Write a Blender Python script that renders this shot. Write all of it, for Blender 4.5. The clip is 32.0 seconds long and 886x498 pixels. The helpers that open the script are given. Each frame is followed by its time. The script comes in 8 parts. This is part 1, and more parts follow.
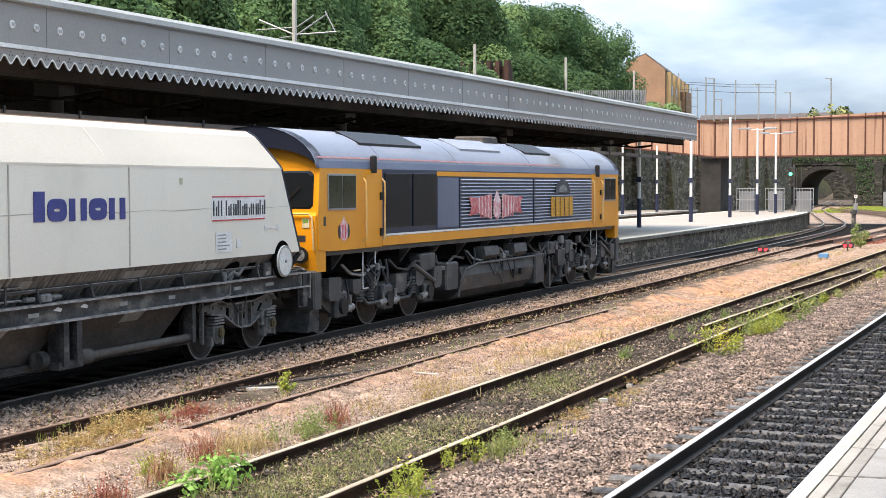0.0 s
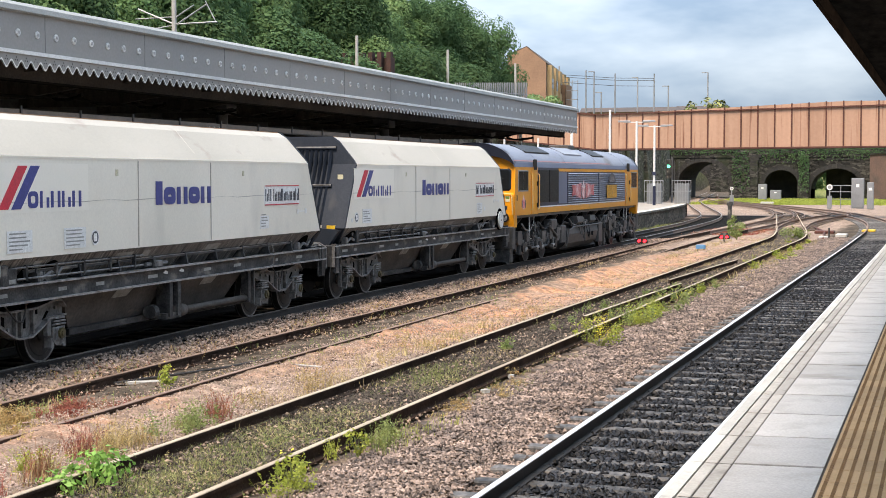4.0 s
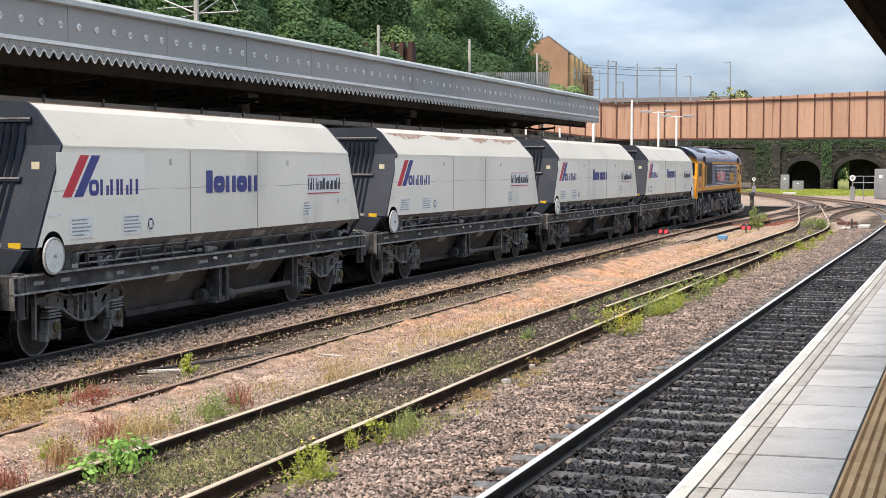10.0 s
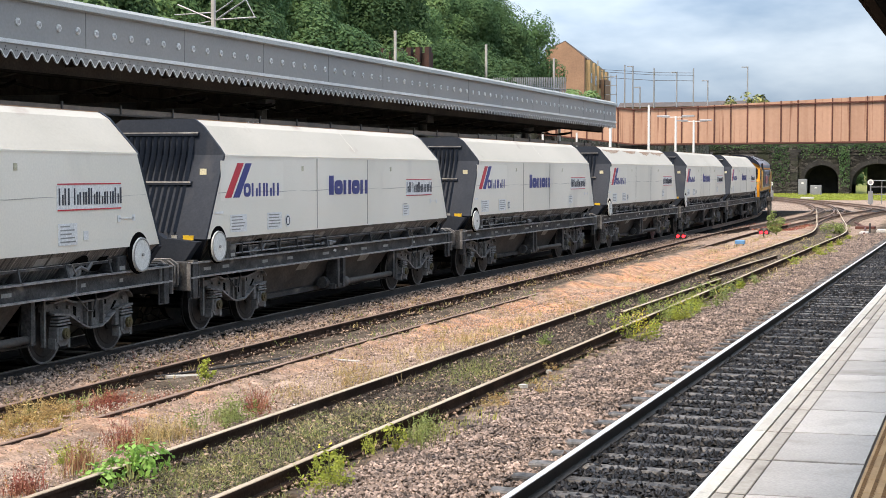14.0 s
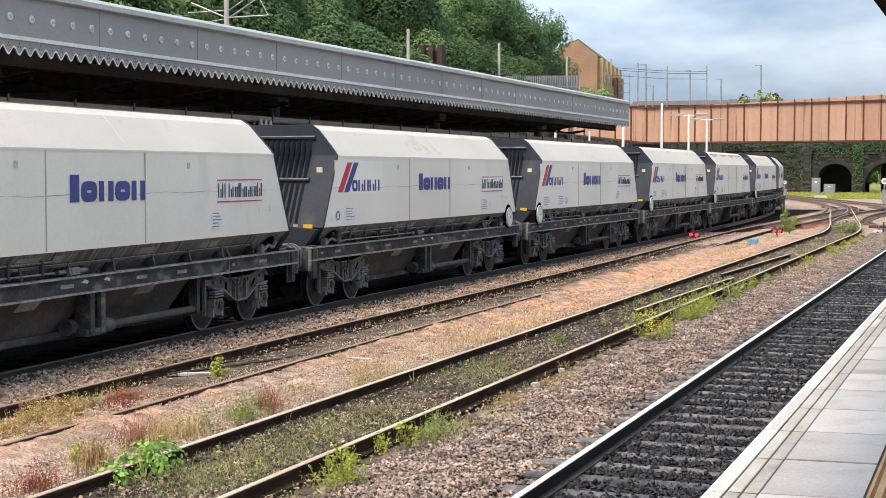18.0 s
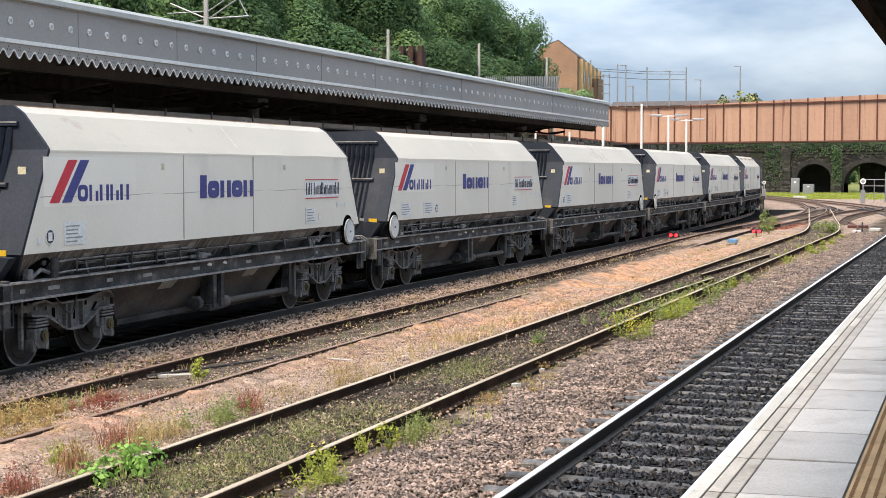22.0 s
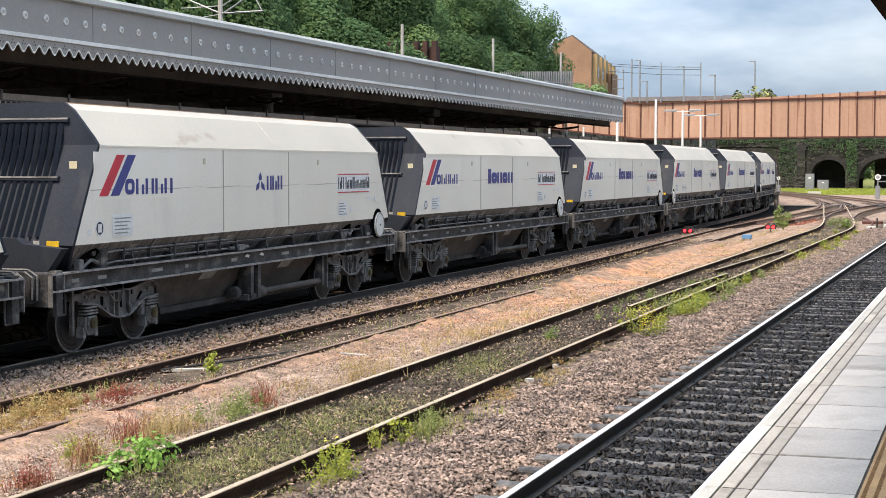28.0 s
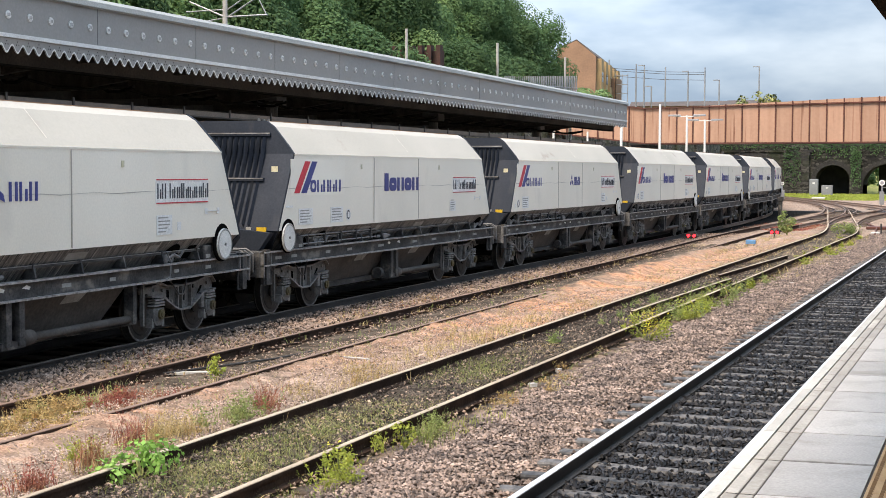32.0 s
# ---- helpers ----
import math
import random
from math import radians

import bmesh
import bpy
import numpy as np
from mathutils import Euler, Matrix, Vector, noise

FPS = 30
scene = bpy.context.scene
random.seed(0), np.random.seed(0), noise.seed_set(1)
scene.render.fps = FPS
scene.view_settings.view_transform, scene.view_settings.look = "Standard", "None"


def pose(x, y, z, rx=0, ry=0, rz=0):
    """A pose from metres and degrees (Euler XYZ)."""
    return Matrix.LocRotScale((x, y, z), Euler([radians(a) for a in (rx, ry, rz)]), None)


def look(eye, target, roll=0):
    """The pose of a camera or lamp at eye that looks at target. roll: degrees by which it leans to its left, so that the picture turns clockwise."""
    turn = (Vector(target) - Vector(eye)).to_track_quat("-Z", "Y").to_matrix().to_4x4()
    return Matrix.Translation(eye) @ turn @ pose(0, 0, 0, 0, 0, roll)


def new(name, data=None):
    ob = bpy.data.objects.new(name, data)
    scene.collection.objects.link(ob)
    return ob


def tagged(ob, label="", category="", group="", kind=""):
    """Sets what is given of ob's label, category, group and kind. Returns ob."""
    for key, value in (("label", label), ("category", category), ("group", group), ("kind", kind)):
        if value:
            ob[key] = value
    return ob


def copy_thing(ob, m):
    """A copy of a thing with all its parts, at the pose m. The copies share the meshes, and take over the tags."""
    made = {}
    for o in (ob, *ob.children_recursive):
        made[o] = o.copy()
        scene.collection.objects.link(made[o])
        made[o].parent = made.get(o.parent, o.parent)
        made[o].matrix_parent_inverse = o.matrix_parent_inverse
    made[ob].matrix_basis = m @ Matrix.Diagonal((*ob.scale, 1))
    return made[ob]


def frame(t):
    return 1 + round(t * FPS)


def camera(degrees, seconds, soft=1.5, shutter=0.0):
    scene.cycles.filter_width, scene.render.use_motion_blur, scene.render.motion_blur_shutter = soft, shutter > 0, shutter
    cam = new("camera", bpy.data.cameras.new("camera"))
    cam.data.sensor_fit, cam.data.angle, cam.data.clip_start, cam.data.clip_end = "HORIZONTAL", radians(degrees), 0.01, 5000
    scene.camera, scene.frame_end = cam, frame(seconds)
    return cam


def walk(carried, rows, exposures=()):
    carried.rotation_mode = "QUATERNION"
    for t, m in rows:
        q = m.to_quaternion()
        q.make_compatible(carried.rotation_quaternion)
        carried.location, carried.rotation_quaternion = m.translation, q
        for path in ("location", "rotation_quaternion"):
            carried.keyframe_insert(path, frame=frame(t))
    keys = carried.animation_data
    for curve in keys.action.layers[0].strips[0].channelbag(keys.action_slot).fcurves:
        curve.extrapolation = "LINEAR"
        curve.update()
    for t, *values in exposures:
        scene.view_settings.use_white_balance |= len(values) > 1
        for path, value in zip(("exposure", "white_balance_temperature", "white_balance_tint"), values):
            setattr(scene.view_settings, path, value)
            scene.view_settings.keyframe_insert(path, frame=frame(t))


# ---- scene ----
# The camera stands on the platform, 2.77 m over the rails, and only turns.
# x: to the right of the lines, y: along the lines, z: up, 0 at the rail heads.
cam = camera(32.96, 32.0, soft=0.6)
EYE = Vector((0, 0, 2.77))
VIEWS = [  # seconds, turn to the right, tilt and lean in degrees
    (0.0, -23.06, -2.41, -0.12), (0.5, -21.56, -2.48, -0.12), (1.0, -20.38, -2.49, -0.12),
    (1.5, -19.82, -2.43, -0.05), (2.0, -19.49, -2.44, 0.00), (2.5, -18.97, -2.53, 0.07),
    (3.0, -18.62, -2.74, 0.07), (3.5, -18.52, -2.75, -0.02), (5.5, -18.85, -2.63, -0.03),
    (6.0, -18.87, -2.77, -0.01), (6.5, -18.84, -2.77, -0.01), (7.0, -18.68, -2.76, 0.01),
    (7.5, -18.62, -2.83, -0.03), (8.0, -18.72, -2.93, -0.03), (8.5, -18.87, -3.02, -0.07),
    (9.0, -18.92, -3.01, -0.13), (9.5, -19.11, -3.03, -0.00), (10.0, -19.37, -3.12, 0.10),
    (10.5, -19.49, -3.09, 0.03), (11.0, -19.56, -3.07, 0.03), (11.5, -19.60, -3.04, 0.02),
    (12.0, -19.61, -3.03, 0.01), (12.5, -19.76, -3.00, 0.03), (13.0, -19.84, -2.89, 0.09),
    (13.5, -19.92, -2.89, 0.05), (14.0, -20.02, -2.92, -0.02), (14.5, -20.10, -2.87, -0.03),
    (16.5, -20.27, -3.08, -0.02), (17.0, -20.26, -3.03, -0.03), (17.5, -20.31, -3.01, 0.05),
    (18.0, -20.50, -2.99, 0.06), (18.5, -20.75, -2.88, 0.07), (19.0, -20.74, -2.90, 0.01),
    (19.5, -20.59, -3.04, -0.15), (20.0, -20.44, -3.20, -0.24), (20.5, -20.32, -3.21, -0.28),
    (21.0, -20.11, -3.11, -0.17), (21.5, -19.92, -2.98, -0.03), (22.0, -19.75, -2.96, -0.02),
    (22.5, -19.64, -3.10, -0.16), (23.0, -19.69, -3.28, -0.23), (23.5, -19.73, -3.31, -0.12),
    (24.0, -19.81, -3.30, -0.06), (24.5, -19.91, -3.25, -0.01), (25.0, -20.06, -3.20, -0.01),
    (25.5, -20.08, -3.29, 0.03), (27.5, -20.01, -3.19, 0.01), (28.0, -20.27, -3.15, 0.08),
    (28.5, -20.31, -3.19, 0.08), (29.0, -20.30, -3.16, 0.11), (29.5, -20.37, -3.11, 0.19),
    (30.0, -20.53, -3.08, 0.26), (30.5, -20.52, -3.03, 0.19), (31.0, -20.57, -3.04, 0.18),
    (31.5, -20.54, -3.05, 0.20), (32.0, -20.41, -2.99, 0.27),
]
TRAIN = [  # seconds, metres run
    (0, -0.60), (1, 4.88), (2, 10.20), (3, 15.31), (3.5, 17.74), (5.5, 28.17), (6, 30.69), (7, 35.57), (8, 40.61), (9, 45.65), (10, 50.34), (11, 55.15), (12, 59.98), (13, 64.80), (14, 69.58), (14.5, 71.96), (16.5, 81.34), (17, 83.76), (18, 88.60), (19, 93.42), (20, 98.18), (21, 102.93), (22, 107.73), (23, 112.52), (24, 117.47), (25, 122.43), (25.5, 124.84), (27.5, 135.05), (28, 137.67), (29, 142.81), (30, 148.18), (31, 153.63), (32, 159.08)
]


def view(yaw, tilt, lean):
    a, b = radians(yaw), radians(tilt)
    way = Vector((math.sin(a) * math.cos(b), math.cos(a) * math.cos(b), math.sin(b)))
    return look(EYE, EYE + way * 50, lean)


walk(cam, [(t, view(a, b, c)) for t, a, b, c in VIEWS], [(0, 1.40, 7400, 14), (1, 1.30, 7400, 14), (3, 1.22, 7400, 14), (9, 1.19, 7400, 14), (32, 1.19, 7400, 14)])

# ---- world and light ----
world = bpy.data.worlds.new("overcast_sky")
scene.world = world
world.use_nodes = True
wn, wl = world.node_tree.nodes, world.node_tree.links
wn.clear()
SUN_ELEVATION, SUN_TURN = radians(57), radians(193)
sky = wn.new("ShaderNodeTexSky")
sky.sky_type, sky.sun_disc = "NISHITA", False
sky.sun_elevation, sky.sun_rotation = SUN_ELEVATION, SUN_TURN
w_co = wn.new("ShaderNodeTexCoord")
w_map = wn.new("ShaderNodeMapping")
w_map.inputs["Scale"].default_value = (3.0, 3.0, 9.0)
w_map.inputs["Location"].default_value = (1.3, 0.4, 0.2)
w_noise = wn.new("ShaderNodeTexNoise")
w_noise.inputs["Scale"].default_value, w_noise.inputs["Detail"].default_value = 1.3, 6
w_noise.inputs["Roughness"].default_value = 0.5
w_ramp = wn.new("ShaderNodeValToRGB")
w_ramp.color_ramp.elements[0].position, w_ramp.color_ramp.elements[1].position = 0.46, 0.74
w_ramp.color_ramp.elements[0].color = (0.092, 0.145, 0.225, 1)
w_ramp.color_ramp.elements[1].color = (0.335, 0.40, 0.47, 1)
w_mix = wn.new("ShaderNodeMix")
w_mix.data_type = "RGBA"
w_mix.inputs[0].default_value = 0.93
w_gain = wn.new("ShaderNodeMix")
w_gain.data_type, w_gain.blend_type = "RGBA", "MULTIPLY"
w_gain.inputs[0].default_value = 1
w_gain.inputs[7].default_value = (0.11, 0.11, 0.11, 1)
w_bg, w_out = wn.new("ShaderNodeBackground"), wn.new("ShaderNodeOutputWorld")
w_bg.inputs["Strength"].default_value = 1.0
wl.new(w_co.outputs["Generated"], w_map.inputs["Vector"])
wl.new(w_map.outputs["Vector"], w_noise.inputs["Vector"])
wl.new(w_noise.outputs["Fac"], w_ramp.inputs["Fac"])
wl.new(sky.outputs["Color"], w_gain.inputs[6])
wl.new(w_gain.outputs[2], w_mix.inputs[6])
wl.new(w_ramp.outputs["Color"], w_mix.inputs[7])
# an overcast sky is three times as bright overhead as at the horizon
w_sep, w_up, w_lift = wn.new("ShaderNodeSeparateXYZ"), wn.new("ShaderNodeMath"), wn.new("ShaderNodeVectorMath")
w_up.operation, w_up.use_clamp = "MAXIMUM", False
w_up.inputs[1].default_value = 0.0
w_grow = wn.new("ShaderNodeMath")
w_grow.operation = "MULTIPLY_ADD"
w_grow.inputs[1].default_value, w_grow.inputs[2].default_value = 4.2, 1.0
w_lift.operation = "SCALE"
wl.new(w_co.outputs["Generated"], w_sep.inputs["Vector"])
wl.new(w_sep.outputs["Z"], w_up.inputs[0])
wl.new(w_up.outputs[0], w_grow.inputs[0])
wl.new(w_mix.outputs[2], w_lift.inputs[0])
w_side, w_both = wn.new("ShaderNodeMapRange"), wn.new("ShaderNodeMath")
w_side.inputs["From Min"].default_value, w_side.inputs["From Max"].default_value = -0.42, 0.05
w_side.inputs["To Min"].default_value, w_side.inputs["To Max"].default_value = 1.30, 0.84
w_both.operation = "MULTIPLY"
wl.new(w_sep.outputs["X"], w_side.inputs["Value"])
wl.new(w_grow.outputs[0], w_both.inputs[0])
wl.new(w_side.outputs[0], w_both.inputs[1])
wl.new(w_both.outputs[0], w_lift.inputs["Scale"])
wl.new(w_lift.outputs[0], w_bg.inputs["Color"])
wl.new(w_bg.outputs["Background"], w_out.inputs["Surface"])
sun = new("sun", bpy.data.lights.new("sun", "SUN"))
sun.data.energy, sun.data.angle, sun.data.color = 2.5, radians(25), (1, 0.88, 0.73)
sun.matrix_basis = look((0, 0, 60), Vector((0, 0, 60)) - Vector((math.sin(SUN_TURN) * math.cos(SUN_ELEVATION), math.cos(SUN_TURN) * math.cos(SUN_ELEVATION), math.sin(SUN_ELEVATION))))


# ---- materials ----
def mat(name, c1, c2=None, scale=2.0, rough=0.7, metal=0.0, bump=0.15, fine=40.0, grain=0.25, stretch=(1, 1, 1), spots=None, spot_scale=3.0, spot_at=(0.58, 0.68), spec=0.4, island=0.0, glow=0.0, each=0.0):
    """Two colours mixed by a broad noise, darkened and roughened by a fine one; spots of a third colour."""
    m = bpy.data.materials.new(name)
    m.use_nodes = True
    n, l = m.node_tree.nodes, m.node_tree.links
    b = n["Principled BSDF"]
    b.inputs["Roughness"].default_value, b.inputs["Metallic"].default_value = rough, metal
    b.inputs["Specular IOR Level"].default_value = spec
    co, mp, info = n.new("ShaderNodeTexCoord"), n.new("ShaderNodeMapping"), n.new("ShaderNodeObjectInfo")
    mp.inputs["Scale"].default_value = stretch
    l.new(co.outputs["Object"], mp.inputs["Vector"])
    rnd = n.new("ShaderNodeMath")
    rnd.operation = "MULTIPLY"
    rnd.inputs[1].default_value = 23.0
    l.new(info.outputs["Random"], rnd.inputs[0])

    def noisy(s, d, plain=False):
        t = n.new("ShaderNodeTexNoise")
        t.noise_dimensions = "4D"
        t.inputs["Scale"].default_value, t.inputs["Detail"].default_value = s, d
        l.new(co.outputs["Object"] if plain else mp.outputs["Vector"], t.inputs["Vector"])
        l.new(rnd.outputs[0], t.inputs["W"])
        return t

    def blend(a, c, fac, kind="MIX"):
        x = n.new("ShaderNodeMix")
        x.data_type, x.blend_type = "RGBA", kind
        for k, v in ((6, a), (7, c), (0, fac)):
            if isinstance(v, (tuple, float, int)):
                x.inputs[k].default_value = (*v, 1) if isinstance(v, tuple) else v
            else:
                l.new(v, x.inputs[k])
        return x.outputs[2]

    def ramp(v, lo, hi, a=(0, 0, 0), c=(1, 1, 1)):
        r = n.new("ShaderNodeValToRGB")
        r.color_ramp.elements[0].position, r.color_ramp.elements[1].position = lo, hi
        r.color_ramp.elements[0].color, r.color_ramp.elements[1].color = (*a, 1), (*c, 1)
        l.new(v, r.inputs["Fac"])
        return r.outputs["Color"]

    c2 = c2 or tuple(v * 0.75 for v in c1)
    col = ramp(noisy(scale, 4).outputs["Fac"], 0.35, 0.65, c1, c2)
    small = noisy(fine, 3, True)
    col = blend(col, ramp(small.outputs["Fac"], 0.3, 0.7, (1 - grain,) * 3, (1 + grain * 0.4,) * 3), 1.0, "MULTIPLY")
    if spots:
        col = blend(col, spots, ramp(noisy(spot_scale, 6).outputs["Fac"], *spot_at))
    if island:
        g = n.new("ShaderNodeNewGeometry")
        col = blend(col, ramp(g.outputs["Random Per Island"], 0, 1, (1 - island,) * 3, (1 + island,) * 3), 1.0, "MULTIPLY")
    if each:
        col = blend(col, ramp(info.outputs["Random"], 0, 1, (1 - each,) * 3, (1 + each * 0.5,) * 3), 1.0, "MULTIPLY")
    l.new(col, b.inputs["Base Color"])
    if bump:
        bp = n.new("ShaderNodeBump")
        bp.inputs["Strength"].default_value, bp.inputs["Distance"].default_value = bump, 0.02
        l.new(small.outputs["Fac"], bp.inputs["Height"])
        l.new(bp.outputs["Normal"], b.inputs["Normal"])
    if glow:
        l.new(col, b.inputs["Emission Color"])
        b.inputs["Emission Strength"].default_value = glow
    return m


M = {}
M["hopper_white"] = mat("grimy_white_paint", (0.80, 0.75, 0.64), (0.71, 0.665, 0.56), 0.5, 0.5, 0, 0.03, 30, 0.06, (1, 0.7, 0.35), (0.50, 0.47, 0.40), 1.1, (0.58, 0.84))
# worn cream, dimmed below the sides' paint to offset light from above
M["hopper_roof"] = mat("worn_dimmed_cream_paint", (0.45, 0.42, 0.36), (0.39, 0.365, 0.31), 0.6, 0.55, 0, 0.03, 30, 0.08, (1, 0.6, 1), (0.30, 0.245, 0.205), 1.5, (0.64, 0.73), spec=0.25)
M["roof_rust"] = mat("brown_rusted_paint", (0.27, 0.17, 0.12), (0.36, 0.29, 0.23), 5, 0.85, 0, 0.1, 30, 0.3, spec=0.1)
M["hopper_dark"] = mat("dark_slate_paint", (0.021, 0.027, 0.038), (0.033, 0.039, 0.05), 1.2, 0.6, 0, 0.05, 30, 0.2, (1, 1, 0.3), (0.06, 0.061, 0.063), 1.6, (0.6, 0.8), spec=0.1)
M["grime"] = mat("black_brake_grime", (0.03, 0.028, 0.027), (0.24, 0.228, 0.21), 2.0, 0.7, 0, 0.3, 25, 0.4, (1, 16, 0.45), (0.45, 0.43, 0.39), 2.6, (0.6, 0.70))
M["chute"] = mat("dirty_grey_steel", (0.07, 0.063, 0.057), (0.12, 0.107, 0.095), 1.3, 0.7, 0, 0.15, 20, 0.3, (1, 1, 2), (0.17, 0.135, 0.105), 2.5, (0.64, 0.78), spec=0.15)
M["under"] = mat("black_underframe_steel", (0.035, 0.035, 0.036), (0.095, 0.092, 0.088), 4, 0.55, 0, 0.3, 30, 0.45, (1, 0.6, 1), spots=(0.2, 0.18, 0.155), spot_scale=4, spot_at=(0.58, 0.70), spec=0.12)
# near-black that puts the shade of gaps and recesses into the colour
M["void"] = mat("shade_black", (0.004, 0.004, 0.004), (0.008, 0.0075, 0.007), 3, 1.0, spec=0.0)
# pale steel: the bright highlights of edges put into the colour
M["under_edge"] = mat("highlit_steel_edge", (0.42, 0.41, 0.395), (0.17, 0.165, 0.16), 3, 0.4, 0.2, 0.1, 30, 0.3, (1, 3, 1))
# the same for the bogies, highlight and wear in one colour
M["bogie_edge"] = mat("worn_highlit_bogie_steel", (0.25, 0.243, 0.235), (0.15, 0.145, 0.138), 3, 0.5, 0.1, 0.1, 30, 0.35, (1, 3, 1), spots=(0.07, 0.066, 0.06), spot_scale=5, spot_at=(0.5, 0.7), spec=0.25)
M["mark_pale"] = mat("paler_repainted_panel", (0.82, 0.775, 0.67), (0.775, 0.73, 0.625), 0.8, 0.5, bump=0, grain=0.03)
M["wheel"] = mat("oily_wheel_steel", (0.03, 0.03, 0.03), (0.06, 0.055, 0.05), 4, 0.55, 0.4, 0.1, 30, 0.3)
M["hub_brass"] = mat("dull_brass_cap", (0.13, 0.105, 0.045), (0.06, 0.05, 0.03), 8, 0.5, 0.3)
M["disc_white"] = mat("white_enamel_disc", (0.72, 0.72, 0.68), (0.62, 0.62, 0.58), 4, 0.4)
M["ink_blue"] = mat("navy_blue_lettering", (0.035, 0.045, 0.20), (0.05, 0.06, 0.23), 4, 0.45, bump=0)
M["ink_red"] = mat("bright_red_stripe", (0.62, 0.03, 0.05), (0.55, 0.04, 0.06), 4, 0.45, bump=0)
M["ink_dark"] = mat("dark_grey_lettering", (0.04, 0.045, 0.06), None, 4, 0.5, bump=0)
M["label_white"] = mat("pale_stencil_panel", (0.78, 0.78, 0.75), (0.7, 0.7, 0.67), 6, 0.5, bump=0)
M["label_grey"] = mat("faded_stencil_panel", (0.34, 0.34, 0.32), (0.22, 0.22, 0.2), 6, 0.6, bump=0)
M["label_yellow"] = mat("yellow_marking", (0.65, 0.42, 0.03), None, 6, 0.5, bump=0)
M["label_cream"] = mat("cream_notice", (0.62, 0.58, 0.40), None, 6, 0.5, bump=0)
M["loco_yellow"] = mat("orange_yellow_loco_paint", (0.74, 0.30, 0.014), (0.66, 0.26, 0.016), 0.9, 0.32, 0, 0.02, 30, 0.07, (1, 1, 0.4), (0.38, 0.17, 0.03), 1.5, (0.64, 0.85), spec=0.5)
M["loco_blue"] = mat("dark_blue_loco_paint", (0.016, 0.026, 0.06), (0.026, 0.036, 0.07), 1.0, 0.35, 0, 0.03, 30, 0.12, (1, 1, 0.4), (0.065, 0.068, 0.08), 1.6, (0.6, 0.82), spec=0.3)
M["loco_roof"] = mat("weathered_grey_blue_roof", (0.165, 0.19, 0.25), (0.23, 0.245, 0.28), 0.8, 0.45, 0, 0.05, 20, 0.18, (1, 0.35, 1), (0.11, 0.105, 0.10), 1.4, (0.56, 0.74))
M["loco_visor"] = mat("near_black_blue_visor", (0.006, 0.008, 0.018), (0.010, 0.013, 0.024), 1.0, 0.4, 0, 0.03)
M["loco_black"] = mat("matt_black_grille", (0.008, 0.0085, 0.0095), (0.016, 0.016, 0.017), 3, 0.5, 0, 0.2, 60, 0.2, spec=0.3)
M["loco_under"] = mat("dark_grey_bogie_paint", (0.04, 0.041, 0.042), (0.085, 0.082, 0.078), 3, 0.5, 0, 0.15, 30, 0.35, spots=(0.16, 0.145, 0.13), spot_scale=4, spot_at=(0.6, 0.75))
M["roof_red"] = mat("faded_red_line", (0.42, 0.16, 0.16), (0.5, 0.3, 0.3), 3, 0.5, bump=0)
M["loco_eave"] = mat("dull_blue_roof_band", (0.10, 0.125, 0.19), (0.14, 0.16, 0.22), 0.8, 0.4, 0, 0.03, 20, 0.15, (1, 0.6, 0.3))
M["rail_cream"] = mat("cream_worn_grab_rail", (0.68, 0.52, 0.30), (0.62, 0.36, 0.10), 3, 0.45, bump=0)
M["glass_cab"] = mat("grey_cab_side_glass", (0.022, 0.024, 0.023), (0.014, 0.016, 0.015), 2, 0.12, 0, 0, 30, 0.05, spec=0.12)
M["glass_dark"] = mat("dark_cab_glass", (0.012, 0.014, 0.016), None, 2, 0.08, 0, 0, 30, 0.05, spec=0.35)
M["pink_badge"] = mat("red_and_white_badge", (0.78, 0.66, 0.65), (0.60, 0.20, 0.22), 9, 0.45, bump=0)
M["red_badge"] = mat("crimson_badge", (0.5, 0.03, 0.05), (0.6, 0.3, 0.28), 14, 0.45, bump=0)
M["number_gold"] = mat("gold_numerals", (0.72, 0.36, 0.03), (0.40, 0.19, 0.03), 12, 0.45, bump=0, stretch=(1, 1, 3))
M["lamp_glass"] = mat("pale_lamp_glass", (0.30, 0.32, 0.33), (0.15, 0.16, 0.17), 14, 0.1, bump=0, spec=0.8)
M["canopy_grey"] = mat("mid_grey_board_paint", (0.235, 0.228, 0.214), (0.265, 0.258, 0.244), 0.7, 0.5, 0, 0.05, 20, 0.1, (1, 0.3, 0.5), (0.19, 0.185, 0.172), 1.3, (0.58, 0.8))
M["disc_grey"] = mat("pale_grey_slot", (0.38, 0.38, 0.37), (0.32, 0.32, 0.31), 3, 0.6, bump=0)
M["canopy_joint"] = mat("grey_joint_shadow", (0.165, 0.165, 0.16), (0.18, 0.18, 0.176), 2, 0.7, bump=0)
M["canopy_white"] = mat("white_trim_paint", (0.70, 0.70, 0.68), (0.58, 0.58, 0.56), 2, 0.5, 0, 0.03)
M["canopy_lead"] = mat("pale_lead_flashing", (0.30, 0.315, 0.305), (0.24, 0.252, 0.245), 0.8, 0.7, 0.0, 0.05, spec=0.2)
# near-black: the shade under the canopy is put into the colour
M["canopy_dark"] = mat("shaded_timber_soffit", (0.010, 0.009, 0.008), (0.022, 0.019, 0.016), 1.0, 0.85, 0, 0.15, 20, 0.3, (6, 1, 1), spec=0.0)
M["column"] = mat("dark_iron_column", (0.05, 0.048, 0.046), (0.075, 0.07, 0.066), 2, 0.6)
M["trough_brown"] = mat("dull_brown_trough", (0.21, 0.17, 0.14), (0.15, 0.125, 0.105), 2, 0.7)
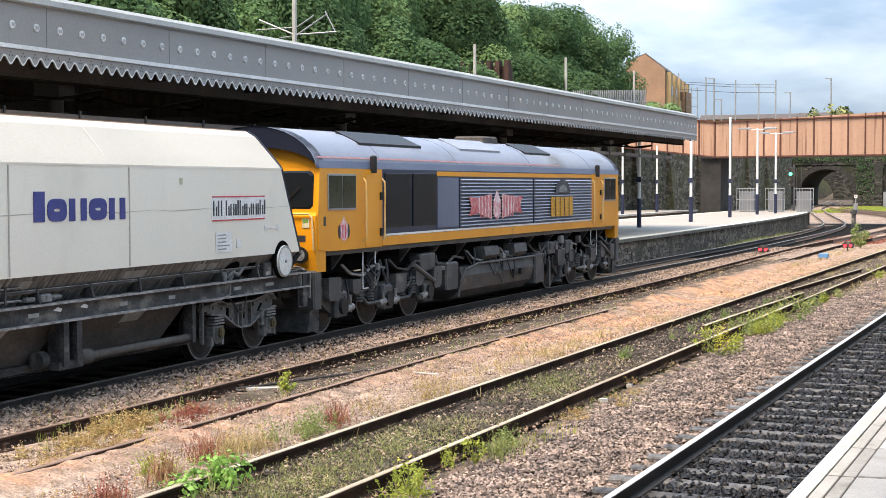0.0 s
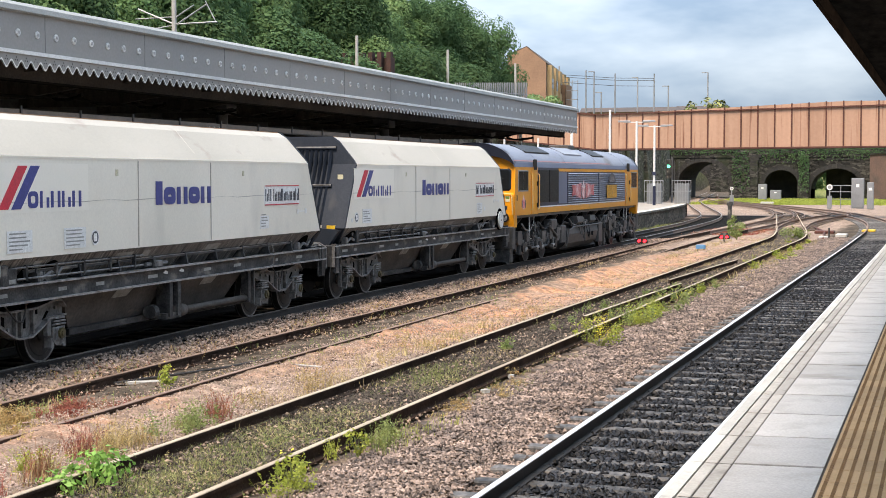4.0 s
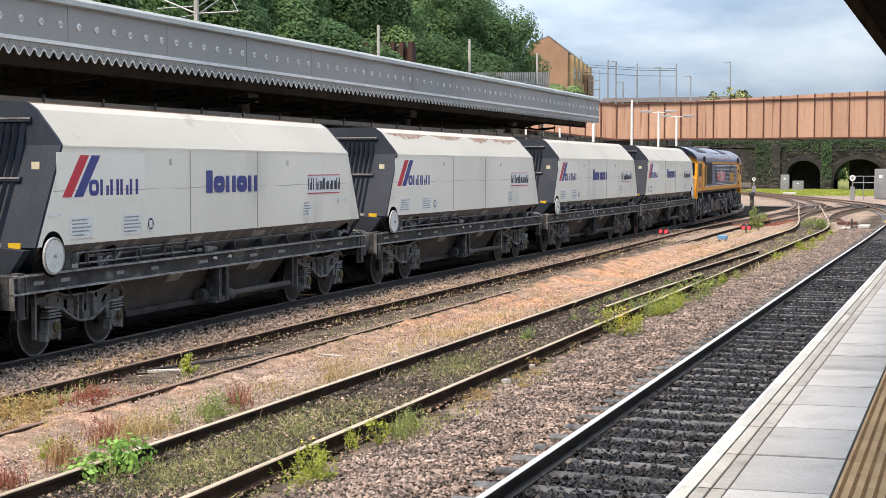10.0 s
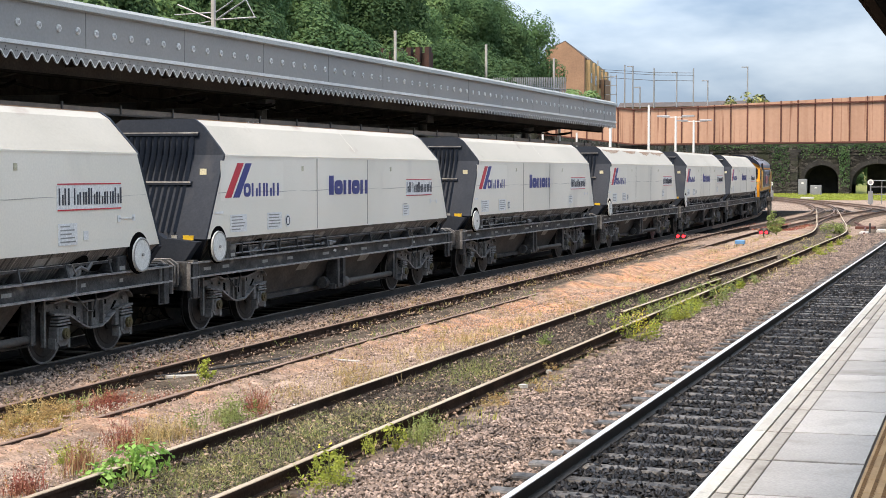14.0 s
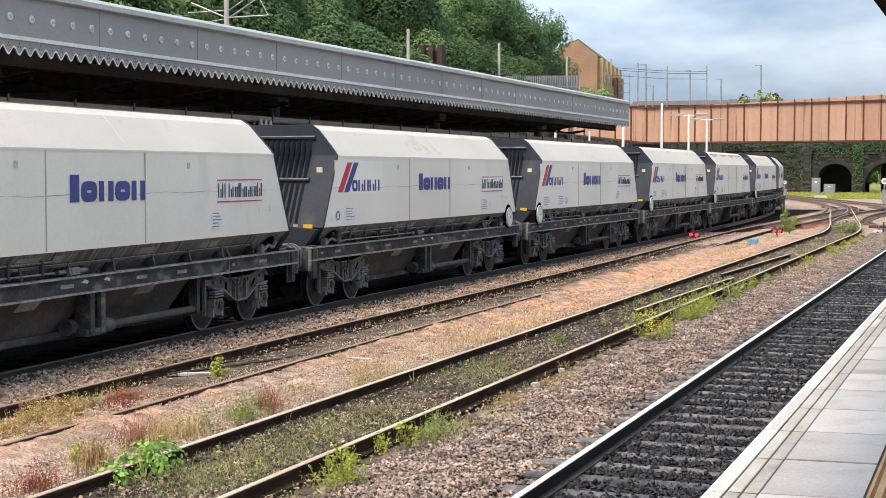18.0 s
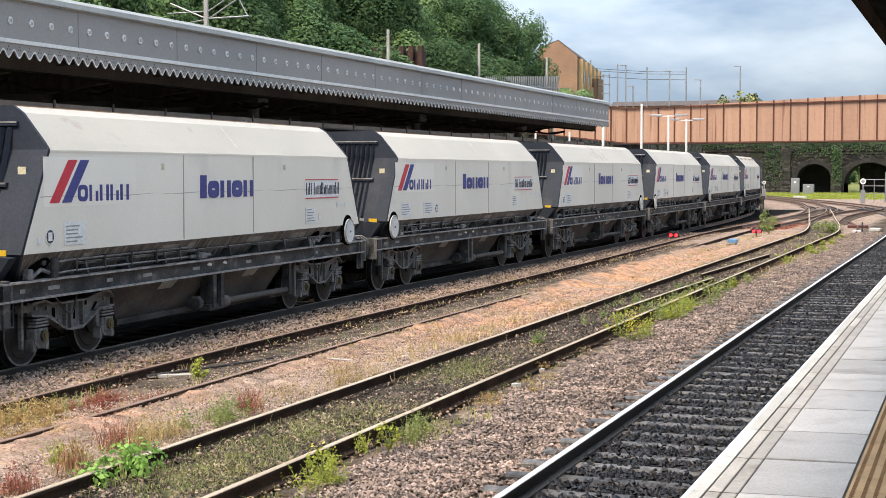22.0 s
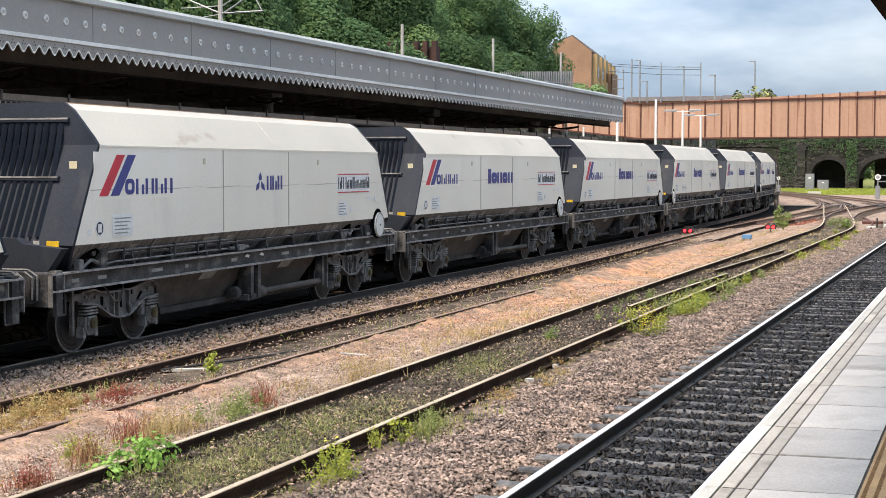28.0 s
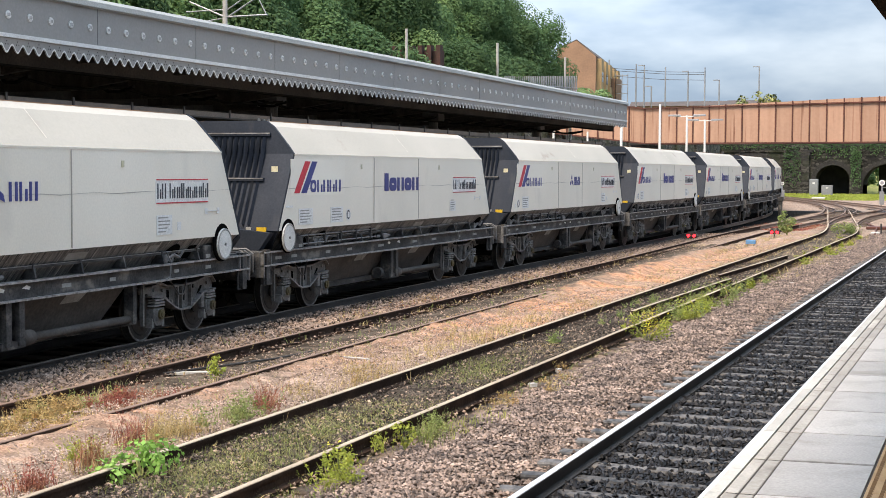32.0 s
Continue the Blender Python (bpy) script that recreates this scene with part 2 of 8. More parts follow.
M["brown_fascia"] = mat("brown_stained_fascia", (0.04, 0.026, 0.018), (0.022, 0.016, 0.012), 1.5, 0.8, 0, 0.1, 20, 0.3, (6, 0.5, 1), spec=0.0)
M["rail_rust"] = mat("rust_brown_rail", (0.075, 0.047, 0.034), (0.04, 0.027, 0.021), 2, 0.9, 0, 0.2, 40, 0.3, spec=0.05)
M["rail_far"] = mat("light_rust_rail", (0.24, 0.165, 0.125), (0.17, 0.115, 0.085), 2, 0.8, 0, 0.1, 40, 0.25)
M["rail_black"] = mat("greasy_black_rail", (0.022, 0.02, 0.018), (0.04, 0.034, 0.03), 2, 0.6, 0, 0.15, 40, 0.3)
M["rail_shine"] = mat("polished_rail_head", (0.86, 0.85, 0.83), (0.76, 0.75, 0.73), 0.7, 0.3, 0.5, 0.02, 40, 0.08, (1, 0.2, 1))
M["rail_dull"] = mat("dull_rusty_rail_head", (0.44, 0.36, 0.265), (0.31, 0.235, 0.165), 1.2, 0.6, 0.0, 0.05, 40, 0.25, (1, 0.3, 1), spec=0.2)
M["rail_brown"] = mat("brown_rusty_rail_head", (0.27, 0.18, 0.135), (0.17, 0.11, 0.08), 0.8, 0.6, 0.0, 0.05, 40, 0.2, spec=0.2)
M["concrete_sleeper"] = mat("grimy_concrete", (0.165, 0.155, 0.145), (0.095, 0.09, 0.086), 3, 0.75, 0, 0.2, 50, 0.35, (3, 1, 1), spots=(0.035, 0.034, 0.034), spot_scale=5, spot_at=(0.46, 0.62), each=0.5)
M["timber_sleeper"] = mat("rotten_timber", (0.10, 0.075, 0.055), (0.06, 0.045, 0.035), 3, 0.9, 0, 0.4, 30, 0.35, (1, 8, 1))
M["stone_dark"] = mat("black_ballast_stone", (0.006, 0.0063, 0.0075), (0.022, 0.0235, 0.028), 3, 0.5, 0, 0.2, 40, 0.3, island=0.9, spec=0.2)
M["stone_brown"] = mat("pinkish_brown_ballast_stone", (0.30, 0.225, 0.185), (0.10, 0.078, 0.068), 3, 0.85, 0, 0.3, 40, 0.35, island=0.85)
M["stone_sand"] = mat("dusty_pink_stone", (0.46, 0.35, 0.29), (0.27, 0.20, 0.165), 3, 0.9, 0, 0.3, 40, 0.3, island=0.55, spec=0.1)
M["cinder"] = mat("black_brown_cinder", (0.085, 0.072, 0.062), (0.035, 0.03, 0.026), 3, 0.9, 0, 0.3, 40, 0.3, island=0.7, spec=0.1)
M["stone_grey"] = mat("grey_brown_ballast_stone", (0.33, 0.235, 0.178), (0.15, 0.11, 0.086), 3, 0.85, 0, 0.3, 40, 0.3, island=0.8)
M["slab"] = mat("pale_concrete_paving", (0.51, 0.485, 0.45), (0.44, 0.415, 0.38), 1.6, 0.75, 0, 0.06, 60, 0.18, spots=(0.27, 0.25, 0.215), spot_scale=2.2, spot_at=(0.54, 0.80), each=0.16)
M["coping"] = mat("white_painted_coping", (0.55, 0.53, 0.475), (0.46, 0.44, 0.39), 2.5, 0.7, 0, 0.06, 50, 0.18, spots=(0.22, 0.21, 0.18), spot_scale=6, spot_at=(0.62, 0.72), each=0.12)
M["edge_slab"] = mat("buff_concrete_coping", (0.46, 0.43, 0.38), (0.38, 0.35, 0.305), 2.0, 0.8, 0, 0.08, 50, 0.18, spots=(0.22, 0.20, 0.17), spot_scale=5, spot_at=(0.55, 0.8), each=0.2)
M["tactile"] = mat("tan_tactile_paving", (0.44, 0.285, 0.145), (0.37, 0.235, 0.115), 2.5, 0.8, 0, 0.08, 50, 0.18, each=0.18)
M["joint"] = mat("dark_joint_mortar", (0.035, 0.03, 0.025), (0.06, 0.05, 0.04), 4, 0.9)


def rubble(name, dark, pale, moss, scale):
    """Coursed rubble: cells of stone with dark recessed joints and patches of moss."""
    m = bpy.data.materials.new(name)
    m.use_nodes = True
    n, l = m.node_tree.nodes, m.node_tree.links
    b = n["Principled BSDF"]
    b.inputs["Roughness"].default_value, b.inputs["Specular IOR Level"].default_value = 0.92, 0.2
    co, mp = n.new("ShaderNodeTexCoord"), n.new("ShaderNodeMapping")
    mp.inputs["Scale"].default_value = (scale, scale, scale * 2.1)
    l.new(co.outputs["Object"], mp.inputs["Vector"])
    cell, edge, moist = n.new("ShaderNodeTexVoronoi"), n.new("ShaderNodeTexVoronoi"), n.new("ShaderNodeTexNoise")
    edge.feature = "DISTANCE_TO_EDGE"
    moist.inputs["Scale"].default_value, moist.inputs["Detail"].default_value = 0.35, 6
    for v in (cell, edge):
        v.inputs["Scale"].default_value = 1.0
        l.new(mp.outputs["Vector"], v.inputs["Vector"])
    l.new(co.outputs["Object"], moist.inputs["Vector"])
    sep = n.new("ShaderNodeSeparateColor")
    l.new(cell.outputs["Color"], sep.inputs["Color"])

    def ramp(v, lo, hi, a, c):
        r = n.new("ShaderNodeValToRGB")
        r.color_ramp.elements[0].position, r.color_ramp.elements[1].position = lo, hi
        r.color_ramp.elements[0].color, r.color_ramp.elements[1].color = (*a, 1), (*c, 1)
        l.new(v, r.inputs["Fac"])
        return r.outputs["Color"]

    def mixed(a, c, f, kind="MIX"):
        x = n.new("ShaderNodeMix")
        x.data_type, x.blend_type = "RGBA", kind
        for k, v in ((6, a), (7, c), (0, f)):
            if isinstance(v, (tuple, float)):
                x.inputs[k].default_value = (*v, 1) if isinstance(v, tuple) else v
            else:
                l.new(v, x.inputs[k])
        return x.outputs[2]

    stone = ramp(sep.outputs["Red"], 0.1, 0.95, dark, pale)
    joints = ramp(edge.outputs["Distance"], 0.02, 0.09, (0.3, 0.3, 0.3), (1, 1, 1))
    col = mixed(stone, joints, 1.0, "MULTIPLY")
    col = mixed(col, moss, ramp(moist.outputs["Fac"], 0.5, 0.64, (0, 0, 0), (0.85, 0.85, 0.85)))
    l.new(col, b.inputs["Base Color"])
    bp = n.new("ShaderNodeBump")
    bp.inputs["Strength"].default_value, bp.inputs["Distance"].default_value = 0.8, 0.06
    l.new(joints, bp.inputs["Height"])
    l.new(bp.outputs["Normal"], b.inputs["Normal"])
    return m


M["wall_stone"] = rubble("sooty_gritstone_rubble", (0.020, 0.0195, 0.018), (0.088, 0.082, 0.073), (0.03, 0.037, 0.022), 1.7)
M["wall_hill"] = rubble("mossy_retaining_stone", (0.055, 0.052, 0.042), (0.175, 0.162, 0.125), (0.075, 0.082, 0.045), 1.7)
M["island_paving"] = mat("buff_paving", (0.34, 0.30, 0.25), (0.27, 0.24, 0.20), 0.6, 0.8, 0, 0.05, 20, 0.15)
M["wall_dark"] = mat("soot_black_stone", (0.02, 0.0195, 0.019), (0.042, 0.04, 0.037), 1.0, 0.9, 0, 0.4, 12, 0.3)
M["platform_brick"] = rubble("grimy_platform_stone", (0.11, 0.09, 0.072), (0.27, 0.22, 0.17), (0.08, 0.075, 0.05), 2.6)
M["bridge_pink"] = mat("faded_salmon_paint", (0.46, 0.285, 0.20), (0.40, 0.24, 0.165), 0.9, 0.65, 0, 0.03, 5, 0.08, (2.5, 1, 0.10), (0.17, 0.07, 0.045), 1.9, (0.58, 0.72), spec=0.2, each=0.12)
M["bridge_rust"] = mat("rusty_red_girder", (0.12, 0.04, 0.028), (0.075, 0.03, 0.022), 1.2, 0.75, 0, 0.2)
M["brick_red"] = mat("orange_brown_brick", (0.32, 0.19, 0.12), (0.26, 0.155, 0.10), 0.4, 0.85, 0, 0.1, 4, 0.15)
M["brick_dark"] = mat("dark_reddish_brick", (0.15, 0.09, 0.07), (0.09, 0.065, 0.055), 0.8, 0.9, 0, 0.2, 6, 0.3)
M["roof_slate"] = mat("dark_roof_tile", (0.10, 0.075, 0.065), (0.07, 0.06, 0.055), 0.6, 0.8)
M["post_white"] = mat("white_post_paint", (0.72, 0.72, 0.70), (0.62, 0.62, 0.60), 1, 0.5)
M["post_navy"] = mat("navy_post_paint", (0.02, 0.025, 0.06), None, 1, 0.5)
M["post_grey"] = mat("galvanised_grey", (0.34, 0.35, 0.36), (0.27, 0.28, 0.29), 1, 0.5, 0.3)
M["post_dark"] = mat("dark_steel_post", (0.10, 0.105, 0.11), None, 1, 0.5, 0.2)
M["concrete_post"] = mat("weathered_concrete_post", (0.46, 0.45, 0.42), (0.38, 0.37, 0.35), 1, 0.8)
M["wire"] = mat("dark_copper_wire", (0.06, 0.06, 0.06), None, 1, 0.6)
M["signal_red"] = mat("red_lamp_lens", (0.9, 0.02, 0.03), (0.9, 0.02, 0.03), 1, 0.3, bump=0, grain=0, glow=3.0)
M["signal_green"] = mat("green_lamp_lens", (0.02, 0.85, 0.45), (0.02, 0.85, 0.45), 1, 0.3, bump=0, grain=0, glow=3.0)
M["blue_plate"] = mat("blue_plastic", (0.08, 0.22, 0.42), (0.10, 0.26, 0.46), 3, 0.5)
M["cabinet_grey"] = mat("pale_grey_cabinet_paint", (0.235, 0.245, 0.255), (0.19, 0.2, 0.21), 1, 0.5)
M["leaf"] = mat("mid_green_leaves", (0.115, 0.205, 0.078), (0.20, 0.295, 0.125), 0.25, 0.75, 0, 0, 8, 0.1, island=0.12, spec=0.1, each=0.2)
M["leaf_dark"] = mat("deep_green_leaves", (0.065, 0.13, 0.055), (0.12, 0.205, 0.088), 0.25, 0.75, 0, 0, 8, 0.1, island=0.12, spec=0.1, each=0.25)
M["bark"] = mat("grey_brown_bark", (0.07, 0.055, 0.042), None, 3, 0.9, 0, 0.4)
M["grass_green"] = mat("fresh_green_grass", (0.145, 0.18, 0.06), (0.25, 0.245, 0.105), 1.5, 0.7, 0, 0, 8, 0.15, island=0.45, spec=0.15)
M["weed_straw"] = mat("straw_orange_weed_leaves", (0.52, 0.42, 0.20), (0.38, 0.235, 0.10), 4.0, 0.75, 0, 0, 8, 0.15, island=0.5, spec=0.1)
M["weed_green"] = mat("pale_green_weed_leaves", (0.20, 0.27, 0.09), (0.29, 0.32, 0.12), 2.0, 0.7, 0, 0, 8, 0.15, island=0.4, spec=0.12)
M["grass_dry"] = mat("straw_dry_grass", (0.47, 0.385, 0.20), (0.36, 0.27, 0.13), 1.5, 0.8, 0, 0, 8, 0.15, island=0.45, spec=0.1)
M["grass_red"] = mat("reddish_brown_weed", (0.24, 0.05, 0.045), (0.30, 0.15, 0.08), 1.5, 0.8, 0, 0, 8, 0.15, island=0.4)
M["flower"] = mat("yellow_flower_heads", (0.62, 0.52, 0.03), (0.5, 0.45, 0.05), 1.5, 0.7, 0, 0, 8, 0.1, island=0.3)
M["bush_green"] = mat("bright_green_leaves", (0.16, 0.33, 0.06), (0.27, 0.45, 0.10), 2, 0.55, 0, 0, 8, 0.2, island=0.35)
M["litter"] = mat("grubby_white_litter", (0.52, 0.51, 0.48), (0.40, 0.385, 0.35), 12, 0.7)
# darker than the slab: the blisters' shaded sides and dirt in one colour
M["blister"] = mat("dirty_shaded_blister", (0.15, 0.09, 0.045), (0.22, 0.135, 0.065), 3, 0.85, 0, 0.08, 50, 0.2)
M["rail_grey"] = mat("greasy_grey_rail_head", (0.30, 0.28, 0.26), (0.20, 0.18, 0.16), 0.6, 0.4, 0.6, 0.05, 40, 0.2, (1, 0.3, 1))
M["rim_rust"] = mat("rusty_orange_rim", (0.42, 0.21, 0.10), (0.30, 0.20, 0.14), 1.0, 0.8, 0, 0.1, 20, 0.2, (1, 0.5, 1))
M["bay_tan"] = mat("tan_yellow_render", (0.44, 0.31, 0.16), (0.36, 0.25, 0.13), 0.6, 0.85)
M["weed_yellow"] = mat("yellow_green_weed_leaves", (0.27, 0.33, 0.05), (0.36, 0.38, 0.07), 1.5, 0.7, 0, 0, 8, 0.15, island=0.35)
M["louvre_grey"] = mat("pale_grey_blue_louvre", (0.42, 0.46, 0.53), (0.33, 0.365, 0.43), 0.8, 0.4, 0, 0.05, 20, 0.15)
M["ruin"] = mat("weathered_dark_brick", (0.075, 0.035, 0.027), (0.04, 0.025, 0.02), 1.0, 0.9, 0, 0.2)
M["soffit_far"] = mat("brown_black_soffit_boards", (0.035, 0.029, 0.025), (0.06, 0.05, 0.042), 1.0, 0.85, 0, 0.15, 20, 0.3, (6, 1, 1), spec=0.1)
M["bogie_grey"] = mat("dusty_grey_bogie_steel", (0.11, 0.107, 0.103), (0.19, 0.183, 0.172), 4, 0.55, 0, 0.3, 30, 0.4, spots=(0.05, 0.048, 0.045), spot_scale=5, spot_at=(0.56, 0.7), spec=0.15)


# ---- builders ----
class Build:
    """Collects faces for one mesh."""

    def __init__(self):
        self.v, self.f = [], []

    def add(self, verts, faces):
        k = len(self.v)
        self.v += [tuple(p) for p in verts]
        self.f += [tuple(i + k for i in f) for f in faces]
        return self

    def box(self, x0, x1, y0, y1, z0, z1, c=0.0):
        """A box; c: the chamfer of its upright and upper edges."""
        if c <= 0:
            vs = [(x, y, z) for z in (z0, z1) for x, y in ((x0, y0), (x1, y0), (x1, y1), (x0, y1))]
            return self.add(vs, [(3, 2, 1, 0), (4, 5, 6, 7), (0, 1, 5, 4), (1, 2, 6, 5), (2, 3, 7, 6), (3, 0, 4, 7)])
        ring = [(x0 + c, y0), (x1 - c, y0), (x1, y0 + c), (x1, y1 - c), (x1 - c, y1), (x0 + c, y1), (x0, y1 - c), (x0, y0 + c)]
        top = [(x0 + 2 * c, y0 + c), (x1 - 2 * c, y0 + c), (x1 - c, y0 + 2 * c), (x1 - c, y1 - 2 * c), (x1 - 2 * c, y1 - c), (x0 + 2 * c, y1 - c), (x0 + c, y1 - 2 * c), (x0 + c, y0 + 2 * c)]
        vs = [(x, y, z0) for x, y in ring] + [(x, y, z1 - c) for x, y in ring] + [(x, y, z1) for x, y in top]
        fs = [tuple(range(7, -1, -1)), tuple(range(16, 24))]
        for k in (0, 8):
            fs += [(k + i, k + (i + 1) % 8, k + 8 + (i + 1) % 8, k + 8 + i) for i in range(8)]
        return self.add(vs, fs)

    def prism(self, outline, axis, a, b):
        """An outline in the other two axes, drawn out along axis from a to b."""
        def put(p, d):
            return (d, *p) if axis == "x" else (p[0], d, p[1]) if axis == "y" else (*p, d)
        n = len(outline)
        self.add([put(p, a) for p in outline] + [put(p, b) for p in outline],
                 [tuple(range(n - 1, -1, -1)), tuple(range(n, 2 * n))] + [(i, (i + 1) % n, n + (i + 1) % n, n + i) for i in range(n)])
        return self

    def cyl(self, p, q, r, n=10, r2=None, caps=True):
        p, q = Vector(p), Vector(q)
        m = (q - p).to_track_quat("Z", "Y").to_matrix()
        r2 = r if r2 is None else r2
        ring = [m @ Vector((math.cos(2 * math.pi * i / n), math.sin(2 * math.pi * i / n), 0)) for i in range(n)]
        fs = [(i, (i + 1) % n, n + (i + 1) % n, n + i) for i in range(n)]
        if caps:
            fs += [tuple(range(n - 1, -1, -1)), tuple(range(n, 2 * n))]
        return self.add([p + r * u for u in ring] + [q + r2 * u for u in ring], fs)

    def tube(self, pts, r, n=6):
        for p, q in zip(pts, pts[1:]):
            self.cyl(p, q, r, n)
        return self

    def sweep(self, section, path, z=0.0):
        """A closed section (aside, up) drawn along a path of (x, y)."""
        n, k = len(section), len(path)
        vs = []
        for i, (x, y) in enumerate(path):
            a, b = path[max(i - 1, 0)], path[min(i + 1, k - 1)]
            dx, dy = b[0] - a[0], b[1] - a[1]
            d = math.hypot(dx, dy)
            vs += [(x + s * dy / d, y - s * dx / d, z + u) for s, u in section]
        fs = [(i * n + j, i * n + (j + 1) % n, (i + 1) * n + (j + 1) % n, (i + 1) * n + j) for i in range(k - 1) for j in range(n)]
        return self.add(vs, fs + [tuple(range(n)), tuple(range((k - 1) * n, k * n))[::-1]])

    def quad(self, *p):
        return self.add(p, [tuple(range(len(p)))])

    def mesh(self, name, fix=True):
        me = bpy.data.meshes.new(name)
        me.from_pydata(self.v, [], self.f)
        if fix and len(self.f) < 60000:
            bm = bmesh.new()
            bm.from_mesh(me)
            bmesh.ops.recalc_face_normals(bm, faces=bm.faces)
            bm.to_mesh(me)
            bm.free()
        me.update()
        return me


def part(name, b, material, parent=None, label="", smooth=False, at=None):
    me = b if isinstance(b, bpy.types.Mesh) else b.mesh(name)
    if not me.materials:
        me.materials.append(M[material])
    if smooth:
        for p in me.polygons:
            p.use_smooth = True
    ob = new(name, me)
    if parent:
        ob.parent = parent
    if at is not None:
        ob.matrix_basis = at
    if label:
        ob["label"] = label
    return ob


def thing(name, label, category, at=None, group="", kind=""):
    ob = new(name)
    ob.empty_display_size = 0.2
    if at is not None:
        ob.matrix_basis = at
    return tagged(ob, label, category, group, kind)


def structure(name, b, material, label="", category="", smooth=False):
    return tagged(part(name, b, material, smooth=smooth), label, category, "", "structure")


def curve_through(knots):
    """A smooth x over y through a few knots (y, x)."""
    ky, kx = np.array([k[0] for k in knots], float), np.array([k[1] for k in knots], float)
    d = np.gradient(kx, ky)

    def at(y):
        y = np.asarray(y, float)
        i = np.clip(np.searchsorted(ky, y) - 1, 0, len(ky) - 2)
        h = ky[i + 1] - ky[i]
        t = (y - ky[i]) / h
        return (1 + 2 * t) * (1 - t) ** 2 * kx[i] + t * (1 - t) ** 2 * h * d[i] + t * t * (3 - 2 * t) * kx[i + 1] + t * t * (t - 1) * h * d[i + 1]
    return at


# Centre lines of the four lines, x over y.
LINE_1 = curve_through([(-160, -3.08), (0, -3.08), (40, -3.08), (70, -3.09), (82, -3.2), (98, -4.1), (110, -5.6), (122, -7.8), (144, -13.9), (165, -20.5), (184, -26.2), (212, -31.2), (260, -38)])
LINE_2 = curve_through([(-160, -6.92), (0, -6.92), (40, -6.92), (60, -6.92), (72, -7.0), (79.5, -7.6), (91.5, -8.87), (107, -10.5), (128, -12.95), (140, -15.0), (152, -18.2), (170, -23), (184, -26.4)])
LINE_3 = curve_through([(-160, -10.25), (0, -10.2), (15, -10.22), (22, -10.4), (32, -10.45), (45, -10.55), (61, -10.88), (70, -10.98), (80, -10.8), (88, -10.57), (97, -10.5), (104, -10.7), (112, -11.3), (119, -12.0), (136, -14.6), (150, -18.0), (162, -21.6), (176, -25.6)])
LINE_4 = curve_through([(-160, -11.2), (-60, -12.2), (-20, -12.6), (0, -12.95), (10, -13.25), (15.5, -13.5), (20, -13.68), (25.7, -13.9), (32, -14.03), (45, -14.0), (60, -13.97), (77, -14.25), (90, -14.62), (98, -15.05), (105, -15.65), (111, -16.4), (121, -18.05), (132, -20.15), (160, -25.3), (183, -29.3), (212, -32.8), (300, -44)])


# ---- ground ----
def near(v, lo, hi, soft):
    return np.clip((v - lo) / soft + 0.5, 0, 1) * np.clip((hi - v) / soft + 0.5, 0, 1)


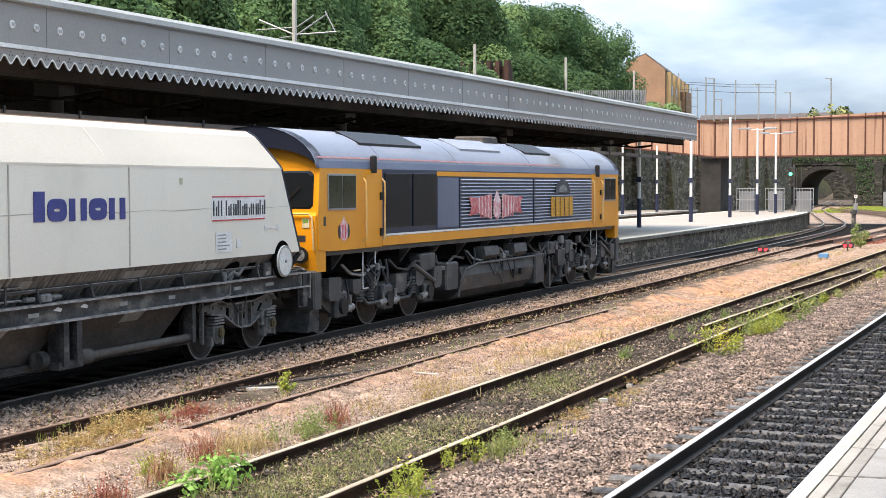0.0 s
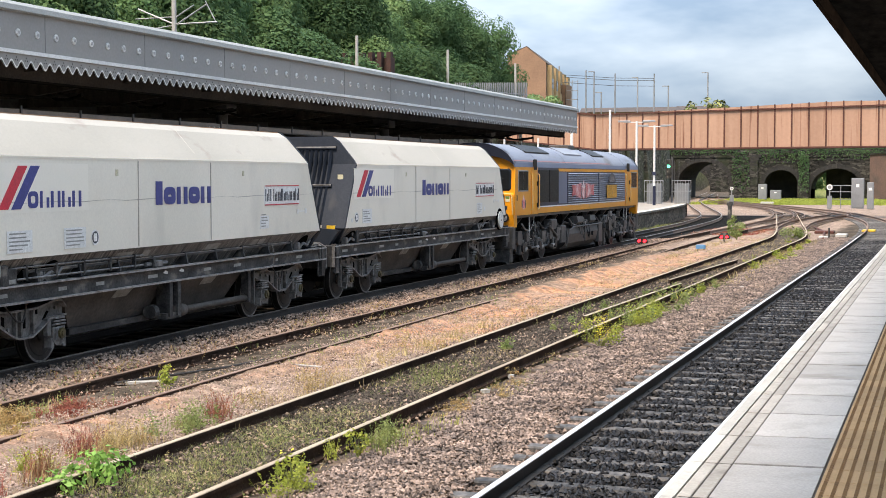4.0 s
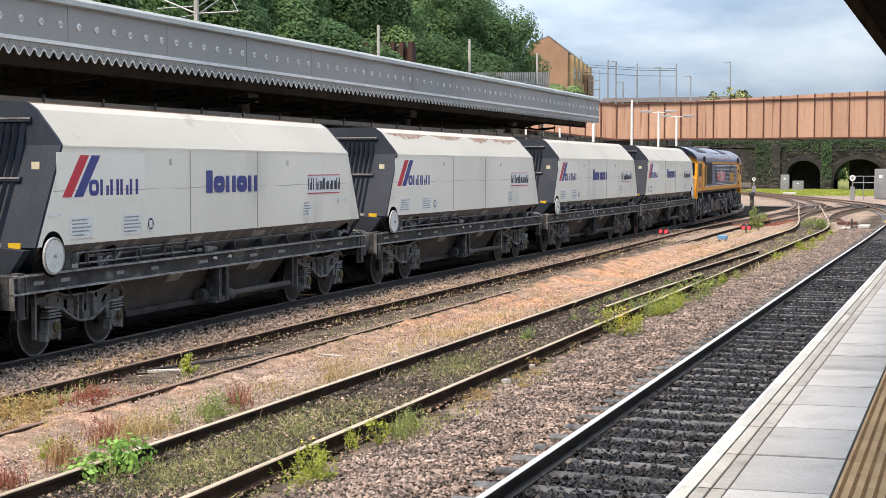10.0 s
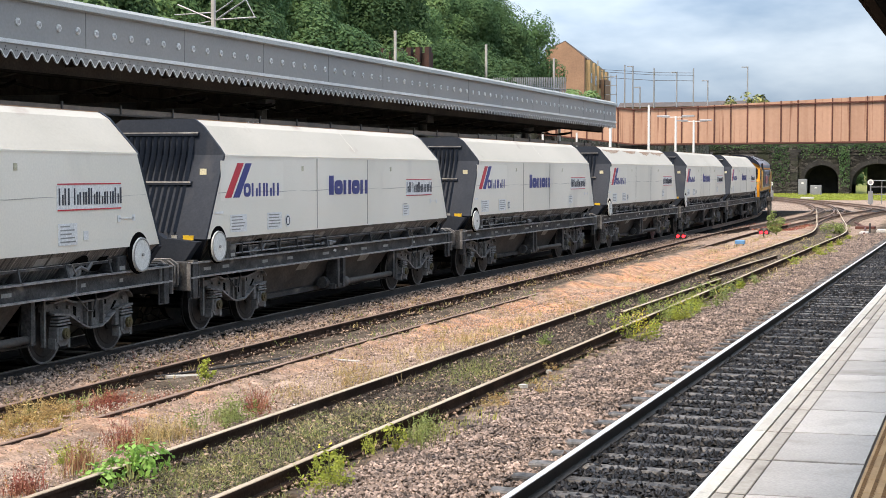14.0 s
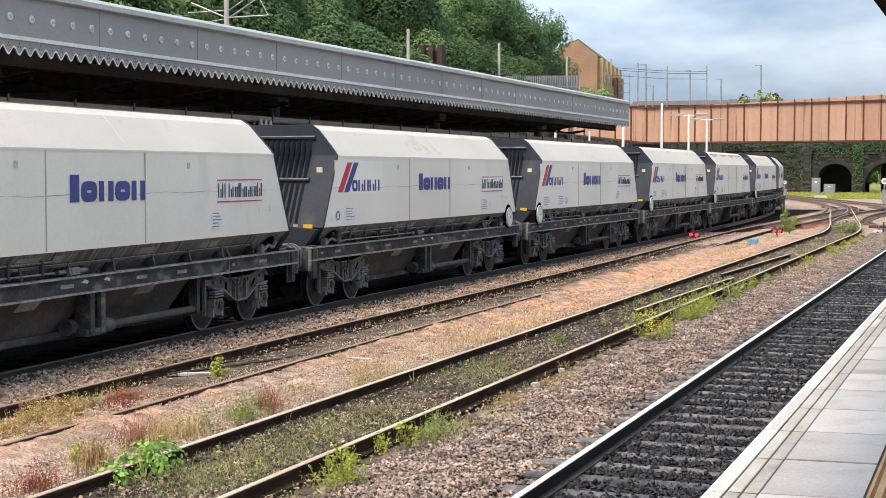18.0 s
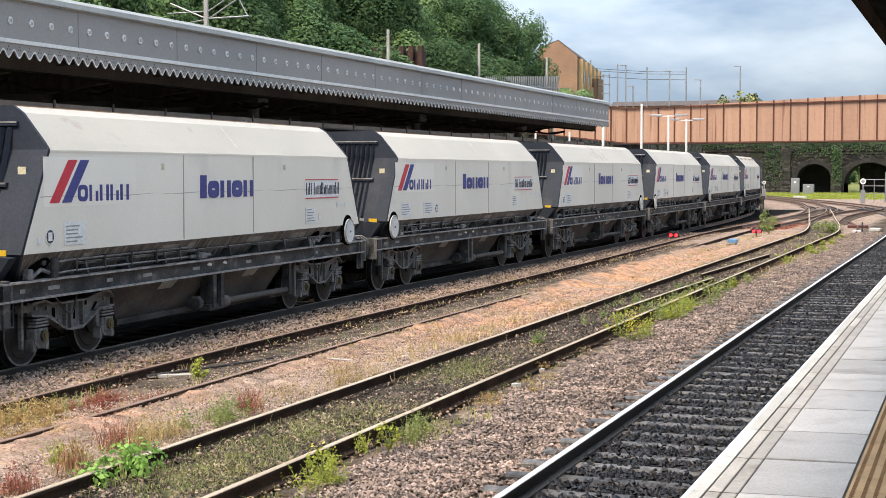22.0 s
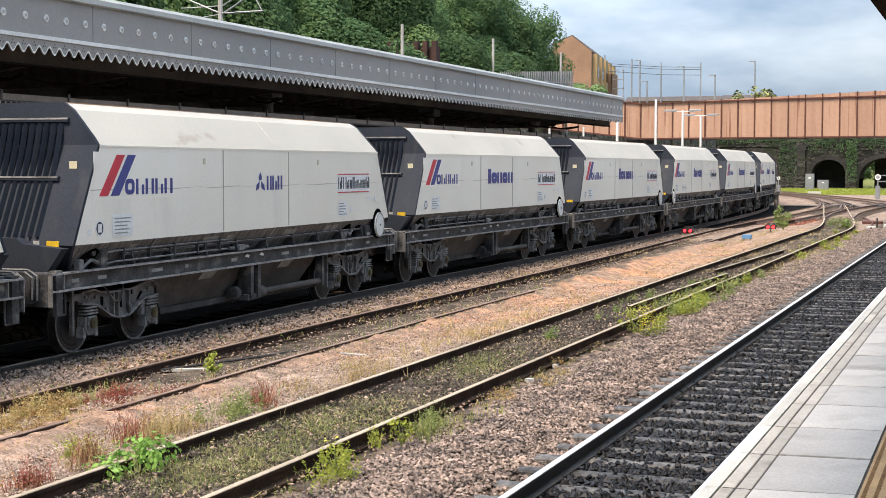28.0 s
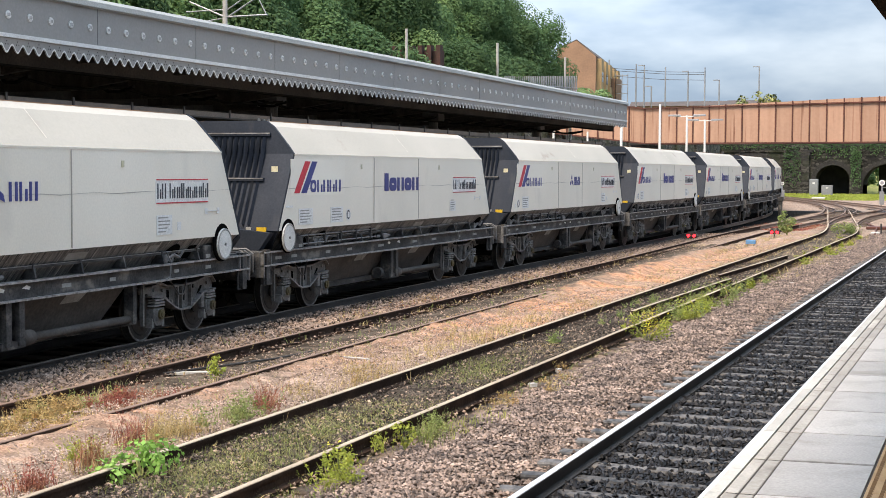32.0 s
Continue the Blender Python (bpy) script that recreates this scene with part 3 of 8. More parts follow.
def ground_sheet():
    gx = np.concatenate([[-3000, -1200, -500, -250, -150, -100, -80], np.linspace(-66, -18, 33), np.arange(-16.5, -1.5, 0.16), [-1.5, 0, 4, 10, 30, 80, 200, 500, 1200, 3000]])
    gy = np.concatenate([[-3000, -1000, -400, -200, -100, -50, -20, 0, 5], np.arange(8, 40, 0.2), np.arange(40, 80, 0.5), np.arange(80, 240, 2.5), [245, 260, 280, 320, 400, 600, 1000, 2000, 4500]])
    X, Y = np.meshgrid(gx, gy)
    rng = np.random.default_rng(3)
    Z = np.full(X.shape, -0.22)
    fine = (np.abs(X + 9) < 7.6) & (Y > 7) & (Y < 80)
    Z += np.where(fine, rng.normal(0, 0.012, X.shape), 0)
    l2, l3 = LINE_2(np.clip(Y, -160, 184)), LINE_3(np.clip(Y, -160, 176))
    mid = near(X, -9.3, -8.0, 0.5) + near(X, -12.6, -11.5, 0.5)
    Z += np.where(Y < 70, 0.12, 0.05) * np.clip(mid, 0, 1)
    Z += 0.095 * near(X, -7.55, -6.25, 0.25) * (Y < 72) + 0.10 * near(X, -11.0, -9.7, 0.4) * (Y < 72)
    # the near siding's inner rail lies buried to its head, wholly so at the near end
    bury = -0.042 + 0.03 * np.clip((15.0 - Y) / 0.8, 0, 1) + 0.085 * np.clip((Y - 32) / 3, 0, 1) * np.clip((56 - Y) / 4, 0, 1) + 0.012 * np.sin(Y * 2.3) + rng.normal(0, 0.016, X.shape)
    bury = bury - 0.34 * np.clip(np.abs(X - l3 - 0.78) - 0.16, 0, 9)
    Z = np.where((Y < 58) & (Y > 7), np.maximum(Z, bury), Z)
    # the hillside behind the far platform and over the tunnels
    slope = np.clip((np.where((Y > 214) & (Y < 345), -58, -36) - X) / 22, 0, 1)
    hill = 10.5 * slope * slope * (3 - 2 * slope) * np.clip((Y + 60) / 40, 0, 1)
    back = np.clip((Y - 236) / 30, 0, 1) * 7.0 * np.clip((4500 - Y) / 4000, 0, 1)
    Z = np.where(X < -36, np.maximum(Z, hill), Z)
    Z = np.where((Y > 236) & ~((X > -50) & (X < -24) & (Y < 330)), np.maximum(Z, back), Z)
    ny, nx = X.shape
    me = bpy.data.meshes.new("ground")
    idx = np.arange(nx * ny).reshape(ny, nx)
    quads = np.stack([idx[:-1, :-1], idx[:-1, 1:], idx[1:, 1:], idx[1:, :-1]], -1).reshape(-1, 4)
    me.from_pydata(np.stack([X, Y, Z], -1).reshape(-1, 3).tolist(), [], quads.tolist())
    # what lies on it: oily beds, sandy gravel, grass, and painted shade under the train
    wob = rng.normal(0, 0.12, X.shape)
    dark_cover = np.clip(near(X + wob, -5.75, 0, 0.3) + near(X - l2 + wob, -0.95, 0.8, 0.4) * (Y < 90) + near(X - l3 + wob, -0.95, 0.75, 0.4) * (Y < 60) * np.clip((Y - 16) / 1.5, 0, 1) + near(X + wob, -18, -12.75, 0.4), 0, 1) * (Y < 100)
    dark_cover = np.maximum(dark_cover, np.where((Y > 74) & (Y < 170) & (X > -27), 0.3 * rng.uniform(0, 1, X.shape) ** 2, 0))
    # black bed of the main line, and shade painted black under the goods train
    black_bed = np.clip(near(X + wob, -18, -12.85, 0.3) + near(X + wob * 0.5, -3.85, -1, 0.2), 0, 1) * (Y < 120)
    # the ground beyond the tunnel takes the dark colour too
    dark_cover = np.maximum(dark_cover, 0.95 * ((Y > 222) & (Y < 335) & (X > -53) & (X < -20)))
    wide = np.clip((Y - 19) / 8, 0, 1)
    sand = np.clip(near(X + 1.6 * wob, -9.8, -9.15 + 1.3 * wide, 0.4), 0, 1) * (Y < 95) * np.clip(0.6 + 0.5 * wide + 0.4 * np.sin(Y * 1.3), 0.3, 1) * np.clip((72 - Y) / 28, 0.2, 1)
    green = np.clip((Y - 166) / 4, 0, 1) * (X > -28) + (X < -37) * ((Y < 212) | (X < -52)) + (Y > 236) * ~((X > -50) & (X < -24) & (Y < 330))
    data = np.stack([dark_cover, sand, np.clip(green, 0, 1), 1 - black_bed], -1).reshape(-1)
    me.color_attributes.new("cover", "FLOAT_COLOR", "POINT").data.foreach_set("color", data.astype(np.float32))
    m = bpy.data.materials.new("railway_ground")
    m.use_nodes = True
    n, l = m.node_tree.nodes, m.node_tree.links
    b = n["Principled BSDF"]
    b.inputs["Roughness"].default_value, b.inputs["Specular IOR Level"].default_value = 0.95, 0.05
    co = n.new("ShaderNodeTexCoord")

    def tex(s, d, lo, hi, a, c):
        t, r = n.new("ShaderNodeTexNoise"), n.new("ShaderNodeValToRGB")
        t.inputs["Scale"].default_value, t.inputs["Detail"].default_value = s, d
        l.new(co.outputs["Object"], t.inputs["Vector"])
        l.new(t.outputs["Fac"], r.inputs["Fac"])
        r.color_ramp.elements[0].position, r.color_ramp.elements[1].position = lo, hi
        r.color_ramp.elements[0].color, r.color_ramp.elements[1].color = (*a, 1), (*c, 1)
        return r.outputs["Color"], t.outputs["Fac"]

    def mixed(a, c, f, kind="MIX"):
        x = n.new("ShaderNodeMix")
        x.data_type, x.blend_type = "RGBA", kind
        if isinstance(f, float):
            x.inputs[0].default_value = f
        else:
            l.new(f, x.inputs[0])
        l.new(a, x.inputs[6])
        l.new(c, x.inputs[7])
        return x.outputs[2]

    at, sep = n.new("ShaderNodeVertexColor"), n.new("ShaderNodeSeparateColor")
    at.layer_name = "cover"
    l.new(at.outputs["Color"], sep.inputs["Color"])
    gravel, _ = tex(0.9, 4, 0.35, 0.65, (0.29, 0.22, 0.175), (0.42, 0.325, 0.265))
    dark, _ = tex(1.5, 4, 0.35, 0.65, (0.06, 0.05, 0.04), (0.15, 0.125, 0.1))
    sandy, _ = tex(0.6, 5, 0.42, 0.6, (0.55, 0.295, 0.175), (0.40, 0.275, 0.20))
    turf, _ = tex(0.5, 4, 0.35, 0.65, (0.15, 0.185, 0.06), (0.23, 0.235, 0.10))
    speck, height = tex(34, 4, 0.3, 0.72, (0.55, 0.55, 0.55), (1.25, 1.22, 1.2))
    blotch, _ = tex(4.5, 5, 0.38, 0.66, (0.66, 0.65, 0.64), (1.15, 1.13, 1.1))
    col = mixed(gravel, sandy, sep.outputs["Green"])
    col = mixed(col, dark, sep.outputs["Red"])
    col = mixed(col, turf, sep.outputs["Blue"])
    col = mixed(mixed(col, speck, 1.0, "MULTIPLY"), blotch, 1.0, "MULTIPLY")
    # near-black of those beds, the train's shade in the colour
    void, _ = tex(2.0, 3, 0.3, 0.7, (0.005, 0.005, 0.005), (0.014, 0.013, 0.012))
    col = mixed(void, col, at.outputs["Alpha"])
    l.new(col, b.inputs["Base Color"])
    bp = n.new("ShaderNodeBump")
    bp.inputs["Strength"].default_value, bp.inputs["Distance"].default_value = 0.7, 0.04
    l.new(height, bp.inputs["Height"])
    l.new(bp.outputs["Normal"], b.inputs["Normal"])
    me.materials.append(m)
    return tagged(new("ground", me), "stony railway ground with oily beds, sandy gravel and shade painted under the train", "ground", "", "structure")


ground_sheet()


# ---- lines ----
RAIL = [(-0.07, -0.16), (0.07, -0.16), (0.07, -0.145), (0.012, -0.125), (0.012, -0.04), (0.036, -0.03), (0.036, -0.006), (0.028, 0.0), (-0.028, 0.0), (-0.036, -0.006), (-0.036, -0.03), (-0.012, -0.04), (-0.012, -0.125), (-0.07, -0.145)]
HEAD = [(-0.034, -0.006), (0.034, -0.006), (0.032, 0.003), (-0.032, 0.003)]


def stations(a, b):
    ys = [a]
    while ys[-1] < b:
        y = ys[-1]
        ys.append(min(b, y + (40 if y < -1 else 5 if y < 60 else 3)))
    return ys


SLEEPERS = {}


def track(line, a, b, web, head, label, sleeper, first, last, gap, wide=0.25, length=2.5, top=-0.165, rusty=0, chairs=()):
    t = thing("railway_track", label, "railway track", kind="structure")
    SLEEPERS[web, label] = []
    ys = stations(a, b)
    for side in (-0.7525, 0.7525):
        path = []
        for y in ys:
            e = 0.5
            dx = float(line(min(y + e, b)) - line(max(y - e, a))) / (min(y + e, b) - max(y - e, a))
            path.append((float(line(y)) + side / math.hypot(1, dx), y - side * dx / math.hypot(1, dx)))
        k = next((i for i, p in enumerate(path) if p[1] > 78), len(path) - 1)
        r = part("rail", Build().sweep(RAIL, path[:k + 1] if a < 78 else path), web, t)
        if 0 < k < len(path) - 1:
            part("rail", Build().sweep(RAIL, path[k:]), "rail_far", t, "light rust-brown rail")
        # far heads go brown: siding rust, and on the main line lost sheen painted in
        if rusty:
            k = next(i for i, p in enumerate(path) if p[1] > rusty)
            part("rail_head", Build().sweep(HEAD, path[k:]), "rail_brown", r, "brown far rail head, rusty on the siding, painted without sheen on the main line")
            path = path[:k + 1]
        part("rail_head", Build().sweep(HEAD, path), head, r)
    if sleeper:
        me = Build().box(-length / 2, length / 2, -wide / 2, wide / 2, -0.14, 0, 0.018).mesh("sleeper")
        y = first
        while y < last:
            dx = float(line(y + 0.5) - line(y - 0.5))
            part("sleeper", me, sleeper, t, at=pose(float(line(y)) + random.uniform(-0.02, 0.02), y, top + random.uniform(-0.012, 0.006), 0, 0, -math.degrees(math.atan(dx)) + random.uniform(-0.6, 0.6)))
            SLEEPERS[web, label].append(y)
            y += gap * random.uniform(0.985, 1.015)
    if chairs:
        me = Build().prism([(-0.12, -0.16), (0.12, -0.16), (0.12, -0.13), (0.05, -0.115), (0.04, -0.06), (0.014, -0.06), (0.014, -0.12), (-0.12, -0.13)], "y", -0.06, 0.06).box(0.02, 0.07, -0.035, 0.045, -0.115, -0.065, 0.008).mesh("chair")
        for y in SLEEPERS[web, label]:
            if y < 46:
                for side in chairs:
                    part("chair", me, "rail_rust", t, at=pose(float(line(y)) + side, y, 0))
    return t


track(LINE_1, -160, 250, "rail_black", "rail_shine", "main line with polished rails on pale concrete sleepers", "concrete_sleeper", -8, 125, 0.66, wide=0.22, top=-0.155, rusty=72)
track(LINE_2, -160, 184, "rail_rust", "rail_dull", "overgrown siding with dull rusty rails and weeds", "timber_sleeper", 8, 46, 0.75, top=-0.195, rusty=112)
track(LINE_3, -160, 176, "rail_rust", "rail_brown", "overgrown brown rusty siding half buried in gravel", "timber_sleeper", 8, 46, 0.75, top=-0.185, chairs=(-0.7525,))
track(LINE_4, -160, 290, "rail_black", "rail_grey", "oily black goods line under the train", "timber_sleeper", 8, 60, 0.7, top=-0.19)


LINE_5 = curve_through([(84, -8.1), (96, -8.6), (108, -8.2), (118, -7.6), (130, -9.6)])
LINE_6 = curve_through([(96, -10.5), (106, -10.3), (116, -10.9), (128, -13.0)])
track(LINE_5, 84, 130, "rail_far", "rail_brown", "rusty crossover between the lines", "timber_sleeper", 86, 128, 0.9)
track(LINE_6, 96, 128, "rail_far", "rail_brown", "rusty crossover between the lines", "timber_sleeper", 97, 127, 0.9)


def stones(name, label, material, count, seed, where, size=(0.022, 0.045), z=-0.2, heap=0.03):
    """Loose broken stones strewn over a stretch of the plan."""
    rng = np.random.default_rng(seed)
    xy = where(rng, count)
    k = len(xy)
    base = np.array([(1, 0, 0), (-1, 0, 0), (0, 1, 0), (0, -1, 0), (0, 0, 1), (0, 0, -1)], float)
    tri = np.array([(0, 2, 4), (2, 1, 4), (1, 3, 4), (3, 0, 4), (2, 0, 5), (1, 2, 5), (3, 1, 5), (0, 3, 5)])
    p = base[None] * rng.uniform(0.75, 1.15, (k, 6, 1)) + rng.normal(0, 0.15, (k, 6, 3))
    p *= rng.uniform(*size, (k, 1, 1)) * rng.uniform(0.7, 1.3, (k, 1, 3))
    a = rng.uniform(0, 6.28, k)
    c, s = np.cos(a)[:, None], np.sin(a)[:, None]
    x, y = p[:, :, 0] * c - p[:, :, 1] * s, p[:, :, 0] * s + p[:, :, 1] * c
    zz = p[:, :, 2] * 0.8 + z + rng.uniform(0, heap, (k, 1)) + xy[:, 2:3]
    v = np.stack([x + xy[:, 0:1], y + xy[:, 1:2], zz], -1).reshape(-1, 3)
    f = (tri[None] + 6 * np.arange(k)[:, None, None]).reshape(-1, 3)
    me = bpy.data.meshes.new(name)
    me.vertices.add(len(v))
    me.vertices.foreach_set("co", v.ravel())
    me.loops.add(f.size)
    me.loops.foreach_set("vertex_index", f.ravel().astype(np.int32))
    me.polygons.add(len(f))
    me.polygons.foreach_set("loop_start", np.arange(0, f.size, 3, dtype=np.int32))
    me.polygons.foreach_set("use_smooth", np.zeros(len(f), bool))
    me.update(calc_edges=True)
    me.materials.append(M[material])
    return tagged(new(name, me), label, "ballast", "", "stuff")


def strip(x0, x1, y0, y1, lift=None):
    """Places in a strip, thinning out with the distance."""
    def where(rng, n):
        y = y0 + (y1 - y0) * rng.uniform(0, 1, n) ** 1.7
        x = rng.uniform(x0, x1, n)
        return np.stack([x, y, np.zeros(n) if lift is None else lift(x)], -1)
    return where


def cribs(x0, x1, line_sleepers, spill=0.16):
    """Places between the sleepers of a line, a few of them on top of the sleepers."""
    def where(rng, n):
        ys = np.array([y for y in line_sleepers if 6.5 < y < 72])
        p = 1 / ys ** 0.75
        y = rng.choice(ys, n, p=p / p.sum()) + 0.33 + rng.normal(0, 0.135, n)
        loose = rng.uniform(0, 1, n) < spill
        y = np.where(loose, rng.uniform(7, 60, n), y)
        x = rng.uniform(x0, x1, n)
        return np.stack([x, y, np.where(loose, 0.02, 0.0)], -1)
    return where


MAIN = next(v for k, v in SLEEPERS.items() if k[1].startswith("main line"))
stones("ballast_dark", "black oily ballast stones between the main line's rails", "stone_dark", 70000, 11, cribs(-3.80, -1.6, MAIN, 0.14), (0.016, 0.042), -0.212, 0.055)
stones("ballast_brown", "pinkish-brown broken ballast stones beside the main line", "stone_brown", 104000, 12, strip(-5.85, -4.3, 8, 75, lambda x: 0.035 * np.cos((x + 5.0) * 2.2)), (0.012, 0.031), -0.2, 0.045)
stones("ballast_shoulder", "pinkish-brown ballast stones between the sleeper ends", "stone_brown", 20000, 16, cribs(-4.42, -3.85, MAIN, 0.08), (0.015, 0.036), -0.24, 0.055)
stones("ballast_grey", "grey-brown ballast stones beside the goods line", "stone_grey", 14000, 13, strip(-12.95, -11.3, 12, 70, lambda x: 0.0 * x + 0.10), (0.018, 0.04), -0.2, 0.02)
stones("gravel", "small pinkish gravel stones between the sidings", "stone_sand", 26000, 14, strip(-9.5, -7.75, 9, 36, lambda x: 0.0 * x + 0.105), (0.006, 0.016), -0.2, 0.012)
stones("sandy_gravel", "small pinkish stones along the buried rail", "stone_sand", 9000, 17, strip(-10.0, -9.1, 9, 35, lambda x: np.where(x < -9.2, 0.16, 0.115)), (0.005, 0.015), -0.2, 0.015)
stones("cinders", "small black cinders in the siding bed", "cinder", 26000, 18, strip(-7.62, -6.22, 9, 48, lambda x: 0.0 * x + 0.085), (0.006, 0.018), -0.2, 0.012)
stones("ballast_sidings", "dark dirty stones in the siding beds", "stone_grey", 16000, 15, strip(-11.2, -5.9, 10, 60, lambda x: np.where((np.abs(x + 6.9) < 0.7) | (x < -9.65), 0.088, np.where(np.abs(x + 8.7) > 0.9, 0.05, 0.09))), (0.01, 0.026), -0.2, 0.012)


# ---- the platform under the camera ----
def near_platform():
    p = thing("platform", "station platform with concrete slabs and an ochre tactile strip", "platform", kind="structure")
    top = 0.915
    part("platform_body", Build().box(-1.46, 30, -60, 130, -0.3, top - 0.006), "joint", p)
    part("platform_wall", Build().box(-1.50, -1.465, -60, 130, -0.3, top - 0.06), "platform_brick", p, "grimy brick wall under the platform edge")
    part("far_paving", Build().box(0.29, 30, -60, 130, top - 0.05, top), "slab", p)
    nose = Build().prism([(-1.575, top - 0.075), (-1.48, top - 0.075), (-1.48, top), (-1.555, top), (-1.575, top - 0.02)], "y", 0.004, 1.091).mesh("coping")
    mid = Build().box(-1.470, -1.390, 0.02, 1.08, top - 0.06, top - 0.002, 0.004).mesh("edge_slab")
    mid2 = Build().box(-1.378, -1.294, 0.02, 1.08, top - 0.06, top - 0.002, 0.004).mesh("edge_slab")
    skew = lambda x0, x1, h, d: Build().prism([(x0, 0.02), (x1, 0.02 + d), (x1, 1.08 + d), (x0, 1.08)], "z", top - 0.05, h)
    flag = skew(-1.282, -0.716, top, 0.045).mesh("slab")
    tile, pads = Build(), Build()
    tile.box(-0.70, 0.278, 0.006, 0.4, top - 0.05, top, 0.003)
    for i in range(15):
        for j in range(6):
            x, y = -0.70 + (i + 0.5) * 0.978 / 15, 0.006 + (j + 0.5) * 0.394 / 6
            k = [(x + 0.013 * math.cos(a), y + 0.008 * math.sin(a)) for a in (0.8, 2.4, 3.9, 5.5)]
            w = [(x + 0.018 * math.cos(a), y + 0.013 * math.sin(a)) for a in (0.8, 2.4, 3.9, 5.5)]
            pads.add([(*q, top) for q in w] + [(*q, top + 0.014) for q in k], [(4, 5, 6, 7), (0, 1, 5, 4), (1, 2, 6, 5), (2, 3, 7, 6), (3, 0, 4, 7)])
    tile, pads = tile.mesh("tactile_slab"), pads.mesh("blister_pattern")
    for i in range(73):
        y = 5.36 + (i - 15) * 1.095
        part("slab", flag, "slab", p, at=pose(0, y, random.uniform(-0.002, 0.002)))
        part("coping", nose, "coping", p, at=pose(0, y, random.uniform(-0.002, 0.001)))
        part("edge_slab", mid, "edge_slab", p, at=pose(0, y, 0))
        part("edge_slab", mid2, "edge_slab", p, at=pose(0, y, 0))
    for i in range(-30, 100):
        s = part("tactile_slab", tile, "tactile", p, at=pose(0, 5.7 + i * 0.403, 0))
        # darker pads paint the shade on the blisters' sides
        part("blister_pattern", pads, "blister", s)
    rest = Build().box(-1.575, -1.48, 69.4, 130, top - 0.075, top)
    part("coping", rest, "coping", p)
    part("slab", Build().box(-1.472, 0.28, 69.4, 130, top - 0.05, top), "slab", p)


near_platform()


# ---- the canopy over the camera ----
def near_canopy():
    c = thing("platform_canopy", "dark platform canopy with a brown stained fascia", "canopy", kind="structure")
    # roof, soffit and beams carry their shade as a near-black colour
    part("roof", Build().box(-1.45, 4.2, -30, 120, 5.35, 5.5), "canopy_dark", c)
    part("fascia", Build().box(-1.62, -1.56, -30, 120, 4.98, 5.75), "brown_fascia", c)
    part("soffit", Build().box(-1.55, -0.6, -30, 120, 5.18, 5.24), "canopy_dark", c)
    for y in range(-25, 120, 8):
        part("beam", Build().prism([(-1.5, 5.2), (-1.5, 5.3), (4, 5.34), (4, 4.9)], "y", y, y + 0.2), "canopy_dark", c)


near_canopy()


# ---- the far island platform ----
EDGE = curve_through([(-60, -15.3), (0, -15.3), (60, -15.42), (74, -15.85), (95, -16.85), (108, -17.9), (116, -19.0)])


def island():
    p = thing("island_platform", "island platform with a stone wall and pale edge", "platform", kind="structure")
    ys = [-60, -30, 0, 20, 40, 50, 60, 66, 72, 78, 84, 90, 96, 102, 108, 113, 116]
    near_edge = [(float(EDGE(y)), y) for y in ys]
    far = [(-24.6, y) for y in ys]
    wall, top, white, white2 = Build(), Build(), Build(), Build()
    for (a, b) in zip(range(len(ys)), range(1, len(ys))):
        n0, n1, f0, f1 = near_edge[a], near_edge[b], far[a], far[b]
        top.add([(*n0, 0.82), (*n1, 0.82), (*f1, 0.82), (*f0, 0.82), (*n0, 0.7), (*n1, 0.7), (*f1, 0.7), (*f0, 0.7)], [(0, 1, 2, 3), (4, 5, 1, 0), (7, 6, 5, 4)])
        i0, i1 = (n0[0] - 0.12, n0[1]), (n1[0] - 0.12, n1[1])
        wall.add([(*i0, -0.3), (*i1, -0.3), (*i1, 0.7), (*i0, 0.7)], [(0, 1, 2, 3)])
        wall.add([(*f0, -0.3), (*f1, -0.3), (*f1, 0.7), (*f0, 0.7)], [(0, 1, 2, 3)])
        for w, e0, e1, d in ((white, n0, n1, -0.45), (white2, f0, f1, 0.4)):
            w.add([(*e0, 0.824), (*e1, 0.824), (e1[0] + d, e1[1], 0.824), (e0[0] + d, e0[1], 0.824), (*e0, 0.7), (*e1, 0.7)], [(0, 1, 2, 3), (4, 5, 1, 0)])
    e = near_edge[-1]
    wall.add([(e[0], 116, -0.3), (-24.6, 116, -0.3), (-24.6, 116, 0.7), (e[0], 116, 0.7)], [(0, 1, 2, 3)])
    part("paving", top, "island_paving", p)
    part("platform_wall", wall, "platform_brick", p, "grimy stone wall under the platform edge")
    part("edge_line", white, "coping", p, "white painted platform edge")
    part("edge_line", white2, "coping", p, "white painted platform edge")
    q = thing("bay_platform", "narrow platform before the retaining wall", "platform", kind="structure")
    part("paving", Build().box(-33, -28.2, -60, 118, 0.7, 0.82), "island_paving", q)
    part("edge_line", Build().box(-28.6, -28.1, -60, 118, 0.7, 0.824), "coping", q)
    part("platform_wall", Build().box(-33, -28.3, -60, 117.9, -0.3, 0.7), "platform_brick", q)


island()


COLUMNS = (12.0, 24.5, 37.0, 49.5, 61.9)


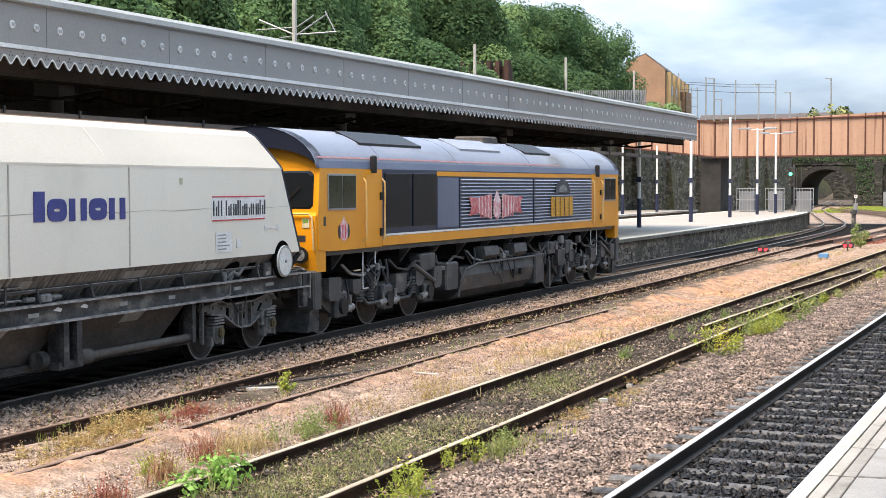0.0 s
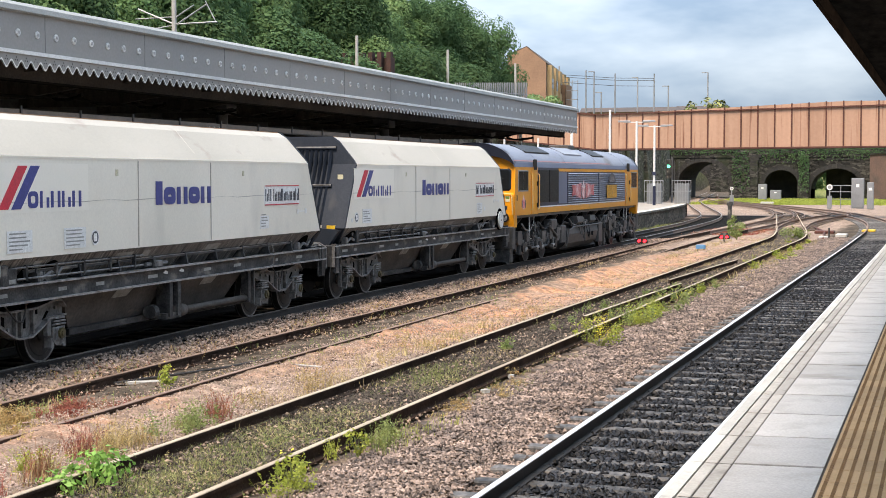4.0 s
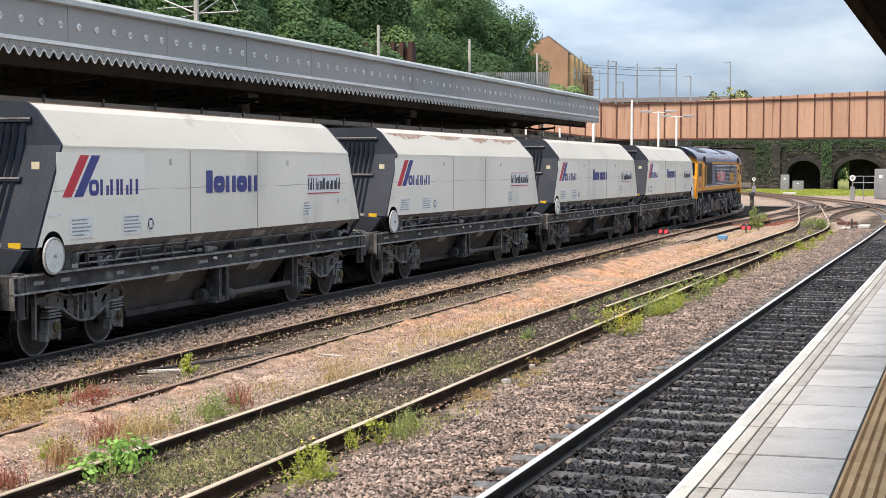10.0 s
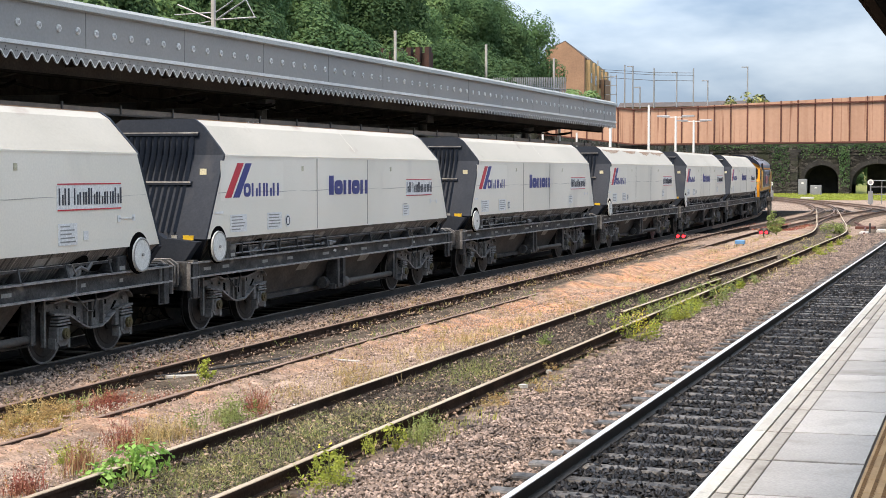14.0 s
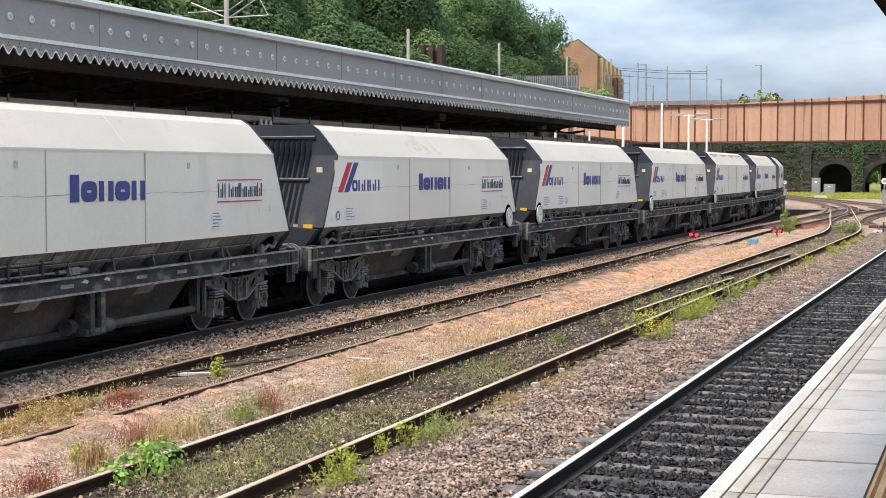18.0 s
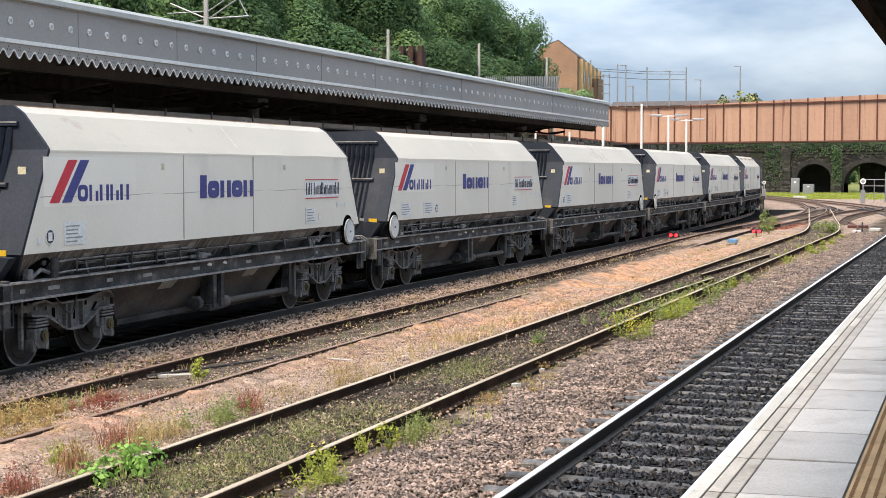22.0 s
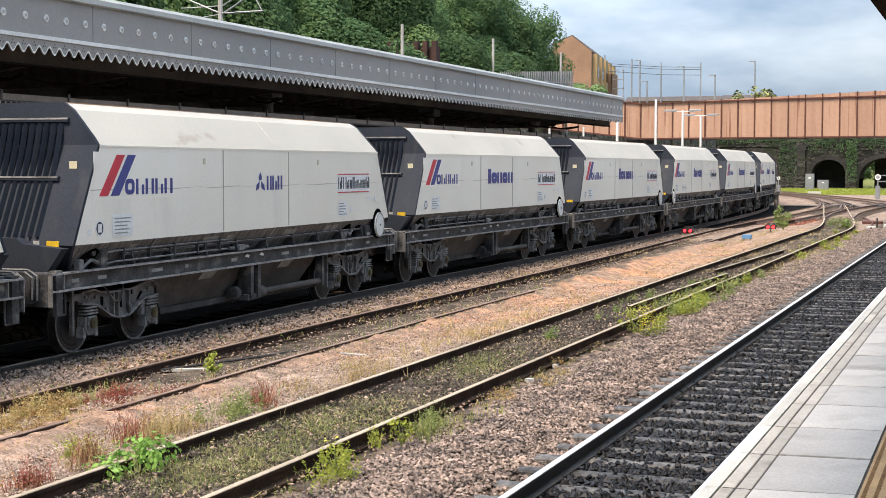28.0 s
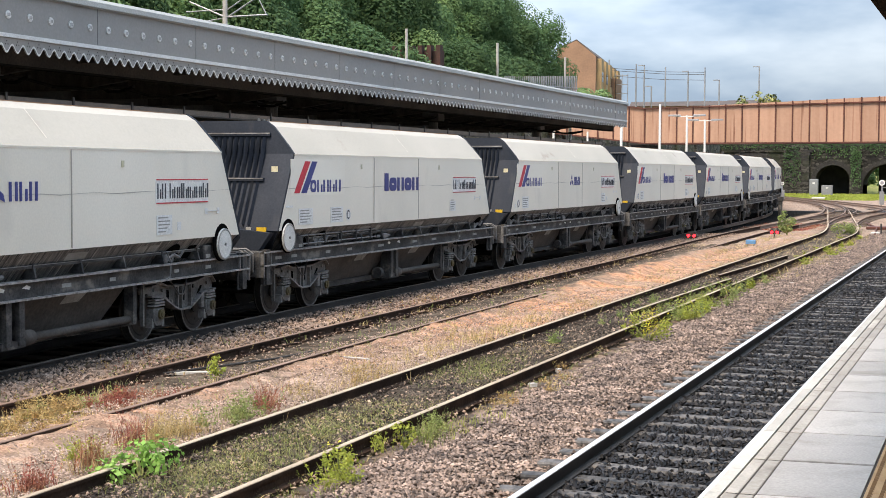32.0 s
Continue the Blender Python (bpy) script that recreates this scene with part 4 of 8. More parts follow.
# ---- the grey canopy with its scalloped valance ----
def far_canopy():
    c = thing("platform_canopy", "grey boarded platform canopy with white discs and scalloped valance", "canopy", kind="structure")
    x, y0, y1 = -16.2, 6.0, 67.7
    part("fascia_board", Build().box(x - 0.05, x, y0, y1, 5.10, 5.84), "canopy_grey", c)
    part("cap", Build().prism([(x - 0.5, 5.90), (x - 0.1, 5.86), (x + 0.05, 5.80), (x + 0.09, 5.83), (x + 0.06, 5.93), (x - 0.12, 6.02), (x - 0.5, 6.06)], "y", y0, y1 + 0.05), "canopy_lead", c, "pale lead capping roll")
    part("white_rail", Build().box(x, x + 0.03, y0, y1 + 0.01, 5.05, 5.12), "canopy_white", c, "white moulding strip")
    part("valance_rail", Build().box(x - 0.04, x - 0.005, y0, y1, 4.93, 5.06), "canopy_grey", c)
    # scallops: pointed boards with a white rounded edge
    pitch, n = 0.31, 16
    val, rim = Build(), Build()
    steps = int((y1 - y0) / pitch)
    for i in range(steps):
        for k in range(n):
            a, b = k / n, (k + 1) / n
            ya, yb = y0 + (i + a) * pitch, y0 + (i + b) * pitch
            za, zb = 4.86 - 0.065 * math.cos(2 * math.pi * a), 4.86 - 0.065 * math.cos(2 * math.pi * b)
            val.add([(x - 0.005, ya, za), (x - 0.005, yb, zb), (x - 0.005, yb, 4.93), (x - 0.005, ya, 4.93)], [(0, 1, 2, 3)])
            val.add([(x - 0.035, ya, za), (x - 0.035, yb, zb), (x - 0.005, yb, zb), (x - 0.005, ya, za)], [(0, 1, 2, 3)])
            rim.add([(x + 0.001, ya, za - 0.016), (x + 0.001, yb, zb - 0.016), (x + 0.004, yb, zb + 0.02), (x + 0.004, ya, za + 0.02)], [(0, 1, 2, 3)])
    part("valance", val.mesh("valance", False), "canopy_grey", c, "grey scalloped valance")
    part("valance_edge", rim.mesh("valance_edge", False), "canopy_white", c, "white painted scallop edge")
    # flat black discs for the shade in the drilled holes
    holes = Build()
    for i in range(int(34 / pitch)):
        for dy, dz in ((0, 4.985), (-0.035, 4.93), (0.035, 4.93)):
            q = y0 + i * pitch + dy
            holes.add([(x + 0.003, q + 0.014 * math.cos(a), dz + 0.014 * math.sin(a)) for a in (0.4, 1.4, 2.5, 3.5, 4.6, 5.7)], [(0, 1, 2, 3, 4, 5)])
    part("valance_holes", holes.mesh("valance_holes", False), "void", c, "small drilled holes over the scallops")
    for k in range(1, 17):
        part("board_joint", Build().box(x, x + 0.006, y0 + k * 3.72, y0 + k * 3.72 + 0.012, 5.12, 5.82), "canopy_joint", c)
    disc = Build().cyl((0, 0, 0), (0.022, 0, 0), 0.07, 16).cyl((0.022, 0, 0), (0.03, 0, 0), 0.052, 12).mesh("disc")
    slot = Build().box(0.03, 0.034, -0.034, -0.006, -0.028, 0.028).box(0.03, 0.034, 0.006, 0.034, -0.028, 0.028).mesh("disc_slot")
    y = y0 + 0.3
    while y < y1:
        d = part("disc", disc, "canopy_white", c, at=pose(x, y, 5.44))
        if y < 46:
            part("disc_slot", slot, "disc_grey", d)
        y += 0.622
    back = Build()
    for i in range(steps):
        for k in range(6):
            a, b = k / 6, (k + 1) / 6
            ya, yb = y0 + (i + a) * pitch, y0 + (i + b) * pitch
            za, zb = 4.58 - 0.06 * math.cos(2 * math.pi * a), 4.58 - 0.06 * math.cos(2 * math.pi * b)
            back.add([(x - 9.3, ya, za), (x - 9.3, yb, zb), (x - 9.3, yb, 5.0), (x - 9.3, ya, 5.0)], [(0, 1, 2, 3)])
    part("back_valance", back.mesh("back_valance", False), "canopy_grey", c, "grey scalloped valance of the far side")
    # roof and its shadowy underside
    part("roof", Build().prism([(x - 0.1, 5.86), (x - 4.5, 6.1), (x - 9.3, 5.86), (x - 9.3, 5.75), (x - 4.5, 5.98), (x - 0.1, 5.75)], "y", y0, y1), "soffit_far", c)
    part("soffit", Build().box(x - 9.3, x - 0.06, y0, y1 - 0.05, 4.98, 5.03), "soffit_far", c, "brown-black boarded soffit")
    part("end_board", Build().box(x - 9.3, x - 0.05, y1, y1 + 0.05, 5.0, 5.85), "canopy_grey", c)
    end = Build()
    for i in range(30):
        for k in range(8):
            a, b = k / 8, (k + 1) / 8
            xa, xb = x - (i + a) * pitch, x - (i + b) * pitch
            za, zb = 4.86 - 0.065 * math.cos(2 * math.pi * a), 4.86 - 0.065 * math.cos(2 * math.pi * b)
            end.add([(xa, y1 + 0.02, za), (xb, y1 + 0.02, zb), (xb, y1 + 0.02, 5.02), (xa, y1 + 0.02, 5.02)], [(0, 1, 2, 3)])
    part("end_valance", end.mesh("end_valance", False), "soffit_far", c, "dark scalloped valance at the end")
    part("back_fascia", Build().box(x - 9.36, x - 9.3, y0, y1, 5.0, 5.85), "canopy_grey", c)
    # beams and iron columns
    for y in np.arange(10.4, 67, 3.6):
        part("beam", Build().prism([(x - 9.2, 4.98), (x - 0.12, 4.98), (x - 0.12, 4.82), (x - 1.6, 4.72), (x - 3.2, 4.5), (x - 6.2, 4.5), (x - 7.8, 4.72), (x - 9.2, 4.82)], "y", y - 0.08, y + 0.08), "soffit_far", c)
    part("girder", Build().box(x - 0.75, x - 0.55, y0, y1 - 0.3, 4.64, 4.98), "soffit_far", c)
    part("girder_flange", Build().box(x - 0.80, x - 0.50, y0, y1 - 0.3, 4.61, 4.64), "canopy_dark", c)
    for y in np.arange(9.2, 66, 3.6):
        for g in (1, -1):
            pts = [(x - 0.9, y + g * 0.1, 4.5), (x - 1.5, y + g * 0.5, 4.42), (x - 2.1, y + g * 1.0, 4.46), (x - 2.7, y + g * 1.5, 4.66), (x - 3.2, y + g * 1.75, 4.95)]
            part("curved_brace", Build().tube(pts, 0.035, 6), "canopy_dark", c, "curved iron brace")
    for y in COLUMNS:
        col = part("column", Build().cyl((x - 2.6, y, 0.82), (x - 2.6, y, 4.98), 0.16, 14).box(x - 2.85, x - 2.35, y - 0.25, y + 0.25, 0.82, 1.25, 0.03).box(x - 2.9, x - 2.3, y - 0.3, y + 0.3, 4.5, 4.98), "column", c)


far_canopy()


# the wiring trough between the columns, the curved brackets and three white insulators
def trough():
    t = thing("cable_trough", "dark brown cable trough hung between the canopy columns", "cable trough")
    part("channel", Build().box(-17.06, -16.92, 7, 66, 3.98, 4.09), "trough_brown", t)
    part("lower_lip", Build().box(-17.08, -16.89, 7, 66, 3.95, 3.972), "column", t)
    for y in np.arange(8, 66, 2.1):
        part("clip", Build().box(-16.915, -16.885, y, y + 0.05, 3.95, 4.16), "column", t)
    spike = Build().cyl((0, 0, 0), (0, 0, 0.07), 0.014, 5, 0.008).mesh("spike")
    for k in range(24):
        part("spike", spike, "litter", t, at=pose(-16.9, 20.6 + k * 0.16, 3.9))
    for y in (32.5, 32.75, 33.0):
        q = thing("insulator", "small white cone-shaped insulator on the trough", "insulator", pose(-16.86, y, 3.79), "insulators on the trough")
        part("cone", Build().cyl((0, 0, 0.02), (0, 0, 0.16), 0.09, 10, 0.03).cyl((0, 0, 0.16), (0, 0, 0.22), 0.045, 8, 0.03), "litter", q)
        part("base", Build().box(-0.2, 0.06, -0.1, 0.1, -0.03, 0.02), "post_grey", q)
        part("drop_arm", Build().box(-0.2, -0.16, -0.03, 0.03, 0.02, 0.18), "post_grey", q)


trough()


def station_back():
    b = thing("station_building", "dark brick station building under the canopy", "building", kind="structure")
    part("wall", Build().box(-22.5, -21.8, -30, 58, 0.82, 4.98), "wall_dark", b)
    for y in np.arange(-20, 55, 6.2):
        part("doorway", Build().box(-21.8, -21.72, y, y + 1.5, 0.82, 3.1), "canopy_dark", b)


station_back()


# ---- footbridge ----
def footbridge():
    b = thing("footbridge", "salmon-painted panelled footbridge with rusty girders", "bridge")
    y, d = 112.0, 3.2
    low = lambda x: 4.95 + 0.004 * (x + 25.4) if x > -25.4 else 4.95 + (-25.4 - x) * 0.115
    high = lambda x: 7.55 + 0.042 * min(x + 25.4, 18) if x > -25.4 else 7.55 + (-25.4 - x) * 0.115
    xs = [-25.4 - 1.22 * k for k in range(22, 0, -1)] + [-25.4 + 1.22 * k for k in range(0, 34)]
    for x0, x1 in zip(xs, xs[1:]):
        part("panel", Build().add([(x0 + 0.05, y, low(x0)), (x1 - 0.05, y, low(x1)), (x1 - 0.05, y, high(x1) - 0.04), (x0 + 0.05, y, high(x0) - 0.04)] + [(x0 + 0.05, y + 0.05, low(x0)), (x1 - 0.05, y + 0.05, low(x1)), (x1 - 0.05, y + 0.05, high(x1) - 0.04), (x0 + 0.05, y + 0.05, high(x0) - 0.04)], [(0, 1, 2, 3), (4, 5, 6, 7), (0, 1, 5, 4), (2, 3, 7, 6)]), "bridge_pink", b)
    for x in xs:
        part("upright", Build().box(x - 0.045, x + 0.045, y - 0.09, y + 0.05, low(x), high(x)), "bridge_rust", b)
    for x0, x1 in zip((xs[0], -25.4), (-25.4, xs[-1])):
        for f, h, w in ((low, -0.1, 0.1), (high, -0.05, 0.09)):
            part("girder", Build().add([(x0, y - 0.14, f(x0) + h), (x1, y - 0.14, f(x1) + h), (x1, y - 0.14, f(x1) + h + w), (x0, y - 0.14, f(x0) + h + w), (x0, y + 0.1, f(x0) + h), (x1, y + 0.1, f(x1) + h), (x1, y + 0.1, f(x1) + h + w), (x0, y + 0.1, f(x0) + h + w)], [(0, 1, 2, 3), (4, 5, 6, 7), (0, 1, 5, 4), (2, 3, 7, 6), (0, 3, 7, 4), (1, 2, 6, 5)]), "bridge_rust", b)
        part("deck", Build().add([(x0, y + 0.1, low(x0) - 0.1), (x1, y + 0.1, low(x1) - 0.1), (x1, y + d, low(x1) - 0.1), (x0, y + d, low(x0) - 0.1), (x0, y + 0.1, low(x0) + 0.1), (x1, y + 0.1, low(x1) + 0.1), (x1, y + d, low(x1) + 0.1), (x0, y + d, low(x0) + 0.1)], [(0, 1, 2, 3), (4, 5, 6, 7), (0, 1, 5, 4), (2, 3, 7, 6)]), "bridge_rust", b)
        part("far_side", Build().add([(x0, y + d, low(x0)), (x1, y + d, low(x1)), (x1, y + d, high(x1) - 0.3), (x0, y + d, high(x0) - 0.3), (x0, y + d + 0.06, low(x0)), (x1, y + d + 0.06, low(x1)), (x1, y + d + 0.06, high(x1) - 0.3), (x0, y + d + 0.06, high(x0) - 0.3)], [(0, 1, 2, 3), (4, 5, 6, 7), (2, 3, 7, 6)]), "bridge_pink", b)
    for x in (-26.5, 3.0):
        part("pier", Build().box(x, x + 1.5, y + 0.2, y + d, -0.3, 4.8), "wall_dark", b, "soot-black stone pier")


footbridge()


# ---- tunnel wall with three arches ----
def tunnel_wall():
    w = thing("tunnel_wall", "sooty stone wall with three railway arches", "wall", kind="structure")
    y0, y1 = 212.0, 219.0
    arches = [(-36.1, -28.9, 4.97), (-24.0, -19.5, 3.8), (-17.7, -10.9, 4.0)]
    top = 6.6

    def face(x0, x1, crown, deep):
        """One bay: the wall over and round an arch."""
        n, r = 20, (x1 - x0) / 2
        c, spring = (x0 + x1) / 2, max(crown - r * 0.85, 0.6)
        pts = [(c - r * math.cos(math.pi * i / n), spring + (crown - spring) * math.sin(math.pi * i / n)) for i in range(n + 1)]
        pts = [(x0, -0.4)] + pts + [(x1, -0.4)]
        b, v, rim = Build(), Build(), Build()
        for p, q in zip(pts, pts[1:]):
            if q[0] - p[0] > 1e-6:
                for y in (y0, y1):
                    b.add([(p[0], y, p[1]), (q[0], y, q[1]), (q[0], y, top), (p[0], y, top)], [(0, 1, 2, 3)])
            v.add([(p[0], y0, p[1]), (q[0], y0, q[1]), (q[0], deep, q[1]), (p[0], deep, p[1])], [(0, 1, 2, 3)])
        for i in range(n):
            a0, a1 = math.pi * (i + 0.06) / n, math.pi * (i + 0.94) / n
            k = [(c - rr * math.cos(a), spring + (crown - spring + rr - r) * math.sin(a)) for a, rr in ((a0, r), (a1, r), (a1, r + 0.62), (a0, r + 0.62))]
            part("voussoir", Build().prism(k, "y", y0 - 0.06, y0 + 0.1), "wall_dark", w)
        part("wall_bay", b, "wall_stone", w)
        part("vault", v, "wall_dark", w, "near-black arch vault")

    for a in arches:
        face(*a, y1 + 9 if a[0] < -30 else y1)
    solid = [(-110, -36.1), (-28.9, -24.0), (-19.5, -17.7), (-10.9, 60)]
    for x0, x1 in solid:
        part("wall_bay", Build().box(x0, x1, y0, y1, -0.4, top), "wall_stone", w)
    # dark sheets added inside two arches for the shade in them
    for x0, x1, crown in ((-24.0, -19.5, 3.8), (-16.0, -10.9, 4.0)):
        part("arch_back", Build().box(x0, x1, y1 - 2, y1 - 1.5, -0.4, crown + 0.3), "wall_dark", w, "dark sheet standing for the shade inside the arch")
    for x0, x1 in ((-28.3, -24.9), (-19.2, -18.0)):
        part("buttress", Build().prism([(y0 - 0.7, -0.4), (y0, -0.4), (y0, top), (y0 - 0.35, top)], "x", x0, x1), "wall_stone", w)
    part("parapet", Build().box(-110, 60, y0 - 0.15, y0 + 0.5, 5.55, 5.85), "wall_stone", w, "projecting stone string course")
    # courses of stone blocks round the arches
    block = [Build().box(-s / 2, s / 2, -0.05, 0.05, -0.17, 0.17, 0.02).mesh("block") for s in (0.6, 0.8, 1.0)]
    rng = random.Random(5)
    n = 0
    while n < 260:
        x, z = rng.uniform(-40, -8), 0.1 + 0.4 * rng.randrange(0, 15)
        if any(a[0] - 1.2 < x < a[1] + 1.2 and z < a[2] + 1.0 for a in arches):
            continue
        off = -0.5 if (-28.2 < x < -24.8 or -19.0 < x < -18.2) else -0.02
        part("block", block[n % 3], "wall_stone" if n % 2 else "wall_dark", w, at=pose(x, y0 + off + (0.02 * z if off < -0.1 else 0), z))
        n += 1


tunnel_wall()
t = thing("brick_abutment", "dark reddish brick wall beside the last arch", "wall", kind="structure")
part("wall", Build().prism([(-9.6, -0.4), (30, -0.4), (30, 6.4), (-4, 6.2), (-9.6, 5.7)], "y", 205.5, 211.8), "brick_dark", t)
part("coping_course", Build().prism([(-9.7, 5.7), (-4, 6.2), (30, 6.4), (30, 6.6), (-4, 6.4), (-9.7, 5.9)], "y", 205.3, 211.8), "wall_stone", t)


def far_arch():
    """A second arch seen through the open one, over the same lines."""
    w = thing("far_bridge", "dark stone arch bridge beyond the tunnel", "bridge", kind="structure")
    y0, c, r, spring = 292.0, -47.3, 3.9, 0.6
    n = 16
    pts = [(c - r * math.cos(math.pi * i / n), spring + 3.7 * math.sin(math.pi * i / n)) for i in range(n + 1)]
    b = Build()
    for p, q in zip(pts, pts[1:]):
        b.add([(p[0], y0, p[1]), (q[0], y0, q[1]), (q[0], y0, 9), (p[0], y0, 9)], [(0, 1, 2, 3)])
        b.add([(p[0], y0, p[1]), (q[0], y0, q[1]), (q[0], y0 + 6, q[1]), (p[0], y0 + 6, p[1])], [(0, 1, 2, 3)])
    part("arch", b, "wall_dark", w)
    part("abutment", Build().box(-60, c - r, y0, y0 + 6, -0.4, 9), "wall_stone", w)
    part("abutment", Build().box(c + r, -22, y0, y0 + 6, -0.4, 9), "wall_stone", w)
    for i in range(n):
        a0, a1 = math.pi * (i + 0.06) / n, math.pi * (i + 0.94) / n
        k = [(c - rr * math.cos(a), spring + (3.7 + rr - r) * math.sin(a)) for a, rr in ((a0, r), (a1, r), (a1, r + 0.8), (a0, r + 0.8))]
        part("voussoir", Build().prism(k, "y", y0 - 0.1, y0), "wall_stone", w)
    p = thing("brick_pier", "tall dark brick pier with a white sign", "pier", pose(-28.2, 121.5, -0.3), kind="structure")
    part("shaft", Build().box(-0.55, 0.55, 0, 1.6, 0, 5.6, 0.04), "wall_dark", p)
    for k in range(9):
        part("course", Build().box(-0.58, 0.58, -0.03, 1.63, 0.5 + k * 0.55, 0.62 + k * 0.55), "wall_stone", p)
    part("sign", Build().box(0.35, 1.1, -0.1, -0.06, 3.0, 3.4), "label_white", p)


far_arch()


def retaining_wall():
    """The tall stone wall at the foot of the hill, behind the platforms."""
    w = thing("retaining_wall", "tall mossy stone retaining wall with buttresses", "wall", kind="structure")
    part("wall_face", Build().box(-36.5, -33, -60, 186, -0.3, 6.4).add([(-33, 186, -0.3), (-37.2, 211.9, -0.3), (-40.5, 211.9, -0.3), (-36.5, 186, -0.3), (-33, 186, 6.4), (-37.2, 211.9, 6.4), (-40.5, 211.9, 6.4), (-36.5, 186, 6.4)], [(0, 1, 5, 4), (1, 2, 6, 5), (2, 3, 7, 6), (4, 5, 6, 7)]), "wall_hill", w)
    part("wall_cap", Build().box(-36.6, -32.85, -60, 186, 6.4, 6.7), "wall_dark", w)
    for y in range(72, 180, 11):
        part("buttress", Build().prism([(-33.1, -0.3), (-32.2, -0.3), (-32.8, 6.2), (-33.1, 6.2)], "y", y, y + 1.6), "wall_hill", w)
    block = [Build().box(-0.05, 0.05, -s / 2, s / 2, -0.17, 0.17, 0.02).mesh("block") for s in (0.5, 0.8, 1.1)]
    rng = random.Random(9)
    for k in range(280):
        part("block", block[k % 3], "wall_hill" if k % 3 else "wall_dark", w, at=pose(-33.0, rng.uniform(70, 130), 0.95 + 0.4 * rng.randrange(0, 14)))


retaining_wall()


# ---- train ----
RUN_Y = np.arange(-160, 260.1, 0.5)
RUN_X = LINE_4(RUN_Y)
RUN_S = np.concatenate([[0], np.cumsum(np.hypot(np.diff(RUN_X), np.diff(RUN_Y)))])
RUN_S -= np.interp(0, RUN_Y, RUN_S)


def on_line(s):
    y = float(np.interp(s, RUN_S, RUN_Y))
    return Vector((float(LINE_4(y)), y, 0))


def ran(t):
    """Metres run by the train at t seconds, smoothly between the known times."""
    kt, ks = [k[0] for k in TRAIN], [k[1] for k in TRAIN]
    i = min(max(int(np.searchsorted(kt, t)) - 1, 0), len(kt) - 2)
    slope = np.gradient(ks, kt)
    h = kt[i + 1] - kt[i]
    u = (t - kt[i]) / h
    return (1 + 2 * u) * (1 - u) ** 2 * ks[i] + u * (1 - u) ** 2 * h * slope[i] + u * u * (3 - 2 * u) * ks[i + 1] + u * u * (u - 1) * h * slope[i + 1]


def wheelset(parent, y, r=0.46, n=28):
    """An axle with two flanged wheels, its origin on the axle."""
    b = Build().cyl((-0.72, 0, 0), (0.72, 0, 0), 0.08, 10)
    for s in (-1, 1):
        x = 0.7525 * s
        b.cyl((x - 0.06, 0, 0), (x + 0.06, 0, 0), r, n)
        b.cyl((x - s * 0.075, 0, 0), (x - s * 0.05, 0, 0), r + 0.028, n)
        b.cyl((x + s * 0.06, 0, 0), (x + s * 0.068, 0, 0), r * 0.78, n, r * 0.74)
        b.cyl((x + s * 0.066, 0, 0), (x + s * 0.10, 0, 0), r * 0.3, 12)
        for k in range(4):
            a = k * math.pi / 2 + 0.4
            b.cyl((x + s * 0.066, 0.25 * math.cos(a), 0.25 * math.sin(a)), (x + s * 0.072, 0.25 * math.cos(a), 0.25 * math.sin(a)), 0.035, 6)
    ob = part("wheelset", b, "wheel", parent, "oily steel wheels on an axle", at=pose(0, y, r))
    for s in (-1, 1):
        x = 0.8135 * s
        ring = Build().cyl((x, 0, 0), (x + 0.004 * s, 0, 0), r * 0.995, n, r * 0.985, False).cyl((x + 0.004 * s, 0, 0), (x, 0, 0), r * 0.93, n, r * 0.92, False)
        ring.v += [(x + 0.004 * s, r * q * math.cos(2 * math.pi * i / n), r * q * math.sin(2 * math.pi * i / n)) for q in (0.985, 0.93) for i in range(n)]
        k = len(ring.v) - 2 * n
        ring.f += [(k + i, k + (i + 1) % n, k + n + (i + 1) % n, k + n + i) for i in range(n)]
        part("tread", ring, "bogie_edge", ob, "worn bright rim of the wheel")
    return ob


